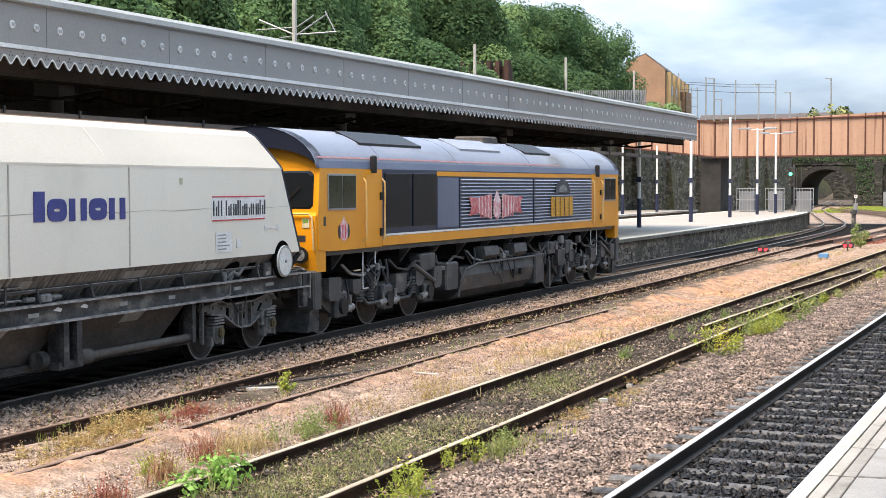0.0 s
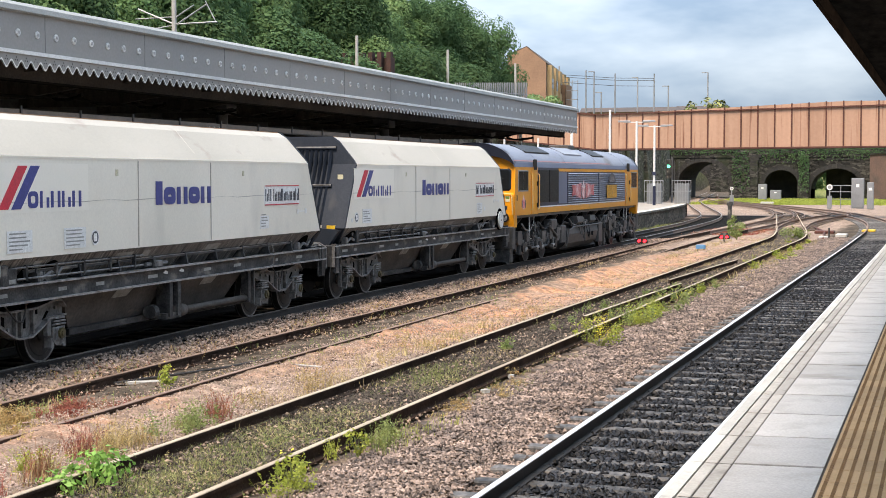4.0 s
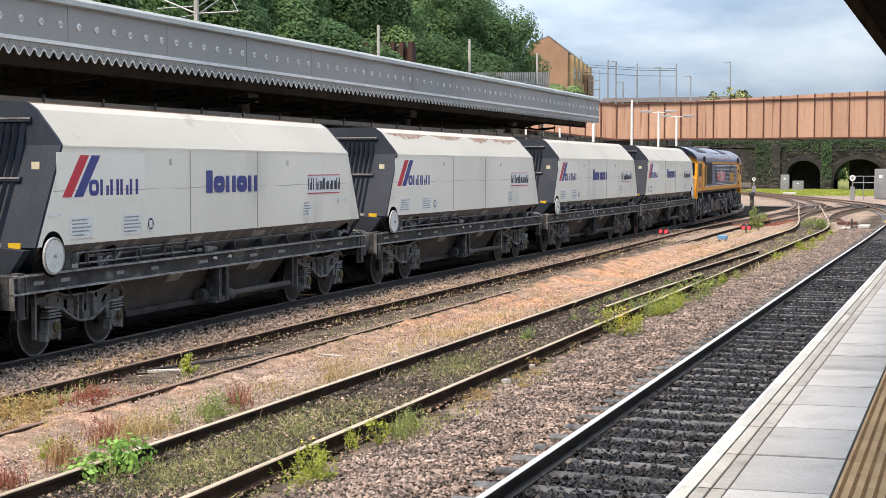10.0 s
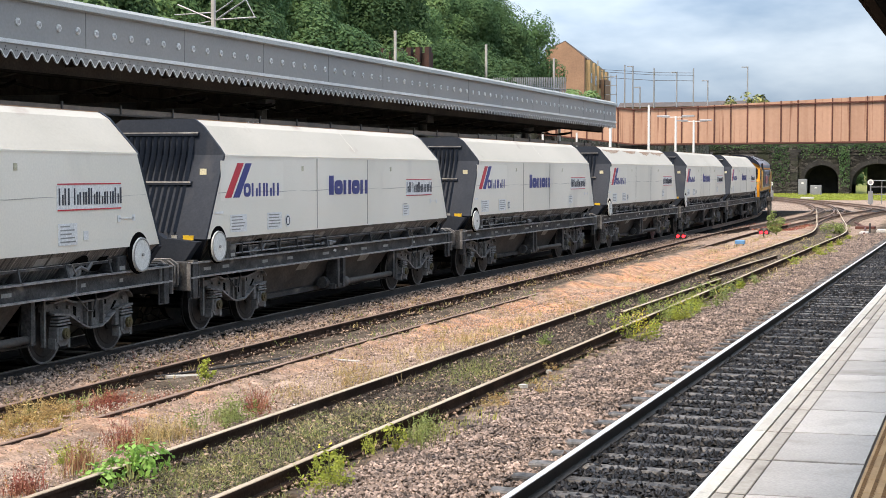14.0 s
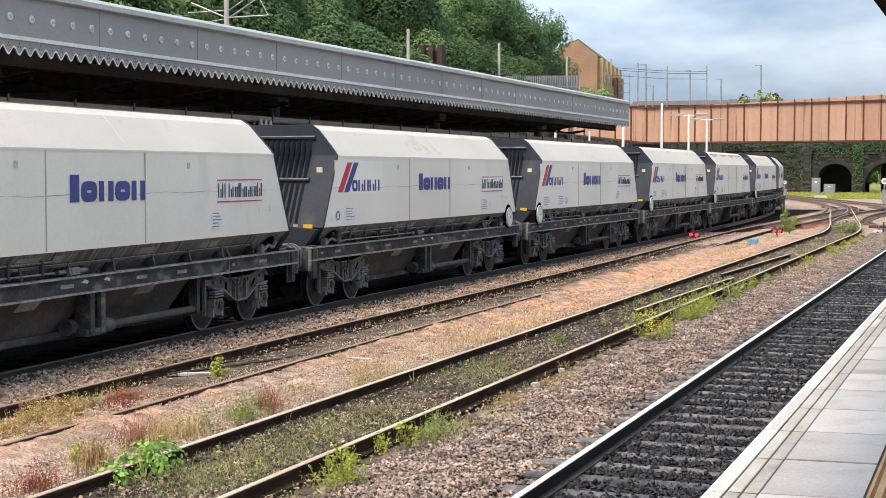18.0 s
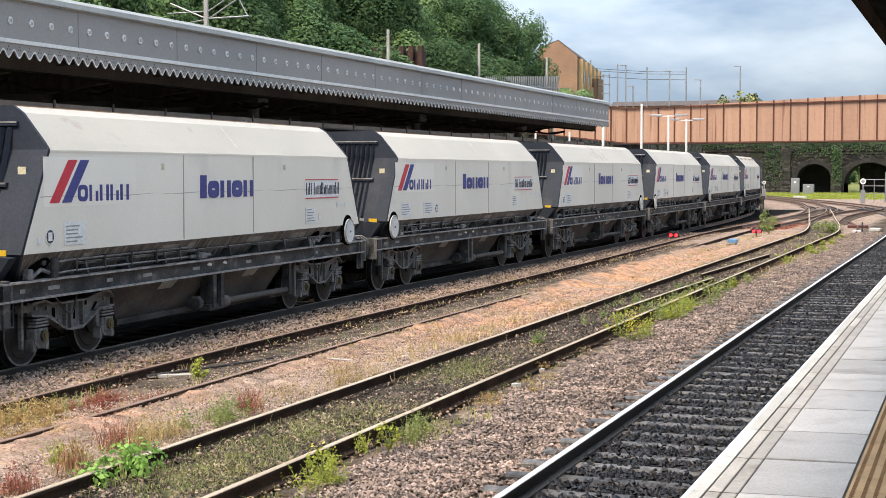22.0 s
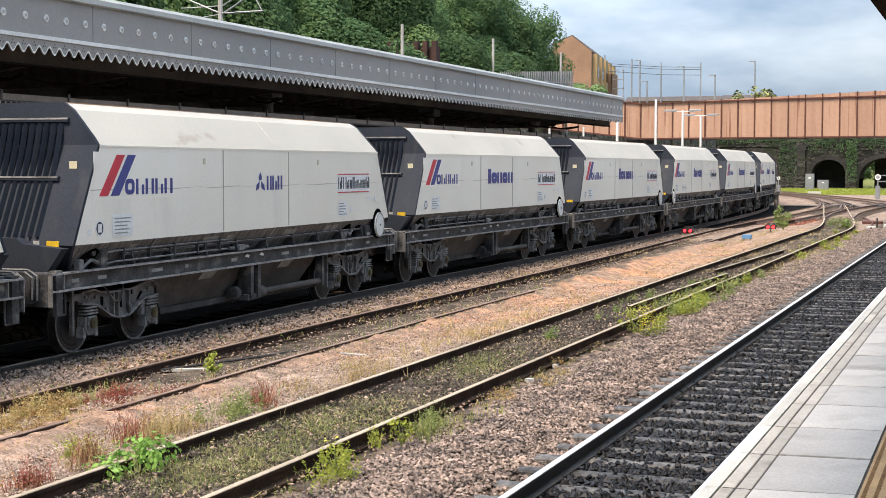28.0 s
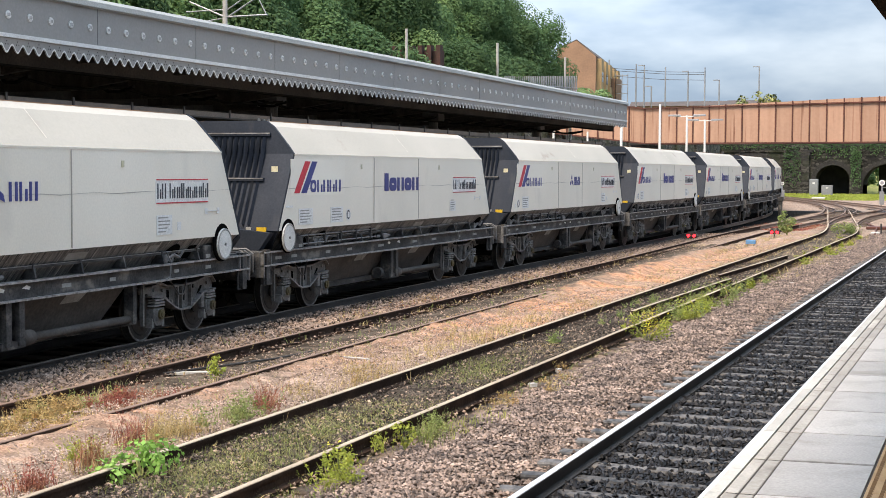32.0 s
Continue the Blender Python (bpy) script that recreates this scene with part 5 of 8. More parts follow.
def bogie(wagon, y):
    """A cast three-piece bogie: trussed side frames with a dropped middle, springs, axle boxes and brake gear."""
    def band(pts, h):
        return [(y + a, b) for a, b in pts] + [(y + a, b - h) for a, b in reversed(pts)]

    for s in (1, -1):
        x = 1.0 * s

        def slab(b, x0, x1, outline):
            return b.prism([(y + p, q) for p, q in outline], "x", min(x + x0 * s, x + x1 * s), max(x + x0 * s, x + x1 * s))

        def block(b, x0, x1, p0, p1, z0, z1, c=0.0):
            return b.box(min(x + x0 * s, x + x1 * s), max(x + x0 * s, x + x1 * s), y + p0, y + p1, z0, z1, c)

        top = [(-1.12, 0.93), (-0.78, 0.955), (-0.6, 0.90), (-0.3, 0.885), (0.3, 0.89), (0.56, 0.93), (0.77, 0.965), (1.0, 0.96), (1.12, 0.86)]
        low = [(-1.12, 0.74), (-0.72, 0.70), (-0.32, 0.51), (-0.14, 0.455), (0.2, 0.455), (0.4, 0.54), (0.68, 0.68), (1.12, 0.71)]
        f = part("side_frame", slab(Build(), -0.05, 0.05, top + low[::-1]), "bogie_grey", wagon, "grimy cast bogie side frame")
        part("frame_rib", Build().prism(band(top, 0.028), "x", min(x, x + 0.13 * s), max(x, x + 0.13 * s)), "bogie_edge", f, "worn upper flange of the side frame with a painted highlight")
        part("frame_rib", Build().prism(band([(p, q + 0.028) for p, q in low], 0.028), "x", min(x, x + 0.13 * s), max(x, x + 0.13 * s)), "bogie_edge", f, "worn lower flange of the side frame with a painted highlight")
        for k in (-0.2, -0.06, 0.26):
            part("pedestal", block(Build(), 0.0, 0.11, k - 0.022, k + 0.022, 0.47, 0.89), "bogie_grey", f)
        # openings are black patches, shade painted on the solid frame
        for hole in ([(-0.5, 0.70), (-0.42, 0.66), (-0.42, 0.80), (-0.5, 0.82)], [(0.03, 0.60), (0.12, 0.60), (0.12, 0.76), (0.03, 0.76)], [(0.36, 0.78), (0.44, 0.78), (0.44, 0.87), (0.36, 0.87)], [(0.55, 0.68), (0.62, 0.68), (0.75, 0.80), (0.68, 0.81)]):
            part("frame_hole", slab(Build(), 0.05, 0.054, hole), "void", f, "black patch for the shade of an opening in the side frame")
        for k in (-0.9, 0.9):
            box = part("axle_box", block(slab(Build(), 0.0, 0.13, [(k - 0.17, 0.56), (k - 0.17, 0.36), (k - 0.08, 0.28), (k + 0.08, 0.28), (k + 0.17, 0.36), (k + 0.17, 0.56)]), 0.0, 0.16, k - 0.1, k + 0.1, 0.36, 0.56, 0.02), "bogie_grey", f)
            part("axle_cap", Build().cyl((x + 0.16 * s, y + k, 0.46), (x + 0.2 * s, y + k, 0.46), 0.082, 14).cyl((x + 0.2 * s, y + k, 0.46), (x + 0.215 * s, y + k, 0.46), 0.045, 10), "hub_brass", box)
            for g in (-0.2, 0.13):
                part("box_lug", block(Build(), 0.0, 0.12, k + g, k + g + 0.07, 0.25, 0.40), "bogie_edge", box)
            plates = Build()
            for h in range(3):
                block(plates, 0.02, 0.15, k - 0.18 + 0.015 * h, k + 0.18 - 0.015 * h, 0.585 + h * 0.045, 0.61 + h * 0.045, 0.006)
            part("spring_pack", plates, "bogie_edge", f, "stacked rubber and steel spring plates")
        part("guard_bracket", block(Build(), 0.03, 0.09, -1.33, -1.28, 0.30, 0.96).box(min(x, x + 0.07 * s), max(x, x + 0.07 * s), y - 1.34, y - 1.05, 0.80, 0.90), "bogie_grey", f)
        part("friction_strut", block(Build(), 0.04, 0.12, 0.60, 0.70, 0.44, 0.70, 0.01), "bogie_grey", f)
        bolts = Build()
        for p, q in ((-0.66, 0.82), (-0.36, 0.62), (0.34, 0.60), (0.9, 0.84), (-0.94, 0.84), (0.86, 0.62)):
            bolts.cyl((x + 0.05 * s, y + p, q), (x + 0.085 * s, y + p, q), 0.028, 6)
        part("bolts", bolts, "bogie_edge", f)
        part("brake_hose", Build().tube([(x + 0.14 * s, y - 0.55, 0.98), (x + 0.17 * s, y - 0.42, 0.84), (x + 0.17 * s, y - 0.3, 0.74), (x + 0.16 * s, y - 0.12, 0.72), (x + 0.14 * s, y - 0.02, 0.86), (x + 0.14 * s, y + 0.02, 1.0)], 0.014, 5), "under", f)
    # black bolster, the shade between the frames put into its colour
    part("bolster", Build().box(-0.95, 0.95, y - 0.16, y + 0.16, 0.5, 0.98), "void", wagon)
    part("brake_beam", Build().box(-0.8, 0.8, y - 0.5, y - 0.42, 0.35, 0.45), "under", wagon)


def flat(y0, y1, z0, z1, x=1.335, d=0.006, lean=0.0):
    """A thin plate on the wagon's side; lean: how far its top leans forward."""
    return Build().add([(x, y0, z0), (x, y1, z0), (x, y1 + lean, z1), (x, y0 + lean, z1), (x + d, y0, z0), (x + d, y1, z0), (x + d, y1 + lean, z1), (x + d, y0 + lean, z1)],
                       [(0, 3, 2, 1), (4, 5, 6, 7), (0, 1, 5, 4), (1, 2, 6, 5), (2, 3, 7, 6), (3, 0, 4, 7)])


def word(name, label, material, wagon, shapes, y, z, h, wide, gap, stroke=0.3):
    """Plain shapes in the rhythm of a mark: r rounded ring, b heavy bar, i thin bar, c pair of bars, d uneven pair; small letters are short."""
    for k in shapes:
        if k == " ":
            y += wide * 0.6
            continue
        w, t = wide * {"r": 0.9, "b": 0.5, "i": 0.3, "c": 0.85, "d": 0.8}[k.lower()], h * (1 if k.isupper() else 0.76)
        u = w * stroke
        if k in "bBiI":
            b = flat(y, y + w, z, z + t)
        elif k in "cCdD":
            b = flat(y, y + u, z, z + t)
            p = flat(y + w - u, y + w, z, z + t * (1 if k in "cC" else 0.62))
            b.add(p.v, p.f)
        else:
            b = Build()
            turn = [math.pi * (j + 0.5) / 10 for j in range(20)]
            round_off = lambda v, q: math.copysign(abs(v) ** 0.62, v) * q
            for x in (1.335, 1.341):
                for q in (0, u):
                    b.v += [(x, y + w / 2 + round_off(math.cos(a), w / 2 - q), z + t / 2 + round_off(math.sin(a), t / 2 - q * 0.9)) for a in turn]
            for j in range(20):
                i = (j + 1) % 20
                b.f += [(40 + j, 40 + i, 60 + i, 60 + j), (j, i, 40 + i, 40 + j), (20 + i, 20 + j, 60 + j, 60 + i)]
        part(name, b, material, wagon, label)
        y += w + gap


def wagon(mark, wheel_end, shift=0.0):
    """A hopper wagon, its origin on the rails under its middle, running towards +y.
    mark: the owner's mark amidships; wheel_end: where the white hand wheel sits."""
    w = thing("hopper_wagon", "grimy white aggregate hopper wagon with red and blue stripes", "rail wagon", group="hopper wagons of the goods train")
    L, S, T = 6.42, 5.72, 5.65
    # body shell in plates: sides, roof slopes, ends
    for s in (1, -1):
        part("side_panel", Build().prism([(-L, 1.64), (L, 1.64), (S, 3.08), (-S, 3.08)], "x", 1.324 * s, 1.33 * s), "hopper_white", w, "grimy white side panel with a grey scuff line")
        bend = [(1.33, S, 3.08), (1.24, S - 0.01, 3.19), (0.88, T, 3.60), (0.72, T - 0.02, 3.70)]
        roof = Build()
        for d in (0, 0.02):
            v = []
            for x0, y0, z0 in bend:
                v += [((x0 - d) * s, -y0, z0 - d * 0.6), ((x0 - d) * s, y0, z0 - d * 0.6)]
            roof.add(v, [(2 * k, 2 * k + 1, 2 * k + 3, 2 * k + 2) for k in range(3)])
        part("seam_strip", Build().box(min(1.33 * s, 1.338 * s), max(1.33 * s, 1.338 * s), -S + 0.03, S - 0.03, 3.05, 3.078), "hopper_white", w)
        part("roof_slope", roof, "hopper_roof", w, "worn cream roof plate, dimmed in colour against the light from above")
        part("lower_slope", Build().add([(1.31 * s, -L + 0.05, 1.64), (1.31 * s, L - 0.05, 1.64), (0.98 * s, L - 0.4, 1.22), (0.98 * s, -L + 0.4, 1.22), (1.25 * s, -L + 0.05, 1.64), (1.25 * s, L - 0.05, 1.64), (0.92 * s, L - 0.4, 1.22), (0.92 * s, -L + 0.4, 1.22)], [(0, 1, 2, 3), (4, 5, 6, 7), (0, 1, 5, 4), (1, 2, 6, 5), (2, 3, 7, 6), (3, 0, 4, 7)]), "grime", w, "grimy black lower hopper slope")
        part("edge_lip", Build().box(min(0.72 * s, 0.66 * s), max(0.72 * s, 0.66 * s), -T + 0.08, T - 0.08, 3.62, 3.715), "rim_rust", w, "rust-stained hopper rim")
        sole = part("sole_bar", Build().box(min(1.14 * s, 1.22 * s), max(1.14 * s, 1.22 * s), -6.9, 6.9, 1.02, 1.24), "under", w)
        # pale flanges paint the highlights above and below the dark web
        part("sole_flange", Build().box(min(1.15 * s, 1.29 * s), max(1.15 * s, 1.29 * s), -6.9, 6.9, 0.995, 1.022), "under_edge", sole, "lower flange with a painted highlight")
        part("sole_flange", Build().box(min(1.15 * s, 1.29 * s), max(1.15 * s, 1.29 * s), -6.9, 6.9, 1.238, 1.265), "under_edge", sole, "upper flange with a painted highlight")
    if mark == "":
        # rust breaks through the paint along the roof's upper edge
        rng = random.Random(8)
        for y0, y1, deep in ((-5.3, -2.6, 0.42), (-2.2, 0.2, 0.34), (0.7, 2.6, 0.4), (2.7, 5.4, 0.42)):
            n = int((y1 - y0) / 0.15)
            rows = []
            for i in range(n + 1):
                y = y0 + (y1 - y0) * i / n
                low = 0.96 - deep * rng.uniform(0.35, 1.0) * math.sin(math.pi * (i + 0.3) / (n + 0.6))
                rows += [(1.24 - 0.36 * u + 0.003, y, 3.19 + 0.41 * u + 0.003) for u in (low, 0.985)]
            part("rust_patch", Build().add(rows, [(2 * i, 2 * i + 2, 2 * i + 3, 2 * i + 1) for i in range(n)]), "roof_rust", w, "brown rust patch on the roof plate")
    for y in (-1.72, 0.99):
        part("seam", flat(y - 0.012, y + 0.012, 1.66, 3.04), "hopper_roof", w)
    part("roof_joint", Build().add([(1.25, 0.5, 3.2), (1.25, 0.512, 3.2), (0.895, 0.512, 3.602), (0.895, 0.5, 3.602)], [(0, 1, 2, 3)]), "hopper_white", w)
    wavy = [(-5.95 + k * 0.476, 2.42 + 0.012 * math.sin(k * 2.1)) for k in range(26)]
    part("scuff_line", Build().add([(1.3345, a, b - 0.004 - 0.006 * math.sin(a * 3)) for a, b in wavy] + [(1.3345, a, b + 0.005) for a, b in wavy], [(k, k + 1, 27 + k, 26 + k) for k in range(25)]), "hopper_roof", w)
    for e in (1, -1):
        out = [(1.24, 1.0), (1.64, 1.333), (3.08, 1.333), (3.195, 1.248), (3.608, 0.886), (3.71, 0.73)]
        yz = lambda z: e * (L - 0.33) if z < 1.5 else e * (L + 0.012 - (z - 1.64) * 0.486) if z < 3.081 else e * (S + 0.012 - (z - 3.08) * 0.1)
        end, n = Build(), len(out)
        for d in (0, 0.06):
            end.v += [(g * x, yz(z) - e * d, z) for z, x in out for g in (-1, 1)]
        end.f += [(k + 2 * i, k + 2 * i + 1, k + 2 * i + 3, k + 2 * i + 2) for k in (0, 2 * n) for i in range(n - 1)]
        end.f += [(2 * i + g, 2 * i + 2 + g, 2 * n + 2 * i + 2 + g, 2 * n + 2 * i + g) for i in range(n - 1) for g in (0, 1)]
        end.f += [(0, 1, 2 * n + 1, 2 * n), (2 * n - 2, 2 * n - 1, 4 * n - 1, 4 * n - 2)]
        end = part("end_plate", end, "hopper_dark", w, "dark slate-grey sloping end")
        face = lambda z: e * (L + 0.008 - (z - 1.64) * 0.486)
        for z0, z1, n in ((2.62, 3.40, 13), (1.75, 2.55, 13)):
            for k in range(n):
                x = -0.72 + k * 1.44 / (n - 1)
                q0, q1 = face(z0), face(z1) if z1 < 3.1 else yz(z1)
                part("end_rib", Build().add([(x - 0.03, q0, z0), (x + 0.03, q0, z0), (x, q0 + e * 0.09, z0), (x - 0.03, q1, z1), (x + 0.03, q1, z1), (x, q1 + e * 0.09, z1)], [(0, 1, 4, 3), (1, 2, 5, 4), (2, 0, 3, 5), (0, 1, 2), (3, 4, 5)]), "hopper_dark", end)
        for z in (2.56, 3.42):
            part("end_bar", Build().box(-0.84, 0.84, yz(z) - 0.05, yz(z) + 0.05, z, z + 0.06), "hopper_dark", end)
            part("bar_edge", Build().box(-0.84, 0.84, min(yz(z) + e * 0.05, yz(z) + e * 0.056), max(yz(z) + e * 0.05, yz(z) + e * 0.056), z + 0.035, z + 0.06), "under_edge", end)
        part("notice", Build().box(0.95, 1.08, min(yz(2.75), yz(2.75) + e * 0.008), max(yz(2.75), yz(2.75) + e * 0.03), 2.66, 2.84), "label_cream", end, "cream warning notice")
        part("yellow_plate", Build().box(0.9, 1.1, yz(1.70) - 0.03, yz(1.70) + 0.05, 1.62, 1.70), "label_yellow", end, "yellow marking plate")
        part("white_plate", Build().box(0.68, 0.78, yz(1.70) - 0.03, yz(1.70) + 0.05, 1.63, 1.70), "label_grey", end)
        # headstock with coupling and buffer box
        part("headstock", Build().box(-1.22, 1.22, min(e * 6.72, e * 6.92), max(e * 6.72, e * 6.92), 0.80, 1.28, 0.02), "under", w)
        part("coupler", Build().box(-0.32, 0.32, min(e * 6.9, e * 7.28), max(e * 6.9, e * 7.28), 0.78, 1.22, 0.04), "under", w, "black knuckle coupler")
        part("side_post", Build().box(1.16, 1.28, min(e * 6.62, e * 6.78), max(e * 6.62, e * 6.78), 0.66, 1.3), "under", w)
        part("air_hose", Build().tube([(0.6, e * 6.9, 1.0), (0.65, e * 7.1, 0.8), (0.55, e * 7.25, 0.72)], 0.03, 6), "under", w)
        part("end_sheet", Build().prism([(-1.02, 1.27), (1.02, 1.27), (1.26, 1.60), (0.62, 1.66), (0.5, 1.74), (-0.5, 1.74), (-0.62, 1.66), (-1.26, 1.60)], "y", min(e * 6.42, e * 6.6), max(e * 6.42, e * 6.6)), "hopper_dark", w, "dark slate-grey plate under the sloping end")
        part("buffer_box", Build().prism([(0.62, 0.86), (1.06, 0.86), (1.1, 1.0), (1.1, 1.2), (1.0, 1.3), (0.62, 1.3)], "y", min(e * 6.9, e * 7.16), max(e * 6.9, e * 7.16)), "under", w, "black cushioned draw gear box")
        part("buffer_hoop", Build().tube([(1.11, e * 7.0, 0.9), (1.13, e * 7.02, 1.24), (1.0, e * 7.04, 1.33), (0.6, e * 7.06, 1.33)], 0.016, 5).tube([(1.11, e * 7.12, 0.92), (1.13, e * 7.13, 1.22), (1.0, e * 7.14, 1.31)], 0.016, 5), "bogie_edge", w)
        part("sole_end", Build().box(1.13, 1.29, min(e * 6.88, e * 6.9), max(e * 6.88, e * 6.9), 0.80, 1.265), "bogie_edge", w, "scuffed end plate of the sole bar")
        part("sole_web", Build().box(1.15, 1.27, min(e * 6.55, e * 6.57), max(e * 6.55, e * 6.57), 1.02, 1.25), "bogie_edge", w)
        part("step_iron", Build().tube([(1.24, e * 6.5, 1.0), (1.24, e * 6.5, 0.66), (1.24, e * 6.8, 0.66), (1.24, e * 6.8, 0.84)], 0.014, 5), "under", w)
        # hand-brake recess at the slope's end, a black sheet for its shade, with its gear
        yr = e * (4.2 if e * wheel_end > 0 else 5.75)
        part("gear_recess", Build().add([(0.99 + (z - 1.22) * 0.786 + 0.012, yr + q, z) for q, z in [(0.30 * math.cos(t), 1.30 + 0.27 * math.sin(t)) for t in np.linspace(0, math.pi, 11)]], [tuple(range(11))]), "void", w, "flat black sheet for the shade of a rounded recess in the lower slope")
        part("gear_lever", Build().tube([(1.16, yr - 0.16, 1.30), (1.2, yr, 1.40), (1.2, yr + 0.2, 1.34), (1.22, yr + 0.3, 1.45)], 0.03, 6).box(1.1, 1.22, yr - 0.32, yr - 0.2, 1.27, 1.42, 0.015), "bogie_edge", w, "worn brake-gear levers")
    # frame and core painted black for the shade inside the wagon
    part("floor_frame", Build().box(-1.14, 1.14, -6.8, 6.8, 1.02, 1.2), "void", w)
    part("hopper_core", Build().prism([(-5.9, 1.2), (5.9, 1.2), (5.6, 3.0), (-5.6, 3.0)], "x", -0.9, 0.9), "void", w)
    part("load", Build().box(-0.75, 0.75, -5.4, 5.4, 3.3, 3.5), "stone_grey", w)
    # discharge chutes between the bogies
    for a, c in ((-3.0, -0.6), (0.25, 2.6)):
        ch = part("chute", Build().add([(1.05, a - 0.6, 1.0), (1.05, c + 0.4, 1.0), (0.78, c, 0.42), (0.78, a, 0.42), (-1.05, a - 0.6, 1.0), (-1.05, c + 0.4, 1.0), (-0.78, c, 0.42), (-0.78, a, 0.42)], [(0, 1, 2, 3), (4, 5, 6, 7), (1, 2, 6, 5), (2, 3, 7, 6), (0, 3, 7, 4), (0, 1, 5, 4)]), "chute", w, "dirty grey discharge chute")
        part("chute_lip", Build().box(-0.86, 0.86, a - 0.1, c + 0.1, 0.34, 0.44), "under", ch)
        part("patch", Build().add([(0.975, (a + c) / 2 - 0.2, 0.83), (0.975, (a + c) / 2 + 0.3, 0.83), (1.035, (a + c) / 2 + 0.45, 0.96), (1.035, (a + c) / 2 - 0.1, 0.96)], [(0, 1, 2, 3)]), "label_grey", ch)
    for y in (-0.42, -0.12):
        part("hanger", Build().box(0.98, 1.2, y - 0.035, y + 0.035, 0.36, 1.02).box(1.18, 1.25, y - 0.06, y + 0.06, 0.4, 1.02), "under", w)
    part("hanger_cross", Build().box(0.95, 1.22, -0.55, 0.0, 0.36, 0.46), "under", w)
    part("brake_cylinder", Build().cyl((1.1, -0.05, 0.46), (1.1, 3.0, 0.46), 0.06, 12).cyl((1.1, 0.0, 0.46), (1.1, 0.3, 0.46), 0.11, 12), "chute", w, "long grey brake tube", True)
    part("cross_tube", Build().cyl((1.02, -0.5, 0.4), (1.02, 3.1, 0.36), 0.022, 6).cyl((1.0, -0.75, 0.5), (1.0, -0.6, 0.5), 0.12, 12), "under", w)
    part("air_tank", Build().cyl((0.2, -0.6, 0.66), (0.2, 0.3, 0.66), 0.2, 12), "under", w, smooth=True)
    # pipes along the side
    a = -1 if wheel_end < 0 else 1
    part("side_rail", Build().box(1.185, 1.215, -4.9, 5.1, 1.415, 1.45), "under", w, "dark angle-iron rail along the slope")
    part("rail_top", Build().box(1.185, 1.217, -4.9, 5.1, 1.450, 1.457), "under_edge", w, "upper edge of the rail with a painted highlight")
    for y in np.arange(-4.6, 5.2, 1.2):
        part("rail_bracket", Build().prism([(1.02, 1.27), (1.27, 1.27), (1.22, 1.47), (1.18, 1.47)], "y", y - 0.02, y + 0.02), "under", w)
    for z in (1.34, 1.50):
        part("side_pipe", Build().tube([(1.235, -5.4, z - 0.02), (1.245, -5.1, z), (1.235, -1.4, z), (1.12, -1.2, z - 0.03)], 0.016, 6), "bogie_edge", w)
    for y in np.arange(-4.9, -1.4, 0.8):
        part("pipe_clip", Build().box(1.21, 1.262, y - 0.02, y + 0.02, 1.31, 1.53), "under", w)
    part("valve", Build().box(1.06, 1.27, -5.55, -5.38, 1.27, 1.56, 0.02).cyl((1.2, -5.72, 1.5), (1.24, -5.72, 1.5), 0.05, 10), "under", w)
    part("relay_valve", Build().box(1.08, 1.26, -0.95, -0.72, 1.29, 1.39, 0.02).cyl((1.17, -1.2, 1.33), (1.17, -0.45, 1.33), 0.035, 8), "bogie_edge", w, "small grey relay valve")
    part("load_pipe", Build().tube([(1.25, 3.9, 1.45), (1.27, 4.0, 1.3), (1.27, 3.98, 1.05), (1.24, 3.7, 0.98), (1.24, 3.2, 0.99)], 0.014, 5), "bogie_edge", w)
    part("tube_hanger", Build().box(1.02, 1.18, 2.96, 3.06, 0.38, 1.0), "under", w)
    part("gear_case", Build().cyl((1.04, 4.2 * a, 1.37), (1.17, 4.2 * a, 1.37), 0.11, 14).cyl((1.17, 4.2 * a, 1.37), (1.2, 4.2 * a, 1.37), 0.05, 10), "bogie_edge", w)
    for y, k in ((-4.7, 0.2), (-2.3, 0.55), (-1.4, 0.25), (1.0, 0.55), (3.0, 0.28), (3.35, 0.28)):
        z0, z1 = 1.47, 1.58
        xx = lambda z: 0.985 + (z - 1.22) * 0.786
        part("plate", Build().add([(xx(z0), y, z0), (xx(z0), y + k, z0), (xx(z1), y + k, z1), (xx(z1), y, z1)], [(0, 1, 2, 3)]), "label_grey", w)
    for y in (-6.3, -5.6, -4.0, -2.9, -1.2, 0.9, 2.2, 4.2, 5.3):
        part("stencil", Build().box(1.22, 1.224, y, y + random.uniform(0.1, 0.35), 1.10, 1.155), "label_grey", w)
    for y in (-0.55, 0.05):
        part("arrow", Build().add([(1.222, y - 0.12, 1.16), (1.222, y + 0.05, 1.13), (1.222, y + 0.08, 1.17), (1.222, y - 0.02, 1.2)], [(0, 1, 2, 3)]), "label_white", w)
    # white hand wheel in its arch, whose shade is a black plate
    yw = (6.0 if a < 0 else 5.74) * a
    slope = lambda z, d: 0.985 + (z - 1.22) * 0.786 + d
    # the opening is only a black sheet, painted as shade
    part("slope_opening", Build().add([(slope(z, 0.014), 4.82 * a + q, z) for q, z in ((-0.15, 1.30), (0.12, 1.30), (0.16, 1.52), (-0.11, 1.52))], [(0, 1, 2, 3)]), "void", w, "flat black sheet for the shade of a square opening in the lower slope")
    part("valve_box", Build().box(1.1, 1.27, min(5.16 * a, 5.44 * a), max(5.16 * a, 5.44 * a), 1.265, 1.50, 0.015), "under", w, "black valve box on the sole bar")
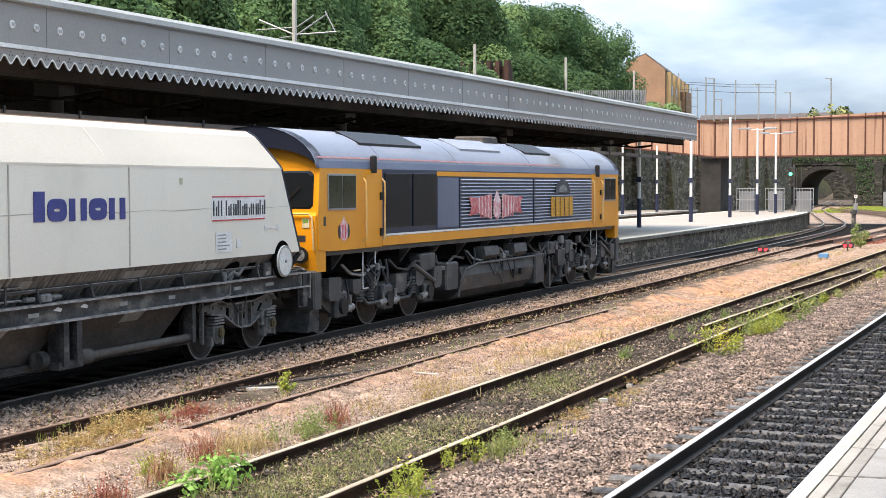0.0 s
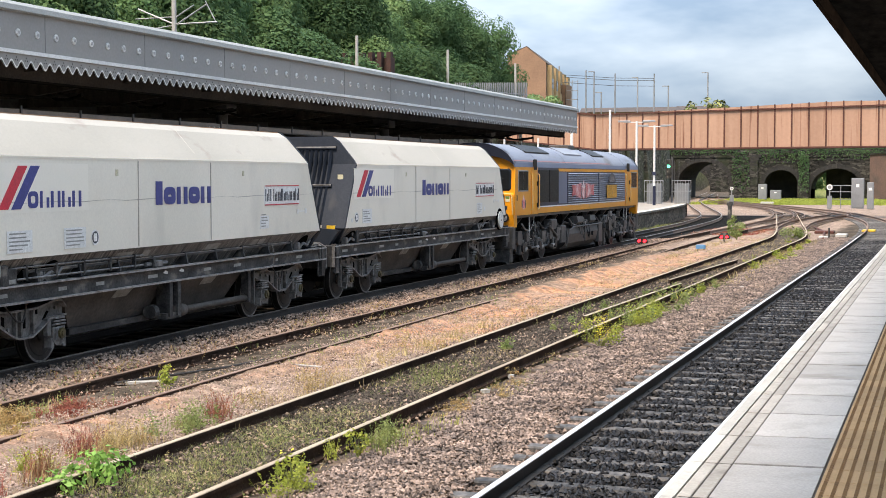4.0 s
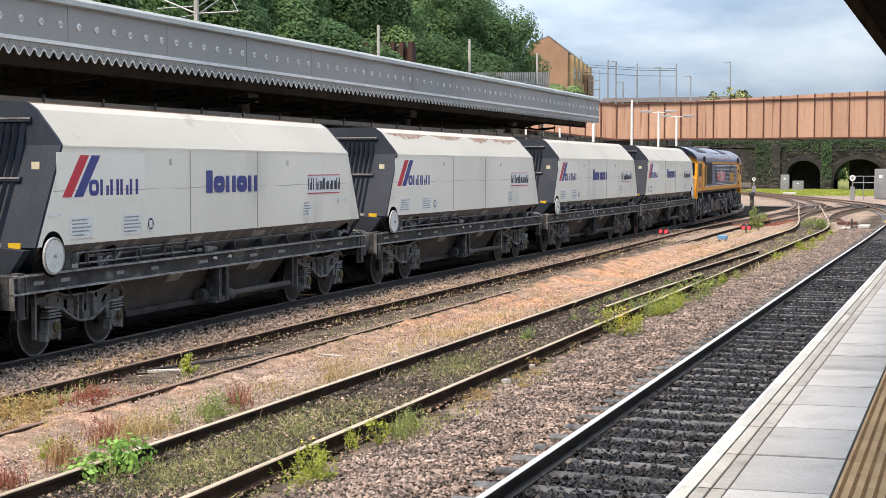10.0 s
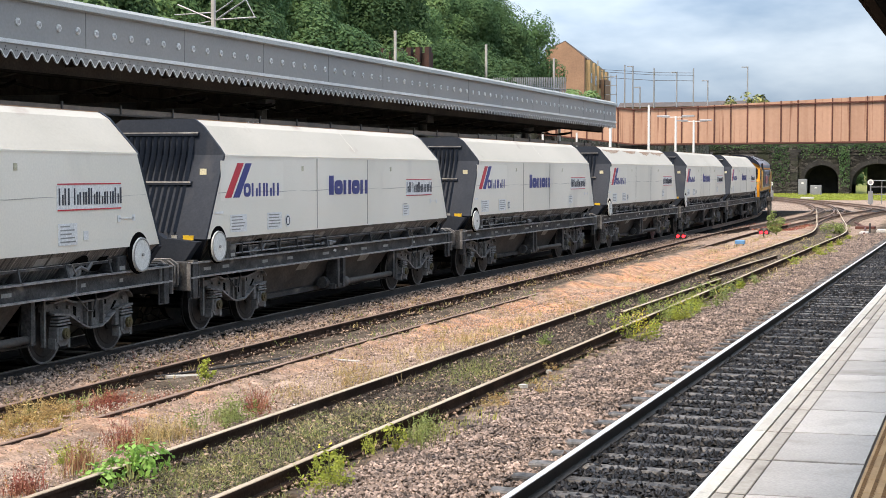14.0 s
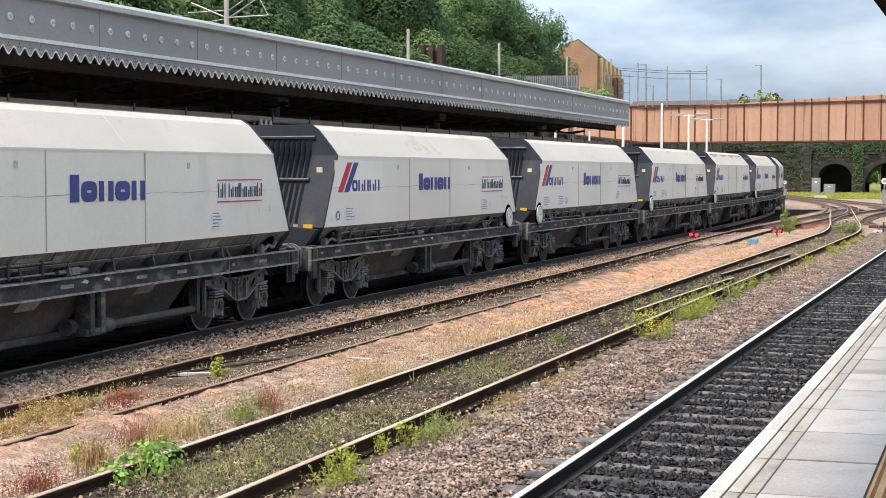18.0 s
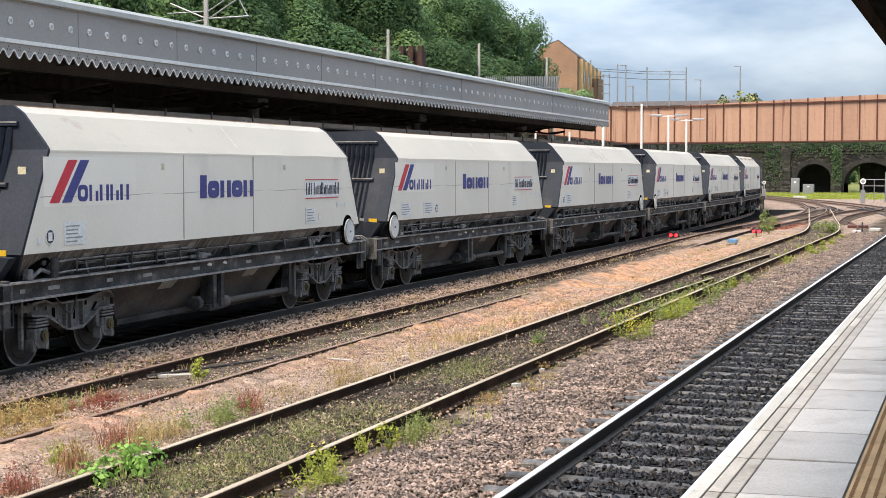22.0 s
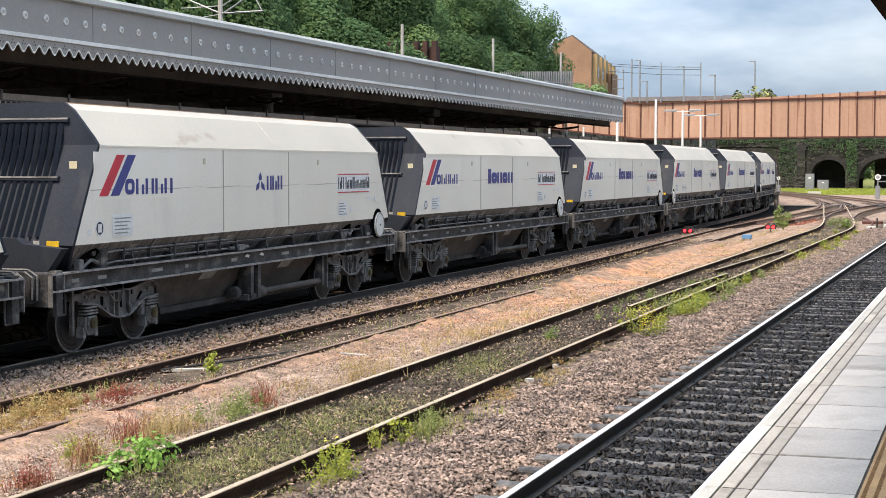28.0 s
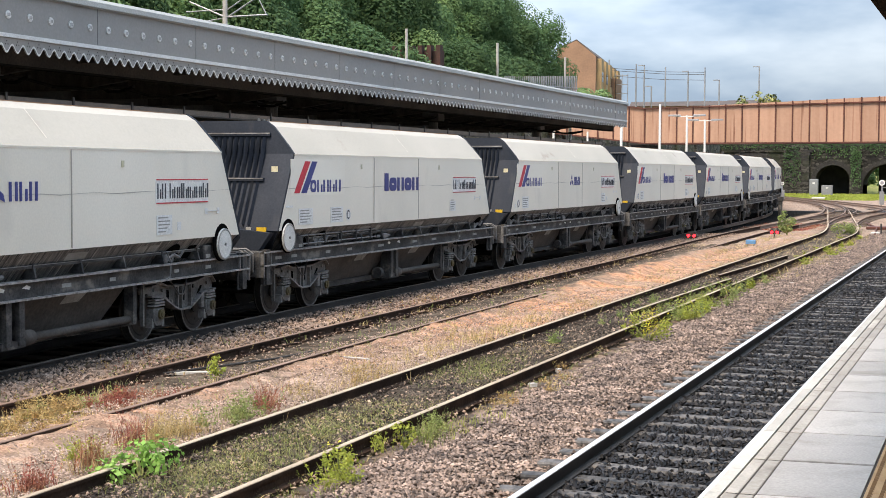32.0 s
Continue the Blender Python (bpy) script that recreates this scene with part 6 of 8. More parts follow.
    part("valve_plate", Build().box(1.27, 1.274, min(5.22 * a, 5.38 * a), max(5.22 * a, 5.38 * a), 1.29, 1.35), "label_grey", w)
    part("wheel_arch", Build().prism([(yw - 0.03 * a + 0.305 * math.cos(t), 1.53 + 0.325 * math.sin(t)) for t in np.linspace(0, 2 * math.pi, 24)[:-1]], "x", 1.30, 1.336), "void", w)
    hw = part("hand_wheel", Build().cyl((1.345, yw, 1.50), (1.375, yw, 1.50), 0.27, 24), "disc_white", w, "white hand-brake disc")
    part("wheel_rim", Build().cyl((1.375, yw, 1.50), (1.385, yw, 1.50), 0.27, 24, 0.25, False).cyl((1.385, yw, 1.50), (1.376, yw, 1.50), 0.25, 24, 0.235, False).cyl((1.37, yw, 1.5), (1.40, yw, 1.5), 0.025, 8), "label_grey", hw)
    # marks and notices
    red = part("stripe", flat(-5.72, -5.48, 2.33, 2.94, lean=0.5), "ink_red", w, "red slanted stripe")
    blue = part("stripe", flat(-5.40, -5.16, 2.33, 2.94, lean=0.5), "ink_blue", w, "navy slanted stripe")
    part("mark_panel", flat(-5.86, -3.3, 2.28, 2.98, 1.3305, 0.003, 0.0), "mark_pale", w, "slightly paler panel behind the stripes")
    word("stripe_mark", "navy block beside the stripes", "ink_blue", w, "RDCDC", -4.98, 2.34, 0.24, 0.3, 0.05, 0.27)
    if mark == "long":
        word("owner_mark", "bold navy block of the owner's mark", "ink_blue", w, "Brcrc", -1.12 + shift, 2.32, 0.39, 0.47, 0.055, 0.34)
    elif mark == "short":
        word("owner_mark", "bold navy block of the owner's mark", "ink_blue", w, "CDC", 0.03 + shift, 2.34, 0.26, 0.23, 0.045)
        for leaf in ([(-0.44, 2.33), (-0.3, 2.38), (-0.29, 2.5), (-0.4, 2.44)], [(-0.06, 2.33), (-0.2, 2.38), (-0.21, 2.5), (-0.1, 2.44)], [(-0.3, 2.52), (-0.2, 2.52), (-0.19, 2.58), (-0.25, 2.66), (-0.31, 2.58)]):
            part("emblem_leaf", Build().prism([(a + shift, b) for a, b in leaf], "x", 1.335, 1.341), "ink_blue", w, "navy leaf of a three-part emblem")
        shift = 0
    y = 3.42 + shift
    for z in (2.23, 2.60):
        part("operator_line", flat(y, y + 1.75, z, z + 0.018), "ink_red", w)
    part("operator_panel", flat(y - 0.02, y + 1.77, 2.25, 2.60, 1.331, 0.003), "label_white", w, "pale panel behind the operator's mark")
    word("operator_mark", "dark condensed block of the operator's mark", "ink_dark", w, "DC DciIDidiciDI", y + 0.03, 2.31, 0.24, 0.15, 0.03, 0.27)
    if a > 0:
        panels = ((-4.78, 0.58, 1.72, 2.05), (3.92, 0.5, 1.74, 2.05), (4.22, 0.13, 1.80, 1.93), (-5.95, 0.09, 1.76, 1.85))
        ring_y = -5.72
    else:
        panels = ((-4.88, 0.64, 1.72, 2.03), (-3.4, 0.62, 1.72, 2.03), (3.6, 0.42, 1.78, 2.03), (-5.78, 0.3, 2.06, 2.10))
        ring_y = -3.12
    part("round_symbol", Build().cyl((1.335, ring_y, 1.86), (1.340, ring_y, 1.86), 0.12, 16), "label_white", w)
    part("symbol_mark", Build().cyl((1.340, ring_y, 1.86), (1.342, ring_y, 1.86), 0.095, 16), "ink_dark", w)
    part("symbol_centre", Build().box(1.342, 1.344, ring_y - 0.05, ring_y + 0.05, 1.80, 1.92), "label_white", w)
    for y0, k, z0, z1 in panels:
        q = part("notice_panel", flat(min(y0, y0 - k), max(y0, y0 - k), z0, z1), "label_white", w, "white notice panel")
        if z1 - z0 > 0.2:
            rows = Build()
            for i in range(5):
                c0 = min(y0, y0 - k) + 0.05
                rows.add(flat(c0, c0 + (abs(k) - 0.1) * random.uniform(0.6, 1), z0 + 0.04 + i * 0.055, z0 + 0.06 + i * 0.055, 1.3415, 0.002).v, flat(0, 1, 0, 1).f)
            part("notice_text", rows, "label_grey", q)
    part("lifting_mark", flat(5.1, 5.55, 2.07, 2.09), "label_white", w, "pale lifting mark")
    for y in (5.06, 5.5):
        part("lifting_hook", flat(y, y + 0.09, 2.03, 2.13), "label_white", w)
    for y in (-2.42, 2.4):
        part("jacking_mark", flat(y - 0.04, y + 0.04, 2.80, 2.90), "label_cream", w)
    for y in (-4.75, 4.75):
        bogie(w, y)
    wheels = [wheelset(w, y + k) for y in (-4.75, 4.75) for k in (-0.9, 0.9)]
    return w, wheels


def loco():
    """A six-axle diesel locomotive, its origin on the rails under its middle, running towards +y."""
    e = thing("diesel_locomotive", "orange-yellow and dark blue six-axle diesel freight locomotive", "locomotive")
    L = 9.75
    arc = [(1.32, 3.10), (1.29, 3.24), (1.21, 3.38), (1.08, 3.52), (0.90, 3.65), (0.66, 3.76), (0.36, 3.84)]
    roof = arc + [(0.0, 3.87)] + [(-a, b) for a, b in reversed(arc)]
    skin, n = Build(), len(roof)
    for y in (-9.8, 9.75):
        skin.v += [(x, y, z) for x, z in roof]
    skin.f += [(i, i + 1, n + i + 1, n + i) for i in range(n - 1)]
    part("roof", skin, "loco_roof", e, "weathered grey-blue rounded roof", True)
    flat_arc = [(x, 3.1 + (z - 3.1) * 0.5) for x, z in roof]
    for s in (-1, 1):
        y0, y1 = sorted((s * 9.45, s * 9.78))
        part("visor", Build().prism(roof + flat_arc[::-1][1:-1], "y", y0 + (0 if s < 0 else 0.02), y1 - (0.02 if s < 0 else 0)), "loco_visor", e, "near-black blue visor over the cab")
        part("visor_wall", Build().prism([(x * 0.985, z) for x, z in flat_arc], "y", *sorted((s * 9.3, s * 9.6))), "loco_yellow", e, "orange-yellow arch over the windscreens")
    for s in (1, -1):
        part("roof_line", Build().add([(1.281 * s, -9.7, 3.285), (1.281 * s, 4.2, 3.285), (1.268 * s, 4.2, 3.315), (1.268 * s, -9.7, 3.315)], [(0, 1, 2, 3)]), "roof_red", e, "thin faded red line along the roof")
        part("lower_roof", Build().add([(1.325 * s, -9.7, 3.1), (1.325 * s, 9.7, 3.1), (1.296 * s, 9.7, 3.235), (1.296 * s, -9.7, 3.235)], [(0, 1, 2, 3)]), "loco_eave", e, "darker blue band above the body side")
    # sides: cab shell, doors, grille and louvre panels
    for s in (1, -1):
        x0, x1 = (1.27, 1.32) if s > 0 else (-1.32, -1.27)
        part("cab_side", Build().prism([(-9.70, 1.62), (-9.3, 1.585), (-7.0, 1.585), (-7.0, 3.1), (-9.66, 3.1), (-9.73, 2.3)], "x", x0, x1), "loco_yellow", e, "orange-yellow cab side")
        part("cab_side", Build().prism([(6.98, 1.585), (9.3, 1.585), (9.70, 1.62), (9.73, 2.3), (9.66, 3.1), (6.98, 3.1)], "x", x0, x1), "loco_yellow", e, "orange-yellow cab side")
        part("body_side", Build().box(x0, x1, -7.0, 6.98, 1.785, 3.1), "loco_blue", e, "dark blue body side")
        part("lower_band", Build().box(min(x0, x0 + s * 0.056), max(x1, x1 + s * 0.006), -7.0, 6.98, 1.60, 1.785), "loco_yellow", e, "orange-yellow lower band")
        xs = 1.32 * s
        part("upper_band", Build().box(min(xs, xs + 0.012 * s), max(xs, xs + 0.012 * s), -4.25, 6.95, 2.98, 3.08), "loco_yellow", e, "orange-yellow upper band")
        part("pale_line", Build().box(min(xs, xs + 0.01 * s), max(xs, xs + 0.01 * s), -6.95, 6.95, 1.79, 1.83), "label_white", e)
        for y0, y1 in ((-6.9, -5.65), (-5.55, -4.3)):
            g = part("grille", Build().box(min(xs, xs + 0.03 * s), max(xs, xs + 0.03 * s), y0, y1, 1.95, 3.03, 0.01), "loco_black", e, "matt black radiator grille")
            lines = Build()
            for z in np.arange(2.0, 3.0, 0.03):
                lines.box(min(xs, xs + 0.042 * s), max(xs, xs + 0.042 * s), y0 + 0.05, y1 - 0.05, z, z + 0.008)
            part("grille_mesh", lines, "loco_black", g)
        part("panel", Build().box(min(xs, xs + 0.02 * s), max(xs, xs + 0.02 * s), -4.25, -3.06, 1.88, 2.95), "loco_eave", e)
        for y0, y1 in ((-3.0, 1.88), (1.96, 6.9)):
            p = part("louvre_panel", Build().box(min(xs, xs + 0.02 * s), max(xs, xs + 0.02 * s), y0, y1, 1.84, 2.95), "loco_blue", e)
            for z in np.arange(1.88, 2.92, 0.078):
                part("louvre", Build().prism([(xs + 0.018 * s, z), (xs + 0.056 * s, z + 0.006), (xs + 0.05 * s, z + 0.018), (xs + 0.018 * s, z + 0.03)], "y", y0 + 0.06, y1 - 0.06), "louvre_grey", p)
        # doors, windows and handrails
        for y in (-7.45, 7.45):
            d = part("cab_door", Build().box(min(xs, xs + 0.015 * s), max(xs, xs + 0.015 * s), y - 0.33, y + 0.33, 1.6, 3.05, 0.004), "loco_yellow", e)
            for k in (-0.42, 0.42):
                part("handrail", Build().tube([(xs, y + k, 1.72), (xs + 0.07 * s, y + k, 1.77), (xs + 0.07 * s, y + k, 2.85), (xs, y + k, 2.92)], 0.02, 6), "rail_cream", d, "cream-tipped grab rail")
            part("hinge", Build().box(min(xs, xs + 0.05 * s), max(xs, xs + 0.05 * s), y + 0.3, y + 0.38, 1.8, 1.95).box(min(xs, xs + 0.05 * s), max(xs, xs + 0.05 * s), y + 0.3, y + 0.38, 2.5, 2.65), "loco_black", d)
            for z in (0.75, 1.05):
                part("step", Build().box(min(0.95 * s, 1.22 * s), max(0.95 * s, 1.22 * s), y - 0.25, y + 0.25, z, z + 0.04), "loco_under", e)
            part("step_rail", Build().tube([(1.24 * s, y - 0.28, 1.6), (1.24 * s, y - 0.28, 0.8), (1.24 * s, y + 0.28, 0.8), (1.24 * s, y + 0.28, 1.6)], 0.013, 5), "post_white", e)
            part("mirror", Build().box(min(1.3 * s, 1.42 * s), max(1.3 * s, 1.42 * s), y - 0.08, y + 0.02, 3.02, 3.36, 0.02), "loco_black", e)
        for y0, y1 in ((-9.36, -8.2), (8.2, 9.36)):
            f = part("window_frame", Build().box(min(xs, xs + 0.02 * s), max(xs, xs + 0.02 * s), y0, y1, 2.33, 3.0, 0.006), "post_grey", e, "silver window frame")
            for q0, q1 in ((y0 + 0.03, (y0 + y1) / 2 - 0.015), ((y0 + y1) / 2 + 0.015, y1 - 0.03)):
                part("pane", Build().box(min(xs, xs + 0.026 * s), max(xs, xs + 0.026 * s), q0, q1, 2.365, 2.965), "glass_cab", f)
        part("crest", Build().prism([(-8.7 + q, z) for q, z in ((0, 1.74), (0.15, 1.82), (0.17, 2.0), (0.12, 2.1), (0.05, 2.13), (0, 2.22), (-0.05, 2.13), (-0.12, 2.1), (-0.17, 2.0), (-0.15, 1.82))], "x", xs, xs + 0.006 * s), "pink_badge", e, "small red and white shield badge")
        for q in (-0.19, 0.19):
            part("crest_side", Build().prism([(-8.7 + q + 0.045 * math.cos(t), 1.93 + 0.13 * math.sin(t)) for t in np.linspace(0, 2 * math.pi, 9)[:-1]], "x", xs, xs + 0.008 * s), "ink_dark", e, "dark supporter of the badge")
        part("crest_stripe", Build().box(min(xs, xs + 0.008 * s), max(xs, xs + 0.008 * s), -8.77, -8.73, 1.8, 2.05).box(min(xs, xs + 0.008 * s), max(xs, xs + 0.008 * s), -8.67, -8.63, 1.8, 2.05), "ink_red", e)
        part("data_plate", Build().box(min(xs, xs + 0.006 * s), max(xs, xs + 0.006 * s), -7.42, -7.32, 1.66, 1.88), "label_cream", e)
        part("pillar_vent", Build().box(min(xs, xs + 0.01 * s), max(xs, xs + 0.01 * s), -9.52, -9.44, 2.05, 2.22), "chute", e)
    # side badge and numerals as plain shapes
    xb = 1.388
    for m in (1, -1):
        c = -0.8
        part("badge_flag", Build().prism([(c + m * 0.35, 2.0), (c + m * 1.15, 2.14), (c + m * 1.2, 2.5), (c + m * 0.35, 2.58)], "x", xb, xb + 0.01), "pink_badge", e, "pink striped flag shape")
        part("badge_tail", Build().prism([(c + m * 1.15, 2.16), (c + m * 1.75, 2.1), (c + m * 1.62, 2.3), (c + m * 1.78, 2.52), (c + m * 1.2, 2.5)], "x", xb, xb + 0.008), "red_badge", e, "red ribbon end")
        for k in range(4):
            part("badge_stripe", Build().prism([(c + m * (0.42 + k * 0.2), 2.04), (c + m * (0.5 + k * 0.2), 2.05), (c + m * (0.5 + k * 0.2), 2.54), (c + m * (0.42 + k * 0.2), 2.55)], "x", xb + 0.01, xb + 0.014), "red_badge", e)
    part("badge_shield", Build().prism([(-0.8, 1.98), (-0.57, 2.1), (-0.57, 2.42), (-0.8, 2.66), (-1.03, 2.42), (-1.03, 2.1)], "x", xb + 0.002, xb + 0.016), "pink_badge", e, "pink shield shape")
    part("half_disc", Build().prism([(4.15 + 0.62 * math.cos(t), 2.58 + 0.36 * math.sin(t)) for t in np.linspace(0, math.pi, 12)], "x", xb, xb + 0.01), "ink_dark", e, "dark half-round plate")
    part("half_disc_ring", Build().prism([(4.15 + 0.36 * math.cos(t), 2.60 + 0.2 * math.sin(t)) for t in np.linspace(0, math.pi, 10)], "x", xb + 0.01, xb + 0.016), "lamp_glass", e)
    for k in range(5):
        part("number_bar", Build().box(xb, xb + 0.012, 3.2 + k * 0.38, 3.2 + k * 0.38 + 0.29, 1.97, 2.48), "number_gold", e, "gold bar")
    # ends: windscreens, lamps, buffers
    for s in (-1, 1):
        y0, y1 = s * 9.62, s * 9.78
        part("cab_front", Build().prism([(s * 9.4, 1.22), (s * 9.74, 1.22), (s * 9.80, 1.62), (s * 9.80, 2.24), (s * 9.66, 2.3), (s * 9.60, 3.1), (s * 9.4, 3.1)], "x", -1.30, 1.30), "loco_yellow", e, "orange-yellow cab front")
        part("nose_rail", Build().tube([(0.1, s * 9.86, 2.27), (1.2, s * 9.86, 2.27), (1.26, s * 9.86, 2.2), (1.28, s * 9.84, 1.62)], 0.018, 6), "rail_cream", e, "cream-worn yellow grab rail")
        for q in (-0.62, 0.62):
            hole = [(q - 0.56, 2.42), (q - 0.50, 2.36), (q + 0.50, 2.36), (q + 0.56, 2.42), (q + 0.56, 2.98), (q + 0.48, 3.05), (q - 0.48, 3.05), (q - 0.56, 2.98)]
            ws = Build()
            for k, d in ((1.0, 0.0), (0.9, 0.012)):
                ws.v += [(q + (x - q) * k, s * (9.665 + d - (z - 2.3) * 0.075), 2.7 + (z - 2.7) * k) for x, z in hole]
            ws.f += [tuple(range(8, 16))] + [(i, (i + 1) % 8, 8 + (i + 1) % 8, 8 + i) for i in range(8)]
            part("windscreen", ws, "glass_dark", e, "dark windscreen in a black rubber seal")
            part("wiper", Build().tube([(q - 0.1, s * 9.70, 2.38), (q + 0.3, s * 9.68, 2.75)], 0.012, 4), "loco_black", e)
            lamp = part("headlight", Build().cyl((q * 1.61, s * 9.7, 1.53), (q * 1.61, s * 9.84, 1.53), 0.15, 18), "loco_black", e)
            part("lens", Build().cyl((q * 1.61, s * 9.84, 1.53), (q * 1.61, s * 9.852, 1.53), 0.105, 18), "lamp_glass", lamp)
            part("buffer", Build().cyl((q * 1.4, s * 9.8, 1.05), (q * 1.4, s * 10.25, 1.05), 0.1, 12).cyl((q * 1.4, s * 10.25, 1.05), (q * 1.4, s * 10.32, 1.05), 0.24, 16), "loco_under", e, "black round buffer")
        part("number_bars", Build().box(0.45, 1.1, min(s * 9.8, s * 9.81), max(s * 9.8, s * 9.81), 1.775, 1.885), "ink_dark", e, "dark bar on the front")
        part("notice", Build().box(1.04, 1.18, min(s * 9.8, s * 9.812), max(s * 9.8, s * 9.812), 2.02, 2.2), "label_cream", e)
        part("notice_mark", Build().box(1.06, 1.16, min(s * 9.812, s * 9.815), max(s * 9.812, s * 9.815), 2.11, 2.18), "bush_green", e)
        part("corner_post", Build().box(-1.2, 1.2, min(s * 9.5, s * 9.72), max(s * 9.5, s * 9.72), 1.2, 1.24), "loco_under", e)
        part("buffer_beam", Build().box(-1.3, 1.3, min(s * 9.55, s * 9.85), max(s * 9.55, s * 9.85), 0.55, 1.25, 0.03), "loco_under", e)
        part("plough", Build().prism([(s * 9.5, 0.15), (s * 9.95, 0.15), (s * 9.8, 0.55), (s * 9.5, 0.55)], "x", -1.2, 1.2), "under", e)
    # roof hatches and exhaust
    for y0, y1, m in ((-7.4, -4.4, "loco_black"), (-2.2, 0.4, "loco_roof"), (2.2, 4.2, "loco_black")):
        for s in (1, -1):
            part("roof_hatch", Build().add([(0.50 * s, y0, 3.855), (0.50 * s, y1, 3.855), (1.02 * s, y1, 3.615), (1.02 * s, y0, 3.615), (0.50 * s, y0, 3.80), (0.50 * s, y1, 3.80), (1.02 * s, y1, 3.55), (1.02 * s, y0, 3.55)], [(0, 1, 2, 3), (4, 5, 6, 7), (0, 1, 5, 4), (1, 2, 6, 5), (2, 3, 7, 6), (3, 0, 4, 7)]), m, e)
    part("exhaust", Build().box(-0.4, 0.4, 0.9, 1.9, 3.84, 4.0, 0.04), "chute", e)
    for y in (-3.03, 1.92, 6.94, -6.98):
        part("roof_joint", Build().prism([(x * 1.003, z + 0.005) for x, z in roof], "y", y - 0.01, y + 0.01), "loco_eave", e)
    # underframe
    # recessed frame painted black for the shade behind the pipes
    part("frame", Build().box(-1.0, 1.0, -9.5, 9.5, 1.15, 1.585), "void", e)
    for s in (1, -1):
        part("frame_rail", Build().box(*sorted((1.0 * s, 1.26 * s)), -9.3, 9.3, 1.50, 1.585), "loco_under", e)
        for k in range(12):
            part("frame_rib", Build().prism([(1.0 * s, 1.5), (1.24 * s, 1.5), (1.0 * s, 1.2)], "y", -8.6 + k * 1.55, -8.54 + k * 1.55), "loco_under", e)
    # black core, shade behind the body sides put into its colour
    part("body_core", Build().box(-1.2, 1.2, -9.4, 9.4, 1.585, 3.09), "void", e)
    tank = part("fuel_tank", Build().prism([(1.22, 0.95), (1.26, 0.75), (1.18, 0.42), (0.95, 0.22), (-0.95, 0.22), (-1.18, 0.42), (-1.26, 0.75), (-1.22, 0.95)], "y", -2.7, 2.2), "loco_under", e, "dark rounded fuel tank")
    part("tank_cap", Build().box(1.24, 1.32, 0.6, 0.8, 0.6, 0.75).box(1.24, 1.32, 1.1, 1.3, 0.6, 0.75), "loco_black", tank)
    for y0, y1, z0, z1 in ((-3.6, -2.9, 0.5, 1.1), (2.3, 3.0, 0.3, 1.05), (4.8, 5.4, 0.95, 1.3), (-5.0, -4.2, 1.0, 1.35), (3.3, 3.9, 1.0, 1.3)):
        part("equipment_box", Build().box(0.85, 1.27, y0, y1, z0, z1, 0.03), "loco_under", e)
    for y in (-1.4, 0.6):
        part("air_filter", Build().prism([(1.02, 1.36), (1.3, 1.36), (1.34, 1.16), (1.2, 1.04), (1.02, 1.04)], "y", y, y + 0.9), "loco_under", e, "wedge-shaped dark filter housing")
    part("tank_pipe", Build().tube([(1.28, -2.95, 0.3), (1.3, -2.85, 0.62), (1.3, -2.6, 0.9), (1.29, -1.8, 1.0), (1.28, 2.2, 1.0)], 0.03, 6), "loco_under", e)
    for k in range(9):
        y = -8.6 + k * 2.1
        part("pipe_run", Build().tube([(1.22, y, 1.3), (1.25, y + 0.3, 1.12), (1.22, y + 0.9, 1.05), (1.24, y + 1.3, 1.22), (1.22, y + 1.9, 1.15)], 0.03, 5), "bogie_edge" if k % 3 == 0 else "under", e)
    rng = random.Random(77)
    for k in range(26):
        y, z = rng.uniform(-9.0, 8.4), rng.uniform(0.95, 1.34)
        d, h = rng.uniform(0.25, 0.8), rng.uniform(0.15, 0.55)
        part("hose", Build().tube([(1.2, y, z), (1.27, y + d * 0.2, z - h * 0.6), (1.29, y + d * 0.5, z - h), (1.27, y + d * 0.8, z - h * 0.5), (1.2, y + d, z)], rng.uniform(0.014, 0.028), 5), ("under", "loco_under", "loco_black")[k % 3], e)
    for k in range(12):
        y, z = rng.uniform(-8.5, 8.0), rng.uniform(0.9, 1.25)
        part("valve", Build().box(1.18, 1.3, y, y + rng.uniform(0.1, 0.3), z, z + rng.uniform(0.08, 0.2), 0.02), ("bogie_edge", "loco_under")[k % 2], e)
    wheels = []
    for c in (-6.65, 6.65):
        for s in (1, -1):
            x = 1.08 * s
            out = [(-2.7, 0.62), (-2.7, 0.92), (-2.2, 1.02), (-1.0, 0.98), (-0.3, 0.86), (0.3, 0.86), (1.0, 0.98), (2.2, 1.02), (2.7, 0.92), (2.7, 0.62), (2.35, 0.42), (1.7, 0.42), (1.45, 0.66), (0.45, 0.62), (0.3, 0.42), (-0.3, 0.42), (-0.45, 0.62), (-1.45, 0.66), (-1.7, 0.42), (-2.35, 0.42)]
            f = part("bogie_frame", Build().prism([(c + p, q) for p, q in out], "x", x - 0.09, x + 0.09), "loco_under", e, "dark grey three-axle bogie frame")
            for k in (-2.05, 0, 2.05):
                part("axle_box", Build().box(min(x, x + 0.2 * s), max(x, x + 0.2 * s), c + k - 0.24, c + k + 0.24, 0.34, 0.82, 0.04), "loco_under", f)
                part("axle_cap", Build().cyl((x + 0.2 * s, c + k, 0.54), (x + 0.26 * s, c + k, 0.54), 0.15, 14), "loco_black", f)
            for k in (-1.25, -0.75, 0.75, 1.25):
                sp = Build()
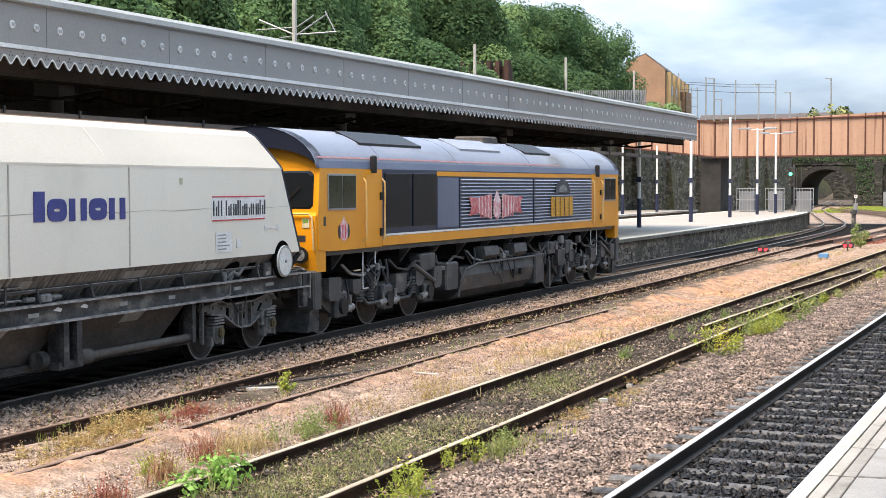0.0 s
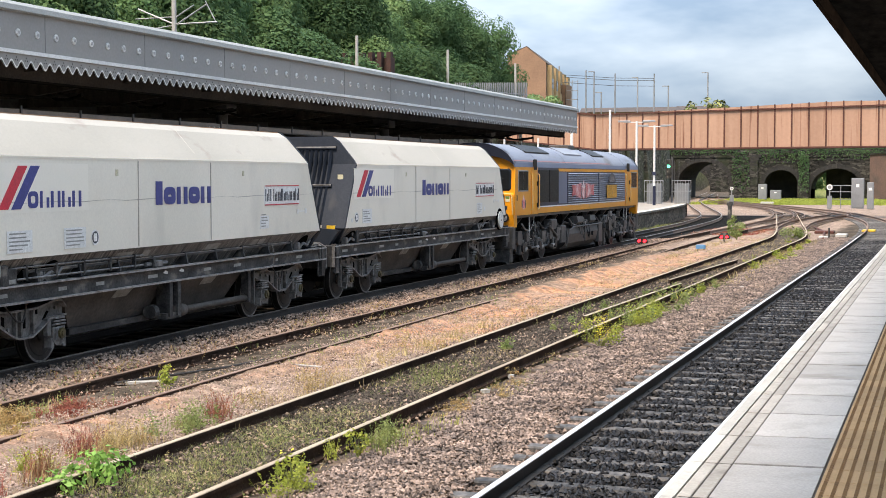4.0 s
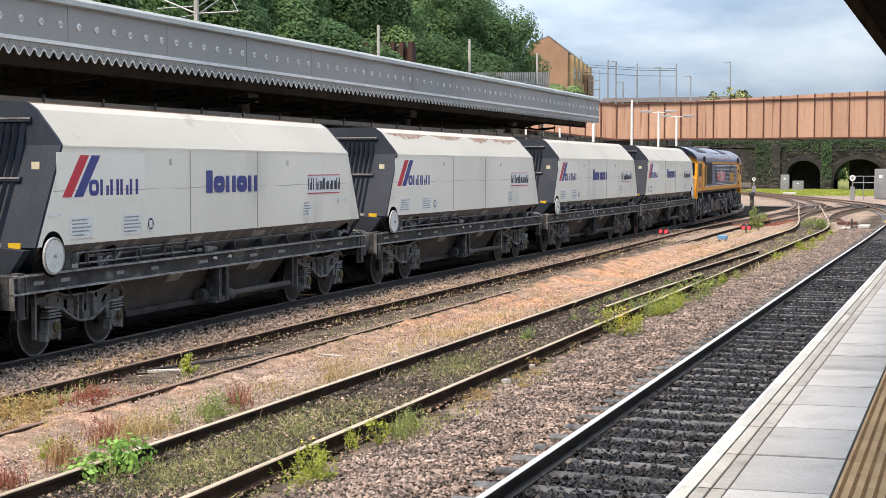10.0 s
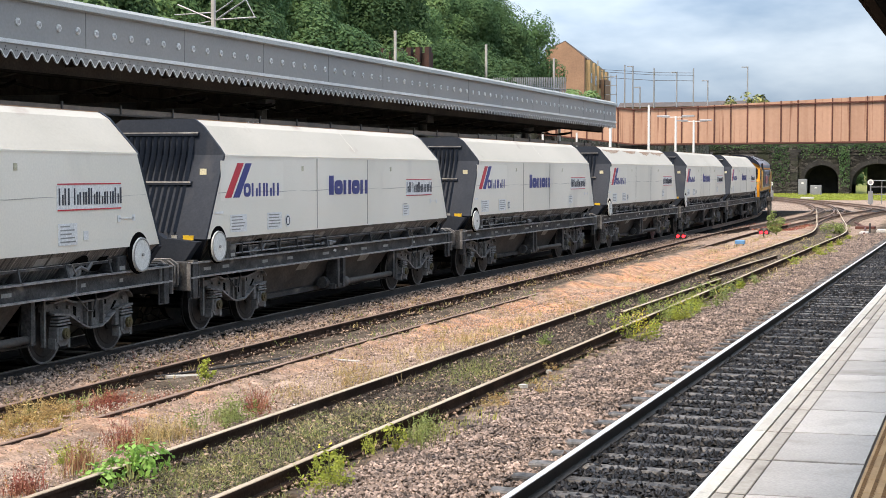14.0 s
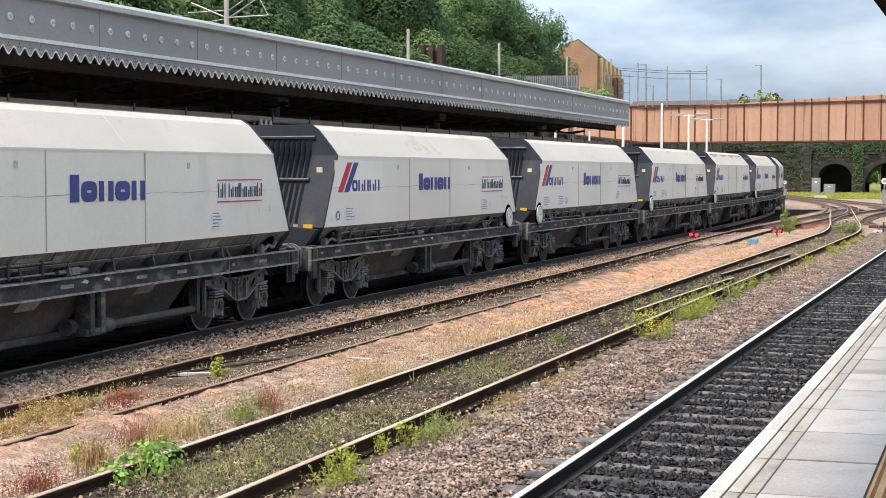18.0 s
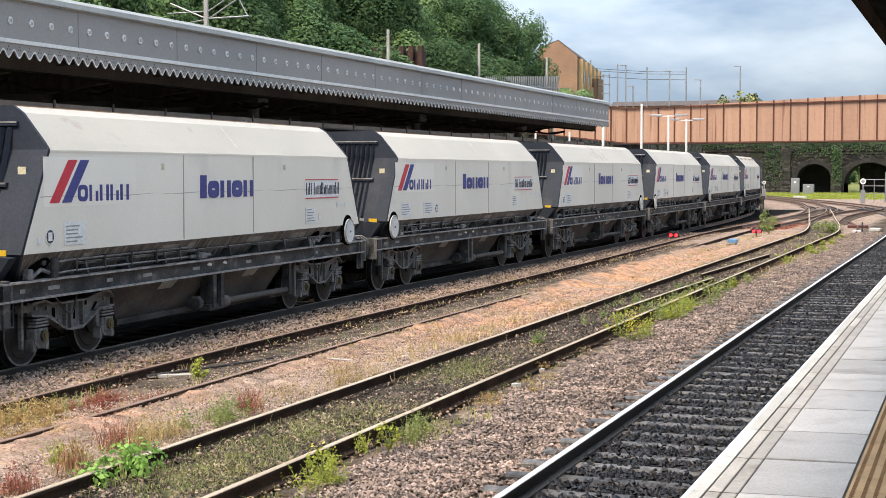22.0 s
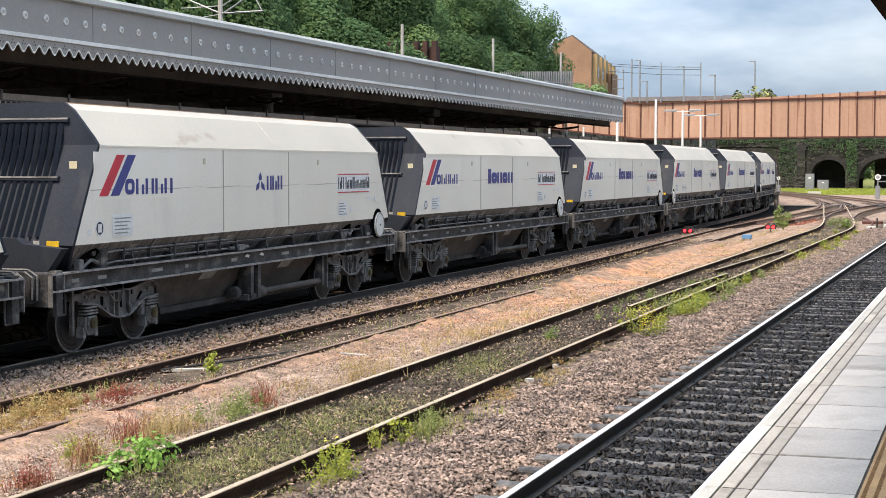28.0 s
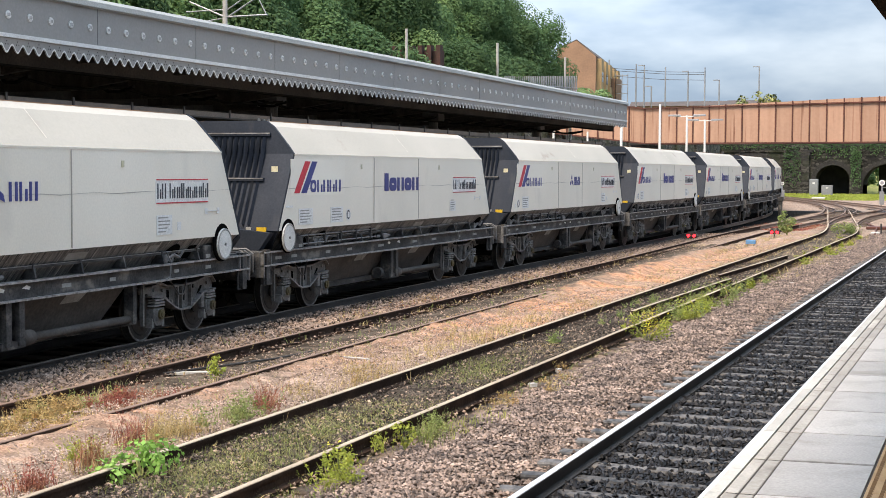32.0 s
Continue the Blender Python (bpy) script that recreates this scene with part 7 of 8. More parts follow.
                for h in range(6):
                    sp.cyl((x + 0.12 * s, c + k, 0.56 + h * 0.06), (x + 0.12 * s, c + k, 0.595 + h * 0.06), 0.11, 10)
                part("spring", sp, "loco_under", f)
            part("brake_rig", Build().tube([(x + 0.15 * s, c - 1.6, 0.95), (x + 0.2 * s, c - 1.0, 0.5), (x + 0.2 * s, c + 1.0, 0.5), (x + 0.15 * s, c + 1.6, 0.95)], 0.04, 6), "under", f)
            part("damper", Build().cyl((x + 0.22 * s, c + 1.2, 1.15), (x + 0.22 * s, c + 2.3, 0.75), 0.05, 8), "loco_under", f)
            for k, d, z0, z1 in ((-2.62, 0.5, 0.66, 1.08), (-1.62, 0.34, 0.72, 1.0), (0.34, 0.5, 0.62, 1.0), (1.34, 0.4, 0.7, 1.04), (2.3, 0.42, 0.6, 1.05)):
                part("sandbox", Build().prism([(c + k, z1), (c + k + d, z1), (c + k + d, z0 + 0.1), (c + k + d - 0.1, z0), (c + k + 0.06, z0), (c + k, z0 + 0.06)], "x", min(x + 0.06 * s, x + 0.22 * s), max(x + 0.06 * s, x + 0.22 * s)), "loco_under", f, "dark grey box on the bogie frame")
            for k in (-1.75, -0.3, 0.3, 1.75):
                part("brake_cylinder", Build().cyl((x + 0.2 * s, c + k - 0.16, 0.46), (x + 0.2 * s, c + k + 0.12, 0.5), 0.07, 10).cyl((x + 0.22 * s, c + k, 0.72), (x + 0.22 * s, c + k + 0.02, 0.4), 0.03, 6), "bogie_edge", f, "worn brake cylinder")
            part("guard_iron", Build().box(min(x, x + 0.08 * s), max(x, x + 0.08 * s), c - 2.95, c - 2.8, 0.12, 0.8), "loco_under", f)
        wheels += [wheelset(e, c + k, 0.53) for k in (-2.05, 0, 2.05)]
    return e, wheels


# the train: mark amidships, hand wheel end, notice end, shift of the mark
CONSIST = [("long", 1, -0.1), ("long", -1, 0), ("", -1, 0), ("long", -1, 0), ("long", -1, 0), ("long", 1, 0), ("long", -1, 0), ("long", 1, 0), ("long", 1, 0), ("short", 1, 0), ("long", -1, 0), ("short", 1, -0.55)]
ROLLING = [(34.2, 6.65, 0.53, *loco())]
made = {}
for i, kind in enumerate(CONSIST):
    at = 17.32 - 14.5 * i - (0.2 if i == 0 else 0)
    if kind not in made:
        made[kind] = wagon(*kind)
        ROLLING.append((at, 4.75, 0.46, *made[kind]))
    else:
        w = copy_thing(made[kind][0], pose(0, 0, 0))
        ROLLING.append((at, 4.75, 0.46, w, [o for o in w.children if o.name.startswith("wheelset")]))


# ---- signals, posts and small railway things ----
def dwarf_signal(x, y):
    t = thing("ground_signal", "small black ground signal showing two red lights", "signal", pose(x, y, -0.1), "ground signals")
    t.scale = (0.72, 0.72, 0.72)
    part("post", Build().cyl((0, 0, -0.15), (0, 0, 0.12), 0.05, 8), "under", t)
    h = part("head", Build().prism([(-0.34, 0.08), (0.34, 0.08), (0.34, 0.28), (0.2, 0.46), (-0.2, 0.46), (-0.34, 0.28)], "y", 0, 0.16), "under", t)
    for k in (-0.17, 0.17):
        part("lens", Build().cyl((k, 0, 0.2), (k, -0.03, 0.2), 0.1, 14), "signal_red", h, "glowing red lens")
        part("hood", Build().cyl((k, 0, 0.22), (k, -0.12, 0.24), 0.13, 14, 0.12, False), "under", h)


dwarf_signal(-12.35, 63.6)
dwarf_signal(-9.6, 69.0)
t = thing("junction_box", "small blue plastic box lying on the gravel", "box", pose(-9.15, 59.2, -0.1))
t.scale = (0.65, 0.65, 0.65)
part("box", Build().box(-0.28, 0.28, -0.2, 0.2, 0.1, 0.34, 0.03), "blue_plate", t)
for k in (-0.2, 0.2):
    part("leg", Build().box(k - 0.03, k + 0.03, -0.05, 0.05, -0.1, 0.1), "under", t)


def platform_lamp(x, y, top, arms):
    t = thing("lamp_post", "white platform lamp post with a navy base", "lamp post", pose(x, y, 0.82), "platform lamp posts")
    part("base", Build().cyl((0, 0, 0), (0, 0, 1.35), 0.11, 10), "post_navy", t, "navy painted base")
    part("pole", Build().cyl((0, 0, 1.35), (0, 0, top), 0.075, 10), "post_white", t)
    if arms:
        part("arm", Build().box(-0.9, 0.9, -0.04, 0.04, top - 0.1, top - 0.04), "post_white", t)
        for k in (-0.85, 0.85):
            part("lantern", Build().box(k - 0.42, k + 0.42, -0.12, 0.12, top - 0.06, top + 0.05, 0.03), "post_grey", t)
    part("sign", Build().box(-0.12, 0.12, -0.12, -0.09, 2.1, 2.36), "post_navy", t)


for x, y, top, arms in ((-18.9, 67.7, 4.6, False), (-19.2, 79.0, 5.0, False), (-19.7, 91.0, 6.1, False), (-19.9, 100.4, 5.75, True), (-19.5, 104.8, 5.6, True), (-28.8, 99.0, 4.9, False), (-28.8, 108.0, 4.9, False)):
    platform_lamp(x, y, top, arms)

t = thing("colour_light_signal", "tall black signal post showing a green light", "signal", pose(-20.9, 118.5, -0.2))
part("post", Build().cyl((0.25, 0.1, 0), (0.25, 0.1, 4.6), 0.09, 8), "post_dark", t)
part("head", Build().box(-0.24, 0.24, 0, 0.15, 2.9, 4.4, 0.03), "under", t)
part("lens", Build().cyl((0, 0, 3.85), (0, -0.04, 3.85), 0.125, 14), "signal_green", t, "glowing green lens")
part("ladder", Build().tube([(0.45, 0.15, 0), (0.45, 0.15, 4.3)], 0.025, 5).tube([(0.8, 0.15, 0), (0.8, 0.15, 4.3)], 0.025, 5), "post_dark", t)
for k in range(3):
    q = thing("wire_cage", "galvanised equipment cage on the platform end", "cage", pose(-23.2 + k * 1.9, 109.5 + k, 0.82), "equipment cages")
    for i in range(8):
        part("bar", Build().box(i * 0.2 - 0.015, i * 0.2 + 0.015, 0, 0.03, 0, 1.75), "post_grey", q)
    for z in (0.1, 0.9, 1.7):
        part("cross_rail", Build().box(-0.02, 1.42, -0.004, 0.036, z, z + 0.05), "post_grey", q)
    part("cabinet", Build().box(0.15, 1.2, 0.2, 0.8, 0, 1.5, 0.03), "cabinet_grey", q)


def sign_post(x, y, h, r):
    t = thing("trackside_sign", "round white trackside sign on a grey post", "sign", pose(x, y, -0.2), "trackside signs")
    part("post", Build().box(-0.05, 0.05, -0.05, 0.05, 0, h - r * 1.9), "cabinet_grey", t)
    part("box", Build().box(-0.2, 0.2, -0.12, 0.1, 0.15, h * 0.56, 0.02), "cabinet_grey", t, "grey case on the post")
    part("plate", Build().cyl((0, -0.06, h - r), (0, -0.02, h - r), r, 18), "label_white", t)
    part("centre", Build().cyl((0, -0.07, h - r), (0, -0.06, h - r), r * 0.62, 14), "post_grey", t)


sign_post(-9.9, 138.3, 2.35, 0.26)
sign_post(-21.1, 157.0, 2.0, 0.18)


def cabinet(x, y, w, h):
    t = thing("equipment_cabinet", "pale grey trackside equipment cabinet", "cabinet", pose(x, y, -0.2), "trackside cabinets")
    part("body", Build().box(-w / 2, w / 2, 0, 0.7, 0, h, 0.04), "cabinet_grey", t)
    part("door", Build().box(-w / 2 + 0.06, w / 2 - 0.06, -0.02, 0, 0.12, h - 0.12), "cabinet_grey", t)
    part("label", Build().box(-0.15, 0.15, -0.03, -0.02, h * 0.7, h * 0.8), "label_white", t)


cabinet(-8.0, 148, 1.15, 2.9)
cabinet(-6.7, 145, 0.6, 2.5)
cabinet(-22.9, 200, 1.1, 2.1)
cabinet(-21.2, 200, 1.4, 1.3)
t = thing("cage_rail", "grey tubular railing beside the cabinet", "railing", pose(-9.9, 147, -0.2))
for z in (0.9, 1.6, 2.2):
    part("bar", Build().cyl((-0.6, 0, z), (1.4, 0, z), 0.035, 6), "cabinet_grey", t)
for k in (-0.6, 0.4, 1.4):
    part("upright", Build().cyl((k, 0, 0), (k, 0, 2.2), 0.035, 6), "cabinet_grey", t)
t = thing("stop_post", "short dark buffer-stop post among weeds", "post", pose(-12.95, 95.5, -0.2))
part("post", Build().cyl((0, 0, 0), (0, 0, 1.2), 0.13, 8), "under", t)
part("cap", Build().box(-0.18, 0.18, -0.16, 0.16, 1.2, 1.45, 0.03), "under", t)
t = thing("white_board", "low white board on the ballast", "board", pose(-18.7, 168, -0.25))
part("plate", Build().box(-0.7, 0.7, -0.3, 0.3, 0.0, 0.34, 0.05), "litter", t)
for x, y, w, d, m, c in ((-4.95, 77.8, 0.28, 0.6, "litter", "pale grey"), (-5.6, 74.5, 0.2, 0.4, "litter", "pale grey"), (-3.95, 84.5, 0.35, 0.7, "label_yellow", "yellow")):
    t = thing("cable_cover", "low " + c + " cover plate beside the points", "cover", pose(x, y, -0.2), "cover plates")
    part("plate", Build().box(-w, w, -d, d, 0, 0.13, 0.03), m, t)
t = thing("point_rodding", "rusty point rods and crank beside the line", "point rodding", pose(-6.1, 82, -0.2))
part("rod", Build().tube([(0, 0, 0.08), (0.6, -9, 0.08)], 0.05, 5), "bridge_rust", t)
part("rod", Build().tube([(0.0, 0, 0.08), (-1.2, 8, 0.08)], 0.05, 5), "bridge_rust", t)
part("crank", Build().box(-0.5, 0.5, -0.5, 0.5, 0, 0.14, 0.03), "bridge_rust", t)
part("post", Build().cyl((0.8, -8, 0), (0.8, -8, 0.55), 0.04, 8), "under", t)
for x, y, s in ((-8.08, 16.77, 0.06), (-7.56, 24.07, 0.06), (-5.92, 19.43, 0.07), (-6.0, 21.0, 0.06), (-5.1, 40, 0.07), (-8.9, 26, 0.05), (-7.0, 24.4, 0.05)):
    t = thing("litter", "scrap of white litter on the ballast", "litter", pose(x, y, -0.12, 0, 0, random.uniform(0, 90)), "litter scraps")
    part("scrap", Build().prism([(-s, -s * 0.4), (-s * 0.2, -s * 0.7), (s * 0.9, -s * 0.3), (s * 0.6, s * 0.5), (-s * 0.5, s * 0.6)], "z", -0.04, s * 0.12), "litter", t)


# ---- the hillside: poles, houses, trees ----
def mast(x, y, foot, top, thick, kind):
    t = thing("line_pole", "pale concrete tramway pole on the hill", "pole", pose(x, y, foot), "hillside poles")
    part("pole", Build().cyl((0, 0, 0), (0, 0, top - foot), thick, 8, thick * 0.8), "concrete_post" if kind else "post_dark", t)
    return t


for d, y, z in ((-0.4007, 100, 12.9), (-0.3322, 120, 13.5), (-0.2831, 150, 14.56)):
    mast(d * y, y, 4, z, 0.14, True)
t = mast(-0.547 * 73, 73, 4, 14.6, 0.16, True)
part("cross_arm", Build().cyl((0, 0, 7.1), (2.6, 0, 7.15), 0.05, 6).cyl((0, 0, 7.0), (1.95, 0, 8.1), 0.045, 6).cyl((0.15, 0, 7.5), (1.2, 0, 8.1), 0.04, 6).cyl((2.5, 0, 7.2), (1.9, 0, 8.3), 0.03, 6), "post_grey", t, "braced cantilever arm")
part("cross_arm", Build().cyl((0, 0, 7.1), (-2.2, 0, 8.0), 0.05, 6).cyl((0, 0, 7.5), (-2.4, 0, 7.45), 0.04, 6).cyl((0, 0, 7.05), (-2.0, 0, 6.8), 0.035, 6), "post_grey", t, "braced cantilever arm")
wires = Build()
for z in (12.2, 11.4):
    wires.tube([(-39.9, 73, z), (-40.1, 100, z - 0.25), (-39.9, 120, z), (-42.5, 150, z + 0.8), (-53, 226, z + 4.4)], 0.02, 4)
    wires.tube([(-41, 40, z), (-39.9, 73, z)], 0.02, 4)
part("overhead_wire", wires, "wire", t, "thin dark overhead wires")
for d, q, arm in ((-0.2332, 0.0728, 0), (-0.2276, 0.0718, 1), (-0.2226, 0.0577, 1), (-0.2131, 0.0703, 0), (-0.1977, 0.0672, 1), (-0.1865, 0.0695, 0), (-0.1769, 0.0611, 1), (-0.1507, 0.0695, 1), (-0.2728, 0.0813, 1), (-0.2665, 0.0795, 1), (-0.252, 0.076, 0)):
    y = 250.0
    t = thing("street_lamp" if arm else "tram_pole", "thin grey street lamp on the road above" if arm else "grey tramway pole on the road above", "street lamp" if arm else "pole", pose(d * y, y, 5), "poles on the upper road")
    h = q * y + 2.77 - 5
    part("pole", Build().cyl((0, 0, 0), (0, 0, h), 0.16, 6, 0.11), "post_grey", t)
    if arm:
        part("lantern", Build().box(-1.0, 0.1, -0.12, 0.12, h - 0.1, h + 0.05), "post_grey", t)
for q in (0.0670, 0.0655, 0.0618):
    w = Build().tube([(-0.252 * 250, 250, q * 250 + 3.6), (-0.2131 * 250, 250, q * 250 + 2.8), (-0.1865 * 250, 250, q * 250 + 2.6)], 0.04, 4)
    tagged(part("tram_wire", w, "wire"), "thin tramway wire between the far poles", "wire", "tramway wires")


def gable_house():
    """Brick block with a gable end and stepped bays, high on the hill."""
    y = 230.0
    t = thing("brick_building", "orange-brown brick building with a gable end", "building", pose(-0.2888 * y, y, 0, 0, 0, 8.6))
    w = 0.0267 * y
    za, zt, zr = 0.0842 * y + 2.77, 0.0899 * y + 2.77, 0.079 * y + 2.77
    part("gable_wall", Build().prism([(0, 4), (w, 4), (w, zr), (w * 0.5, zt), (0, za)], "y", 0, 0.5), "brick_red", t, "plain brick gable wall")
    part("body", Build().prism([(0.1, 4), (w, 4), (w, zr - 0.1), (w * 0.5, zt - 0.1), (0.1, za - 0.1)], "y", 0.5, 37), "brick_red", t)
    part("roof", Build().prism([(-0.3, za - 0.1), (w * 0.5, zt + 0.05), (w + 0.1, zr - 0.1), (w + 0.1, zr + 0.02), (w * 0.5, zt + 0.18), (-0.3, za + 0.05)], "y", 0.2, 37), "roof_slate", t)
    for k in range(5):
        b = part("bay", Build().box(w, w + 0.8, 1.2 + k * 7.2, 4.6 + k * 7.2, 4, zr - 0.3), "bay_tan", t, "tan rendered bay")
        for z in (11, 14, 17):
            part("window", Build().box(w + 0.8, w + 0.84, 1.8 + k * 7.2, 4.0 + k * 7.2, z, z + 1.6), "glass_dark", b)
    sc = thing("scaffold", "grey scaffolding tower at the building's end", "scaffolding", pose(-0.2475 * 250, 250, 0))
    for z in (14.5, 16, 17.5, 19):
        part("ledger", Build().box(0, 2.2, 0, 0.1, z, z + 0.1), "post_grey", sc)
    for x in (0, 1.1, 2.1):
        part("standard", Build().box(x, x + 0.1, 0, 0.1, 4, 19.4), "post_grey", sc)
    part("cabin", Build().box(-1.6, 0.1, 0, 4, 4, 18.6), "brick_red", sc)


gable_house()
for x0, x1, y, z, m in ((-80.5, -56, 340, 18.9, "roof_slate"), (-59, -48, 344, 19.2, "brick_red")):
    t = thing("low_building", "low brick building with a dark red roof", "building", pose(0, y, 0), "houses on the hill")
    part("wall", Build().box(x0, x1, 0, 8, 4, z - 1.0), "brick_red", t)
    part("roof", Build().prism([(-0.4, z - 1.1), (8.4, z - 1.1), (6, z), (2, z)], "x", x0 - 0.3, x1 + 0.3), "roof_slate", t)
    for k in range(int((x1 - x0) / 2.5)):
        part("window", Build().box(x0 + 1 + k * 2.5, x0 + 2 + k * 2.5, -0.04, 0, z - 3, z - 1.6), "glass_dark", t)
t = thing("brick_ruin", "weathered dark red brick arcade among the trees", "building", pose(0, 108, 0))
part("wall", Build().box(-44.6, -40.6, 0.5, 1.2, 1, 12.0), "ruin", t)
for k in range(6):
    part("pier", Build().box(-44.6 + k * 0.75, -44.25 + k * 0.75, 0, 0.6, 1, 12.4), "ruin", t)
t = thing("palisade_fence", "grey steel palisade fence on the hillside", "fence", pose(0, 0, 0))
for k in range(40):
    part("pale", Build().box(-38.6 + k * 0.06, -38.52 + k * 0.06, 118 + k * 0.35, 118.12 + k * 0.35, 4, 10.6 + 0.02 * k), "post_grey", t)
part("rail", Build().tube([(-38.5, 118, 10.0), (-36.2, 132, 10.3)], 0.05, 5), "post_grey", t)


def crown_mesh(seed, leaves, rx, rz, material, clumps=46, leaf=0.34):
    """A crown of many leaf blades in uneven clumps round a few limbs."""
    rng = np.random.default_rng(seed)
    c = rng.normal(0, 1, (clumps, 3))
    c /= np.linalg.norm(c, axis=1)[:, None]
    c *= rng.uniform(0.35, 1.0, (clumps, 1)) ** 0.5
    c[:, 2] = np.where(c[:, 2] < -0.55, -0.55 + 0.2 * (c[:, 2] + 0.55), c[:, 2])
    c *= np.array([rx * rng.uniform(0.85, 1.1), rx * rng.uniform(0.85, 1.1), rz])
    size = rng.uniform(0.9, 2.0, clumps) * rx / 4.2
    k = rng.integers(0, clumps, leaves)
    d = rng.normal(0, 1, (leaves, 3))
    d /= np.linalg.norm(d, axis=1)[:, None]
    p = c[k] + d * size[k][:, None] * rng.uniform(0.5, 1.0, (leaves, 1)) ** 0.5 * 1.02
    u = rng.normal(0, 1, (leaves, 3))
    u /= np.linalg.norm(u, axis=1)[:, None]
    n = d + rng.normal(0, 0.3, (leaves, 3)) + np.array([0, 0, 0.35])
    w = np.cross(u, n)
    w /= np.linalg.norm(w, axis=1)[:, None] + 1e-9
    u = np.cross(n, w)
    u /= np.linalg.norm(u, axis=1)[:, None] + 1e-9
    s = leaf * rng.uniform(0.6, 1.3, (leaves, 1))
    v = np.stack([p - u * s, p - w * s * 0.55, p + u * s, p + w * s * 0.55], 1).reshape(-1, 3)
    me = bpy.data.meshes.new("crown")
    me.from_pydata(v.tolist(), [], np.arange(4 * leaves).reshape(-1, 4).tolist())
    me.materials.append(M[material])
    return me, c


def let_light_through(m, share):
    """Leaves pass on part of the light that falls on their other side."""
    n, l = m.node_tree.nodes, m.node_tree.links
    b, out = n["Principled BSDF"], n["Material Output"]
    thin, mixer = n.new("ShaderNodeBsdfTranslucent"), n.new("ShaderNodeMixShader")
    l.new(b.inputs["Base Color"].links[0].from_socket, thin.inputs["Color"])
    mixer.inputs[0].default_value = share
    l.new(b.outputs[0], mixer.inputs[1])
    l.new(thin.outputs[0], mixer.inputs[2])
    l.new(mixer.outputs[0], out.inputs["Surface"])


for k in ("leaf", "leaf_dark", "bush_green", "weed_yellow", "weed_green", "weed_straw"):
    let_light_through(M[k], 0.4)


def tree(seed, height, rx, material, leaves=64000, leaf=0.16):
    rng = random.Random(seed)
    t = thing("tree", "leafy green broadleaf tree on the hillside", "tree", group="trees on the hillside")
    rz = height * 0.40
    me, clumps = crown_mesh(seed, leaves, rx, rz, material, 64 if leaves < 65000 else 90, leaf)
    part("crown", me, material, t, at=pose(0, 0, height - rz))
    trunk = Build().cyl((0, 0, -1.0), (0.1, 0, height * 0.35), 0.32, 9, 0.22).cyl((0.1, 0, height * 0.35), (0, 0.1, height * 0.75), 0.22, 8, 0.08)
    for k in range(0, 44, 4):
        q = clumps[k]
        trunk.cyl((0.08, 0, height * rng.uniform(0.25, 0.5)), (q[0] * 0.8, q[1] * 0.8, height - rz + q[2] * 0.8), 0.09, 5, 0.03)
    part("trunk", trunk, "bark", t)
    return t


kinds = [tree(21, 13, 4.6, "leaf_dark"), tree(22, 12, 4.2, "leaf"), tree(23, 14, 5.0, "leaf_dark"), tree(24, 11, 4.4, "leaf")]


def rise(x, y):
    s = min(max((-36 - x) / 22, 0), 1)
    return 10.5 * s * s * (3 - 2 * s)


spots = []
rng = random.Random(4)
for k in range(17):
    spots.append((-50 - rng.uniform(0, 4), 52 + k * 6.6 + rng.uniform(-1.5, 1.5)))
for k in range(12):
    spots.append((-60 - rng.uniform(0, 6), 60 + k * 10 + rng.uniform(-2, 2)))
for k in range(14):
    spots.append((-44.5 - rng.uniform(0, 3), 50 + k * 6.5 + rng.uniform(-2, 2)))
spots = [p for p in spots if not (p[1] < 114 and -0.455 < p[0] / p[1] < -0.345)]
for i, (x, y) in enumerate(spots):
    z = rise(x, y) - (1.0 if x < -48 else 3.2)
    m = pose(x, y, z, rng.uniform(-4, 4), rng.uniform(-4, 4), rng.uniform(0, 360))
    if i < 4:
        kinds[i].matrix_basis = m
    else:
        copy_thing(kinds[i % 4], m)


for x, y, h, m in ((-50.0, 150, 14.6, "leaf_dark"), (-49.9, 156.5, 13.2, "leaf_dark"), (-53.5, 152, 13.8, "leaf_dark")):
    t = tree(int(h * 10), h, 5.0, m, 70000)
    t.matrix_basis = pose(x, y, 20.9 - 14.6 - (0.4 if x > -48 else 0))


def shrub(name, label, x, y, z, r, h, material, leaves, leaf, seed, flowers=0):
    t = thing(name, label, "plant", pose(x, y, z))
    me, c = crown_mesh(seed, leaves, r, h / 2, material, 16, leaf)
    part("foliage", me, material, t, at=pose(0, 0, h * 0.5))
    for q in c[:7]:
        part("stem", Build().cyl((0, 0, -0.05), (q[0] * 0.8, q[1] * 0.8, h * 0.5 + q[2] * 0.8), 0.006 + r * 0.012, 5), "grass_green" if r < 2 else "bark", t)
    if flowers:
        me, _ = crown_mesh(seed + 1, flowers, r * 0.95, h / 2, "flower", 16, leaf * 0.7)
        part("blossom", me, "flower", t, "yellow flower heads", at=pose(0, 0, h * 0.62))


shrub("shrub", "bright green leafy shrub beside the siding rail", -7.52, 12.1, -0.13, 0.42, 0.27, "bush_green", 560, 0.036, 31)
shrub("weed", "yellow flowering weed between the lines", -5.68, 25.5, -0.15, 0.42, 0.5, "weed_yellow", 760, 0.022, 32, 380)
shrub("weed", "yellow-green weeds along the siding rail", -5.95, 29.5, -0.15, 0.5, 0.3, "weed_green", 260, 0.028, 48, 40)
shrub("weed", "yellow-green weeds along the siding rail", -6.0, 35.5, -0.15, 0.5, 0.3, "weed_green", 260, 0.03, 49, 40)
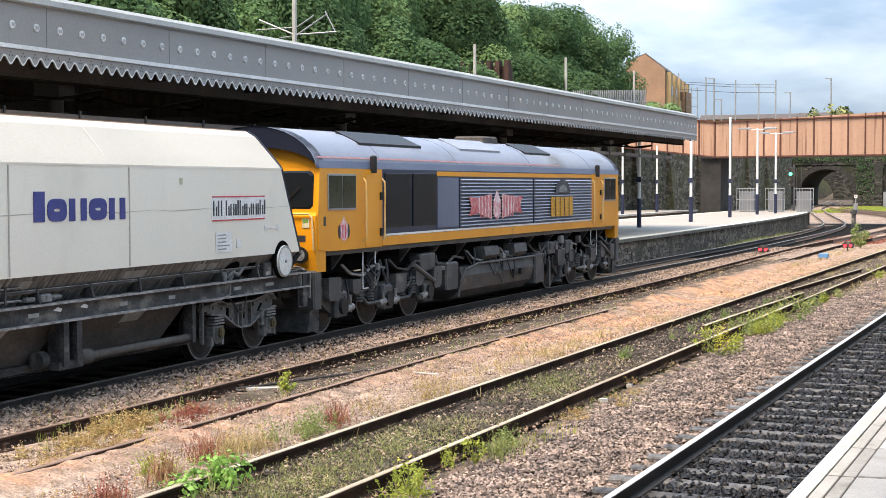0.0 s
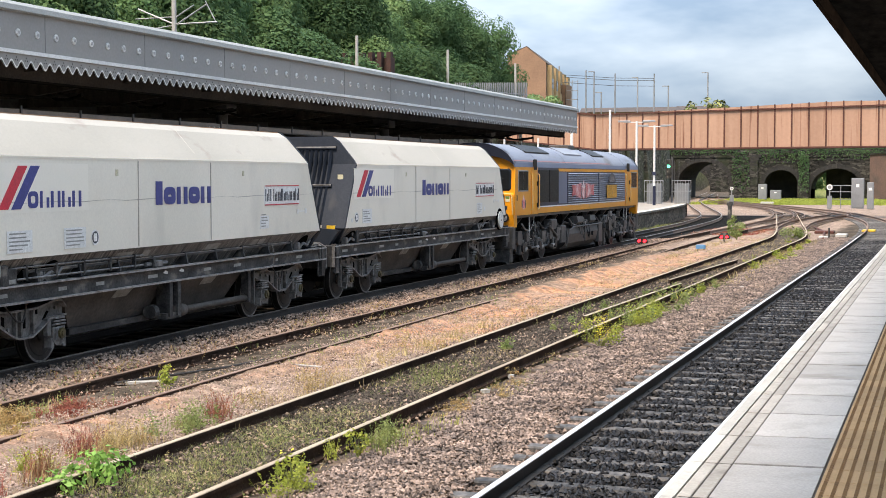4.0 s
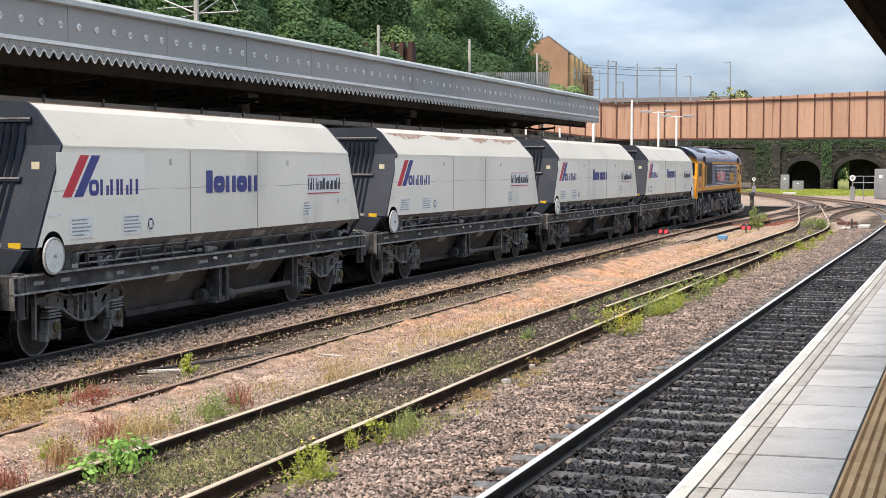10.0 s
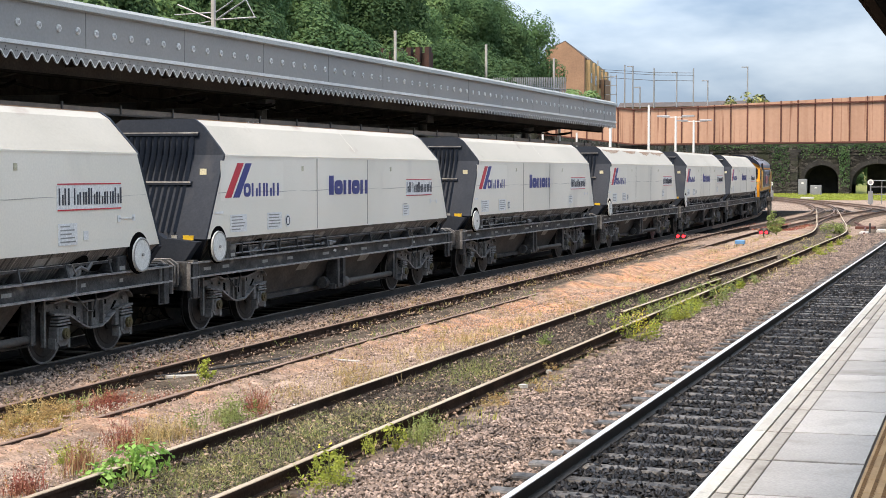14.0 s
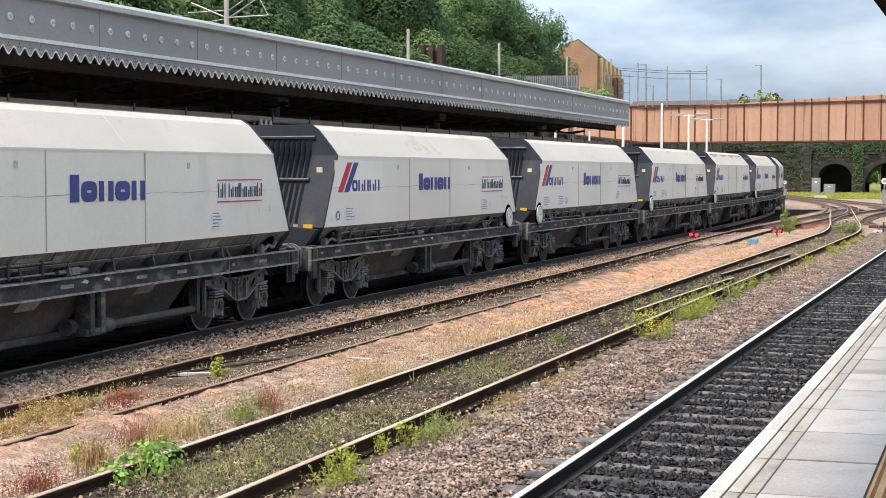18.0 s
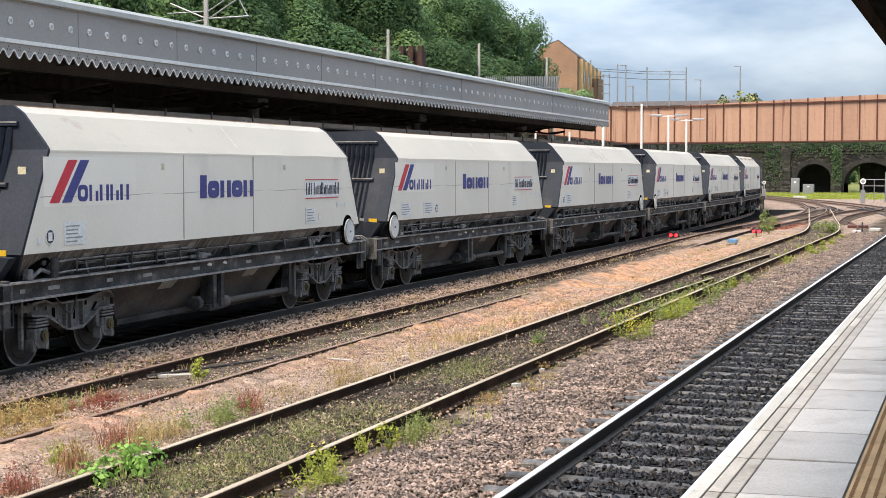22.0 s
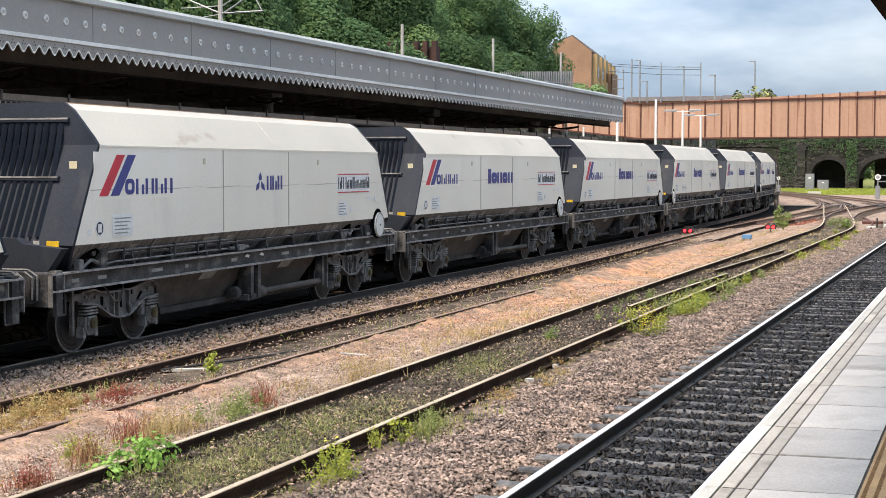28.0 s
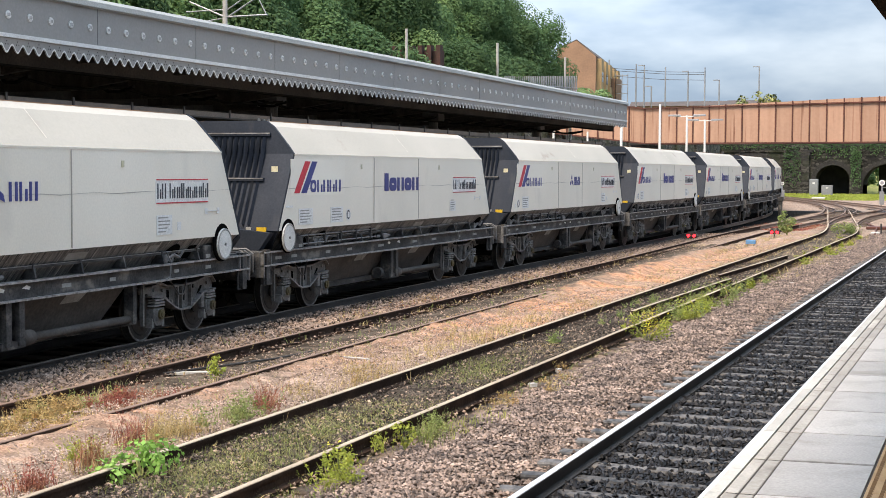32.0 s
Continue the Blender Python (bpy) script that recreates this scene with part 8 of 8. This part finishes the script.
shrub("weed", "tall green weed on the gravel", -10.05, 18.05, -0.12, 0.16, 0.34, "weed_yellow", 240, 0.024, 33, 20)
shrub("weed", "green weed clump by the rail", -5.83, 12.9, -0.15, 0.2, 0.3, "weed_yellow", 240, 0.024, 34, 25)
shrub("weed", "green weed clump by the rail", -5.85, 14.6, -0.15, 0.14, 0.26, "weed_yellow", 120, 0.024, 35, 16)
shrub("weed", "tall green weeds behind the ground signal", -9.4, 71.8, -0.15, 0.45, 1.15, "weed_green", 1100, 0.045, 36)
shrub("weed", "green weeds in the points", -7.15, 75.5, -0.15, 0.7, 0.4, "weed_green", 800, 0.045, 37)
shrub("bush", "pale green bush above the footbridge", -0.1509 * 240, 240, 8.5, 4.2, 7.0, "grass_green", 1100, 0.32, 38)
shrub("bush", "dark green bush on the bank behind the last arch", -18.6, 231, 0.9, 2.8, 3.6, "leaf_dark", 2600, 0.2, 70)
shrub("bush", "green bush before the brick building", -0.262 * 210, 210, 6.5, 3.0, 9.5, "leaf", 2500, 0.3, 39)
shrub("bush", "scrubby green bush before the brick arcade", -41.6, 104, 4.0, 2.6, 7.4, "leaf_dark", 3000, 0.2, 47)
for k, (x, y) in enumerate(((-40.5, 60), (-40, 80), (-40.5, 98), (-41, 112), (-40, 128), (-40.5, 142))):
    shrub("bush", "scrubby green bush on the embankment", x, y, 2.0, 3.2, 8.0, "leaf" if k % 2 else "leaf_dark", 2600, 0.28, 40 + k)
for k, (x, y) in enumerate(((-25, 222), (-18, 221), (-12, 222), (-6, 223), (0, 222), (-41, 222), (-31, 224))):
    shrub("bush", "ivy and scrub over the tunnel wall", x, y, 5.6, 4.4, 3.4, "leaf_dark", 5200, 0.15, 60 + k)


def ivy(x0, x1, z0, z1, y, n, seed):
    """Leaves hanging on a wall's face."""
    rng = np.random.default_rng(seed)
    c = np.stack([rng.uniform(x0, x1, n), y - rng.uniform(0, 0.25, n), z0 + (z1 - z0) * rng.uniform(0, 1, n) ** 0.7], -1)
    a, s = rng.uniform(0, 6.28, n), rng.uniform(0.05, 0.14, n)
    u = np.stack([np.cos(a) * s, rng.normal(0, 0.06, n), np.sin(a) * s], -1)
    w = np.stack([-np.sin(a) * s * 0.7, rng.normal(0, 0.06, n), np.cos(a) * s * 0.7], -1)
    me = bpy.data.meshes.new("ivy")
    me.from_pydata(np.stack([c - u, c - w, c + u, c + w], 1).reshape(-1, 3).tolist(), [], np.arange(4 * n).reshape(-1, 4).tolist())
    me.materials.append(M["leaf_dark"])
    tagged(new("ivy", me), "dark green ivy hanging on the stone wall", "ivy", "", "stuff")


ivy(-28.4, -26.0, 0.5, 6.4, 211.4, 420, 71)
ivy(-19.3, -17.9, 0.5, 6.4, 211.4, 420, 73)
ivy(-60, -8, 5.9, 7.1, 211.8, 2400, 73)
ivy(-24.5, -19, 4.6, 6.2, 211.9, 200, 75)
ivy(-17, -8, 5.0, 6.4, 211.9, 240, 77)


def tufts(name, label, material, count, seed, where, tall, per=7, wide=0.006, spread=0.05, bent=0.55):
    """Blades of grass or dry stalks, strewn."""
    rng = np.random.default_rng(seed)
    xyz = where(rng, count)
    k = len(xyz) * per
    base = np.repeat(xyz, per, 0) + np.concatenate([rng.normal(0, spread, (k, 2)), np.zeros((k, 1))], 1)
    h = np.repeat(rng.uniform(*tall, len(xyz)), per) * rng.uniform(0.5, 1.1, k)
    a = rng.uniform(0, 6.28, k)
    lean = rng.normal(0, bent, (k, 2)) * h[:, None]
    side = np.stack([np.cos(a), np.sin(a), np.zeros(k)], -1) * wide
    tip = base + np.concatenate([lean, h[:, None]], 1)
    midp = base + np.concatenate([lean * 0.3, h[:, None] * 0.55], 1)
    v = np.stack([base - side, base + side, midp + side * 0.8, midp - side * 0.8, tip], 1).reshape(-1, 3)
    i = 5 * np.arange(k)[:, None]
    f = (i + np.array([0, 1, 2, 3])).tolist() + (i + np.array([3, 2, 4])).tolist()
    me = bpy.data.meshes.new(name)
    me.from_pydata(v.tolist(), [], f)
    me.materials.append(M[material])
    return tagged(new(name, me), label, "grass", "", "stuff")


def leafy(name, label, material, count, seed, where, tall, leaf=0.016, per=9, spread=0.35, stem=0.0022):
    """Low leafy weeds: thin leaning stems with small blades all the way up."""
    rng = np.random.default_rng(seed)
    xyz = where(rng, count)
    k = len(xyz)
    h = rng.uniform(*tall, k)
    lean = rng.normal(0, spread, (k, 2)) * h[:, None]
    tip = xyz + np.concatenate([lean, h[:, None]], 1)
    a = rng.uniform(0, 6.28, k)
    side = np.stack([np.cos(a), np.sin(a), np.zeros(k)], -1) * stem
    v1 = np.stack([xyz - side, xyz + side, tip + side * 0.5, tip - side * 0.5], 1).reshape(-1, 3)
    n = k * per
    i = np.repeat(np.arange(k), per)
    u = rng.uniform(0.15, 1.0, n)
    out = rng.normal(0, 1, (n, 3)) * np.array([1, 1, 0.45]) + np.array([0, 0, 0.25])
    out /= np.linalg.norm(out, axis=1)[:, None]
    cross = np.cross(out, rng.normal(0, 1, (n, 3)))
    cross /= np.linalg.norm(cross, axis=1)[:, None] + 1e-9
    size = leaf * rng.uniform(0.6, 1.5, (n, 1)) * (1.2 - 0.5 * u[:, None])
    root = xyz[i] + (tip - xyz)[i] * u[:, None]
    v2 = np.stack([root, root + out * size + cross * size * 0.45, root + out * size * 2, root + out * size - cross * size * 0.45], 1).reshape(-1, 3)
    v = np.concatenate([v1, v2])
    me = bpy.data.meshes.new(name)
    me.from_pydata(v.tolist(), [], np.arange(len(v)).reshape(-1, 4).tolist())
    me.materials.append(M[material])
    return tagged(new(name, me), label, "weeds", "", "stuff")


def spot(x, y, sx, sy, z=-0.13, tight=0.055):
    """Places round a spot, gathered in small clumps."""
    def where(rng, n):
        k = max(2, n // 13)
        c = np.stack([rng.normal(x, sx, k), rng.normal(y, sy, k)], -1)[rng.integers(0, k, n)]
        return np.concatenate([c + rng.normal(0, tight, (n, 2)), np.full((n, 1), z)], 1)
    return where


def along(x, dx, y0, y1, z=-0.16, power=1.4):
    def where(rng, n):
        y = y0 + (y1 - y0) * rng.uniform(0, 1, n) ** power
        # growth comes in patches
        keep = np.sin(y * 1.7 + x) + np.sin(y * 0.63 + 2 * x) + rng.normal(0, 0.8, n) > -0.1
        y = y[keep]
        return np.stack([x + rng.normal(0, dx, len(y)), y, np.full(len(y), z)], -1)
    return where


tufts("grass", "green grass growing in the siding", "grass_green", 2000, 51, along(-6.9, 0.36, 9, 21.5, -0.13), (0.03, 0.10), 7, 0.003, 0.08, 1.3)
tufts("dry_grass", "dead straw-coloured grass lying in the siding", "grass_dry", 1000, 58, along(-6.9, 0.38, 9, 24, -0.13), (0.03, 0.09), 5, 0.003, 0.08, 1.6)
tufts("grass", "green grass beside the siding rail", "grass_green", 520, 52, along(-5.85, 0.2, 10, 68), (0.02, 0.10), 7, 0.004, 0.06, 0.7)
tufts("grass", "green grass beside the siding rail", "grass_green", 380, 53, along(-7.95, 0.15, 10, 60, -0.12), (0.03, 0.12), 6, 0.003, 0.06, 0.6)
tufts("dry_grass", "straw-coloured dry grass on the gravel", "grass_dry", 340, 54, along(-8.25, 0.25, 10, 70, -0.12), (0.04, 0.24), 6, 0.003)
tufts("dry_grass", "straw-coloured dry grass along the buried siding", "grass_dry", 700, 55, along(-9.6, 0.25, 12, 75, -0.12), (0.04, 0.16), 6, 0.005)
tufts("dry_grass", "straw-coloured dry grass along the buried siding", "grass_dry", 260, 56, along(-11.2, 0.2, 12, 60, -0.12), (0.03, 0.12), 6, 0.005)
tufts("grass", "green weeds along the buried siding", "grass_green", 260, 59, along(-9.7, 0.35, 13, 60, -0.12), (0.03, 0.12), 6, 0.004)
tufts("grass", "far grass in front of the tunnel wall", "weed_yellow", 9000, 61, lambda rng, n: np.stack([rng.uniform(-28, 0, n), rng.uniform(166, 210, n), np.full(n, -0.25)], -1), (0.08, 0.3), 4, 0.04, 0.4)
tufts("dry_grass", "dry grass where the sidings end", "grass_dry", 1000, 62, lambda rng, n: np.stack([rng.uniform(-10, -5.2, n), rng.uniform(40, 72, n), np.full(n, -0.2)], -1), (0.05, 0.2), 6, 0.009, 0.1)

PATCHES = [
    ("red_weed", "crimson weed patch on the gravel", "grass_red", -10.2, 15.9, 0.15, 0.25, 34, (0.05, 0.2), 0.006),
    ("dry_grass", "low straw-yellow weeds on the gravel", "grass_dry", -10.42, 14.7, 0.2, 0.7, 60, (0.05, 0.2), 0.006),
    ("dry_grass", "low straw-yellow weeds on the gravel", "weed_yellow", -10.42, 14.5, 0.2, 0.6, 24, (0.04, 0.17), 0.006),
    ("red_weed", "red-stalked weed beside the siding rail", "grass_red", -8.08, 11.2, 0.07, 0.1, 16, (0.12, 0.3), 0.007),
    ("red_weed", "red-stalked weed beside the siding rail", "grass_red", -8.2, 12.25, 0.07, 0.1, 16, (0.15, 0.38), 0.006),
    ("dry_grass", "dry stalks beside the siding rail", "grass_dry", -8.22, 12.3, 0.12, 0.2, 22, (0.1, 0.32), 0.005),
    ("red_weed", "red-stalked weed beside the siding rail", "grass_red", -8.42, 13.4, 0.07, 0.1, 18, (0.15, 0.42), 0.006),
    ("dry_grass", "straw stalks beside the siding rail", "grass_dry", -8.32, 14.0, 0.12, 0.3, 55, (0.1, 0.34), 0.006),
    ("grass", "pale green weed beside the siding rail", "grass_green", -8.26, 15.3, 0.1, 0.2, 26, (0.1, 0.3), 0.006),
    ("red_weed", "red-stalked weed beside the siding rail", "grass_red", -8.25, 16.05, 0.06, 0.1, 18, (0.15, 0.4), 0.007),
    ("dry_grass", "straw stalks beside the siding rail", "grass_dry", -8.15, 18.8, 0.18, 1.0, 50, (0.06, 0.26), 0.004),
    ("dry_grass", "straw stalks on the gravel", "grass_dry", -8.4, 24.5, 0.2, 2.0, 120, (0.06, 0.22), 0.008),
    ("grass", "bright grass clump in the siding", "grass_green", -7.1, 21.0, 0.25, 0.8, 190, (0.03, 0.11), 0.006),
    ("grass", "grass clump in the siding", "grass_green", -6.95, 13.6, 0.33, 1.0, 230, (0.03, 0.11), 0.006),
    ("grass", "green weeds beside the siding rail", "grass_green", -5.72, 15.0, 0.14, 0.4, 30, (0.04, 0.16), 0.005),
    ("grass", "green weeds beside the siding rail", "weed_yellow", -5.6, 16.1, 0.12, 0.4, 20, (0.04, 0.16), 0.005),
]
for k, (name, label, m, x, y, sx, sy, n, tall, wide) in enumerate(PATCHES):
    tufts(name, label, m, n, 300 + k, lambda rng, c, x=x, y=y, sx=sx, sy=sy: np.stack([rng.normal(x, sx, c), rng.normal(y, sy, c), np.full(c, -0.13)], -1), tall, 8, wide * 0.6, 0.045, 0.3)
LEAFY = [
    ("straw-orange leafy weeds spread over the buried siding", "weed_straw", spot(-10.3, 14.5, 0.16, 0.3, -0.15), 330, (0.06, 0.3), 0.019),
    ("straw-orange leafy weeds spread over the buried siding", "weed_straw", spot(-10.05, 13.25, 0.14, 0.26, -0.15), 210, (0.05, 0.24), 0.019),
    ("low straw weeds over the buried rail end", "weed_straw", spot(-9.55, 13.4, 0.14, 0.7, -0.06), 190, (0.03, 0.14), 0.014),
    ("small green leafy weeds among the straw", "weed_green", spot(-10.4, 14.8, 0.3, 0.7), 90, (0.05, 0.22), 0.015),
    ("crimson leafy weeds beside the buried rail", "grass_red", spot(-10.2, 15.9, 0.14, 0.25), 240, (0.05, 0.22), 0.015),
    ("crimson leafy weeds beside the buried rail", "grass_red", spot(-9.85, 16.2, 0.1, 0.5), 150, (0.03, 0.1), 0.012),
    ("straw-orange leafy weeds along the buried rail", "weed_straw", spot(-9.65, 20.5, 0.14, 2.6), 300, (0.03, 0.13), 0.014),
    ("straw-orange leafy weeds along the buried rail", "weed_straw", spot(-9.75, 29, 0.2, 4.0), 260, (0.03, 0.14), 0.016),
    ("pale green leafy weed beside the siding rail", "weed_green", spot(-8.2, 14.95, 0.14, 0.3), 110, (0.12, 0.4), 0.02),
    ("straw-yellow leafy weed beside the siding rail", "weed_straw", spot(-8.32, 13.8, 0.12, 0.3), 170, (0.12, 0.38), 0.012),
    ("yellow-green leafy weed beside the siding rail", "weed_yellow", spot(-8.4, 12.5, 0.12, 0.25), 60, (0.08, 0.28), 0.017),
    ("red-stalked leafy weed beside the siding rail", "grass_red", spot(-8.38, 13.3, 0.05, 0.1), 40, (0.25, 0.45), 0.012),
    ("red-stalked leafy weed beside the siding rail", "grass_red", spot(-8.2, 12.25, 0.04, 0.06), 36, (0.2, 0.42), 0.012),
    ("red-stalked leafy weed beside the siding rail", "grass_red", spot(-8.05, 11.15, 0.07, 0.1), 60, (0.12, 0.34), 0.013),
    ("red-stalked leafy weed beside the siding rail", "grass_red", spot(-8.12, 15.85, 0.05, 0.08), 36, (0.22, 0.45), 0.012),
    ("straw-coloured stalks beside the siding rail", "weed_straw", spot(-8.25, 18.6, 0.16, 1.2), 150, (0.06, 0.26), 0.011),
    ("straw-coloured stalks on the gravel", "weed_straw", spot(-8.35, 25.5, 0.25, 2.8), 200, (0.06, 0.24), 0.012),
    ("yellow-green leafy weeds by the siding rail", "weed_yellow", spot(-5.72, 12.65, 0.09, 0.22), 60, (0.08, 0.3), 0.017),
    ("yellow-flowering weed by the siding rail", "weed_yellow", spot(-5.98, 14.3, 0.07, 0.2), 26, (0.1, 0.28), 0.013),
    ("yellow-green leafy weeds by the siding rail", "weed_green", spot(-5.82, 15.6, 0.13, 0.45), 120, (0.06, 0.24), 0.016),
    ("low dry weeds beside the siding rail", "weed_straw", spot(-5.7, 18.8, 0.16, 1.3), 150, (0.03, 0.12), 0.012),
    ("green and yellow weeds along the siding rail", "weed_yellow", spot(-5.8, 31.0, 0.16, 1.2), 240, (0.08, 0.38), 0.02),
    ("green weeds along the siding rail", "weed_green", spot(-5.9, 34.0, 0.3, 4.0), 220, (0.06, 0.3), 0.022),
    ("green weeds in the siding", "weed_green", spot(-6.7, 32.5, 0.35, 2.6), 260, (0.05, 0.26), 0.018),
    ("scattered low weeds in the siding", "weed_green", along(-6.9, 0.4, 10, 22, -0.15), 380, (0.02, 0.08), 0.012),
    ("scattered low weeds on the ballast beside the goods line", "weed_straw", along(-11.7, 0.35, 13, 50, -0.10), 620, (0.04, 0.2), 0.014),
    ("scattered low weeds on the gravel", "weed_straw", along(-8.8, 0.5, 11, 40, -0.11), 420, (0.03, 0.14), 0.012),
    ("small reddish weeds on the ballast beside the goods line", "grass_red", along(-11.8, 0.3, 13, 40, -0.10), 200, (0.03, 0.16), 0.012),
    ("small green weeds on the ballast beside the goods line", "weed_green", along(-11.5, 0.4, 13, 40, -0.10), 160, (0.04, 0.16), 0.014),
    ("small green weeds along the buried rail", "weed_green", along(-9.75, 0.2, 16, 45, -0.08), 220, (0.04, 0.2), 0.015),
    ("dry stalks over the sandy ground", "grass_dry", along(-8.9, 0.55, 24, 60, -0.12), 520, (0.06, 0.28), 0.016),
    ("yellow-green weeds beyond the sidings", "weed_yellow", spot(-6.2, 58, 0.5, 6.0, -0.2), 200, (0.08, 0.3), 0.04),
]
for k, (label, m, where, n, tall, size) in enumerate(LEAFY):
    leafy("weeds", label, m, n, 500 + k, where, tall, size)
t = thing("switch_rails", "two short dull switch rails among the weeds", "rail")
for path in ([(-6.83, 29.2), (-6.72, 34), (-6.56, 39.2)], [(-7.08, 40.4), (-6.91, 45), (-6.66, 51)]):
    r = part("rail", Build().sweep(RAIL, path), "rail_rust", t)
    part("rail_head", Build().sweep(HEAD, path), "rail_dull", r)
t = thing("cable", "black cable lying beside the siding", "cable")
part("run", Build().tube([(-11.0, 18.3, -0.1), (-10.6, 19.3, -0.09), (-10.3, 20.4, -0.1), (-10.2, 21.6, -0.11)], 0.018, 6), "rail_black", t)
t = thing("board", "pale weathered board lying in the siding", "board", pose(-10.75, 18.6, -0.12, 0, 0, -62))
part("plank", Build().box(-0.05, 0.05, -0.35, 0.35, -0.02, 0.02, 0.004), "concrete_post", t)
t = thing("stick", "weathered stick lying on the gravel", "stick", pose(0, 0, 0))
part("stem", Build().tube([(-9.84, 20.95, -0.085), (-9.4, 20.8, -0.075), (-8.9, 20.75, -0.085)], 0.016, 6), "concrete_post", t)
tufts("red_weed", "crimson weeds spread over the far points", "grass_red", 900, 66, lambda rng, n: np.stack([rng.uniform(-12.6, -8.6, n), rng.uniform(78, 88, n), np.full(n, -0.24)], -1), (0.04, 0.13), 6, 0.02, 0.25)
tufts("grass", "green weeds at the foot of the island platform", "grass_green", 160, 67, lambda rng, n: np.stack([rng.uniform(-16.0, -15.6, n), rng.uniform(66, 92, n), np.full(n, -0.24)], -1), (0.1, 0.35), 7, 0.02, 0.12)
for k, (x, y) in enumerate(((-52, 334), (-55, 318))):
    shrub("bush", "dark scrub in the cutting beyond the tunnel", x, y, 0, 4.5, 7.0, "leaf_dark", 1500, 0.3, 80 + k)


# ---- what moves ----
def motions():
    """The train runs along its line and its wheels turn."""
    whole = [k * 0.5 for k in range(65)]
    turns = [k * 0.1 for k in range(321)]
    for at, half, r, ob, wheels in ROLLING:
        rows = []
        for t in whole:
            s = at + ran(t)
            a, b = on_line(s - half), on_line(s + half)
            m = (a + b) / 2
            rows.append((t, pose(m.x, m.y, 0, 0, 0, -math.degrees(math.atan2(b.x - a.x, b.y - a.y)))))
        walk(ob, rows)
        for w in wheels:
            p = w.matrix_basis.translation.copy()
            walk(w, [(t, pose(p.x, p.y, p.z, -math.degrees(ran(t) / r) % 360)) for t in turns])


motions()
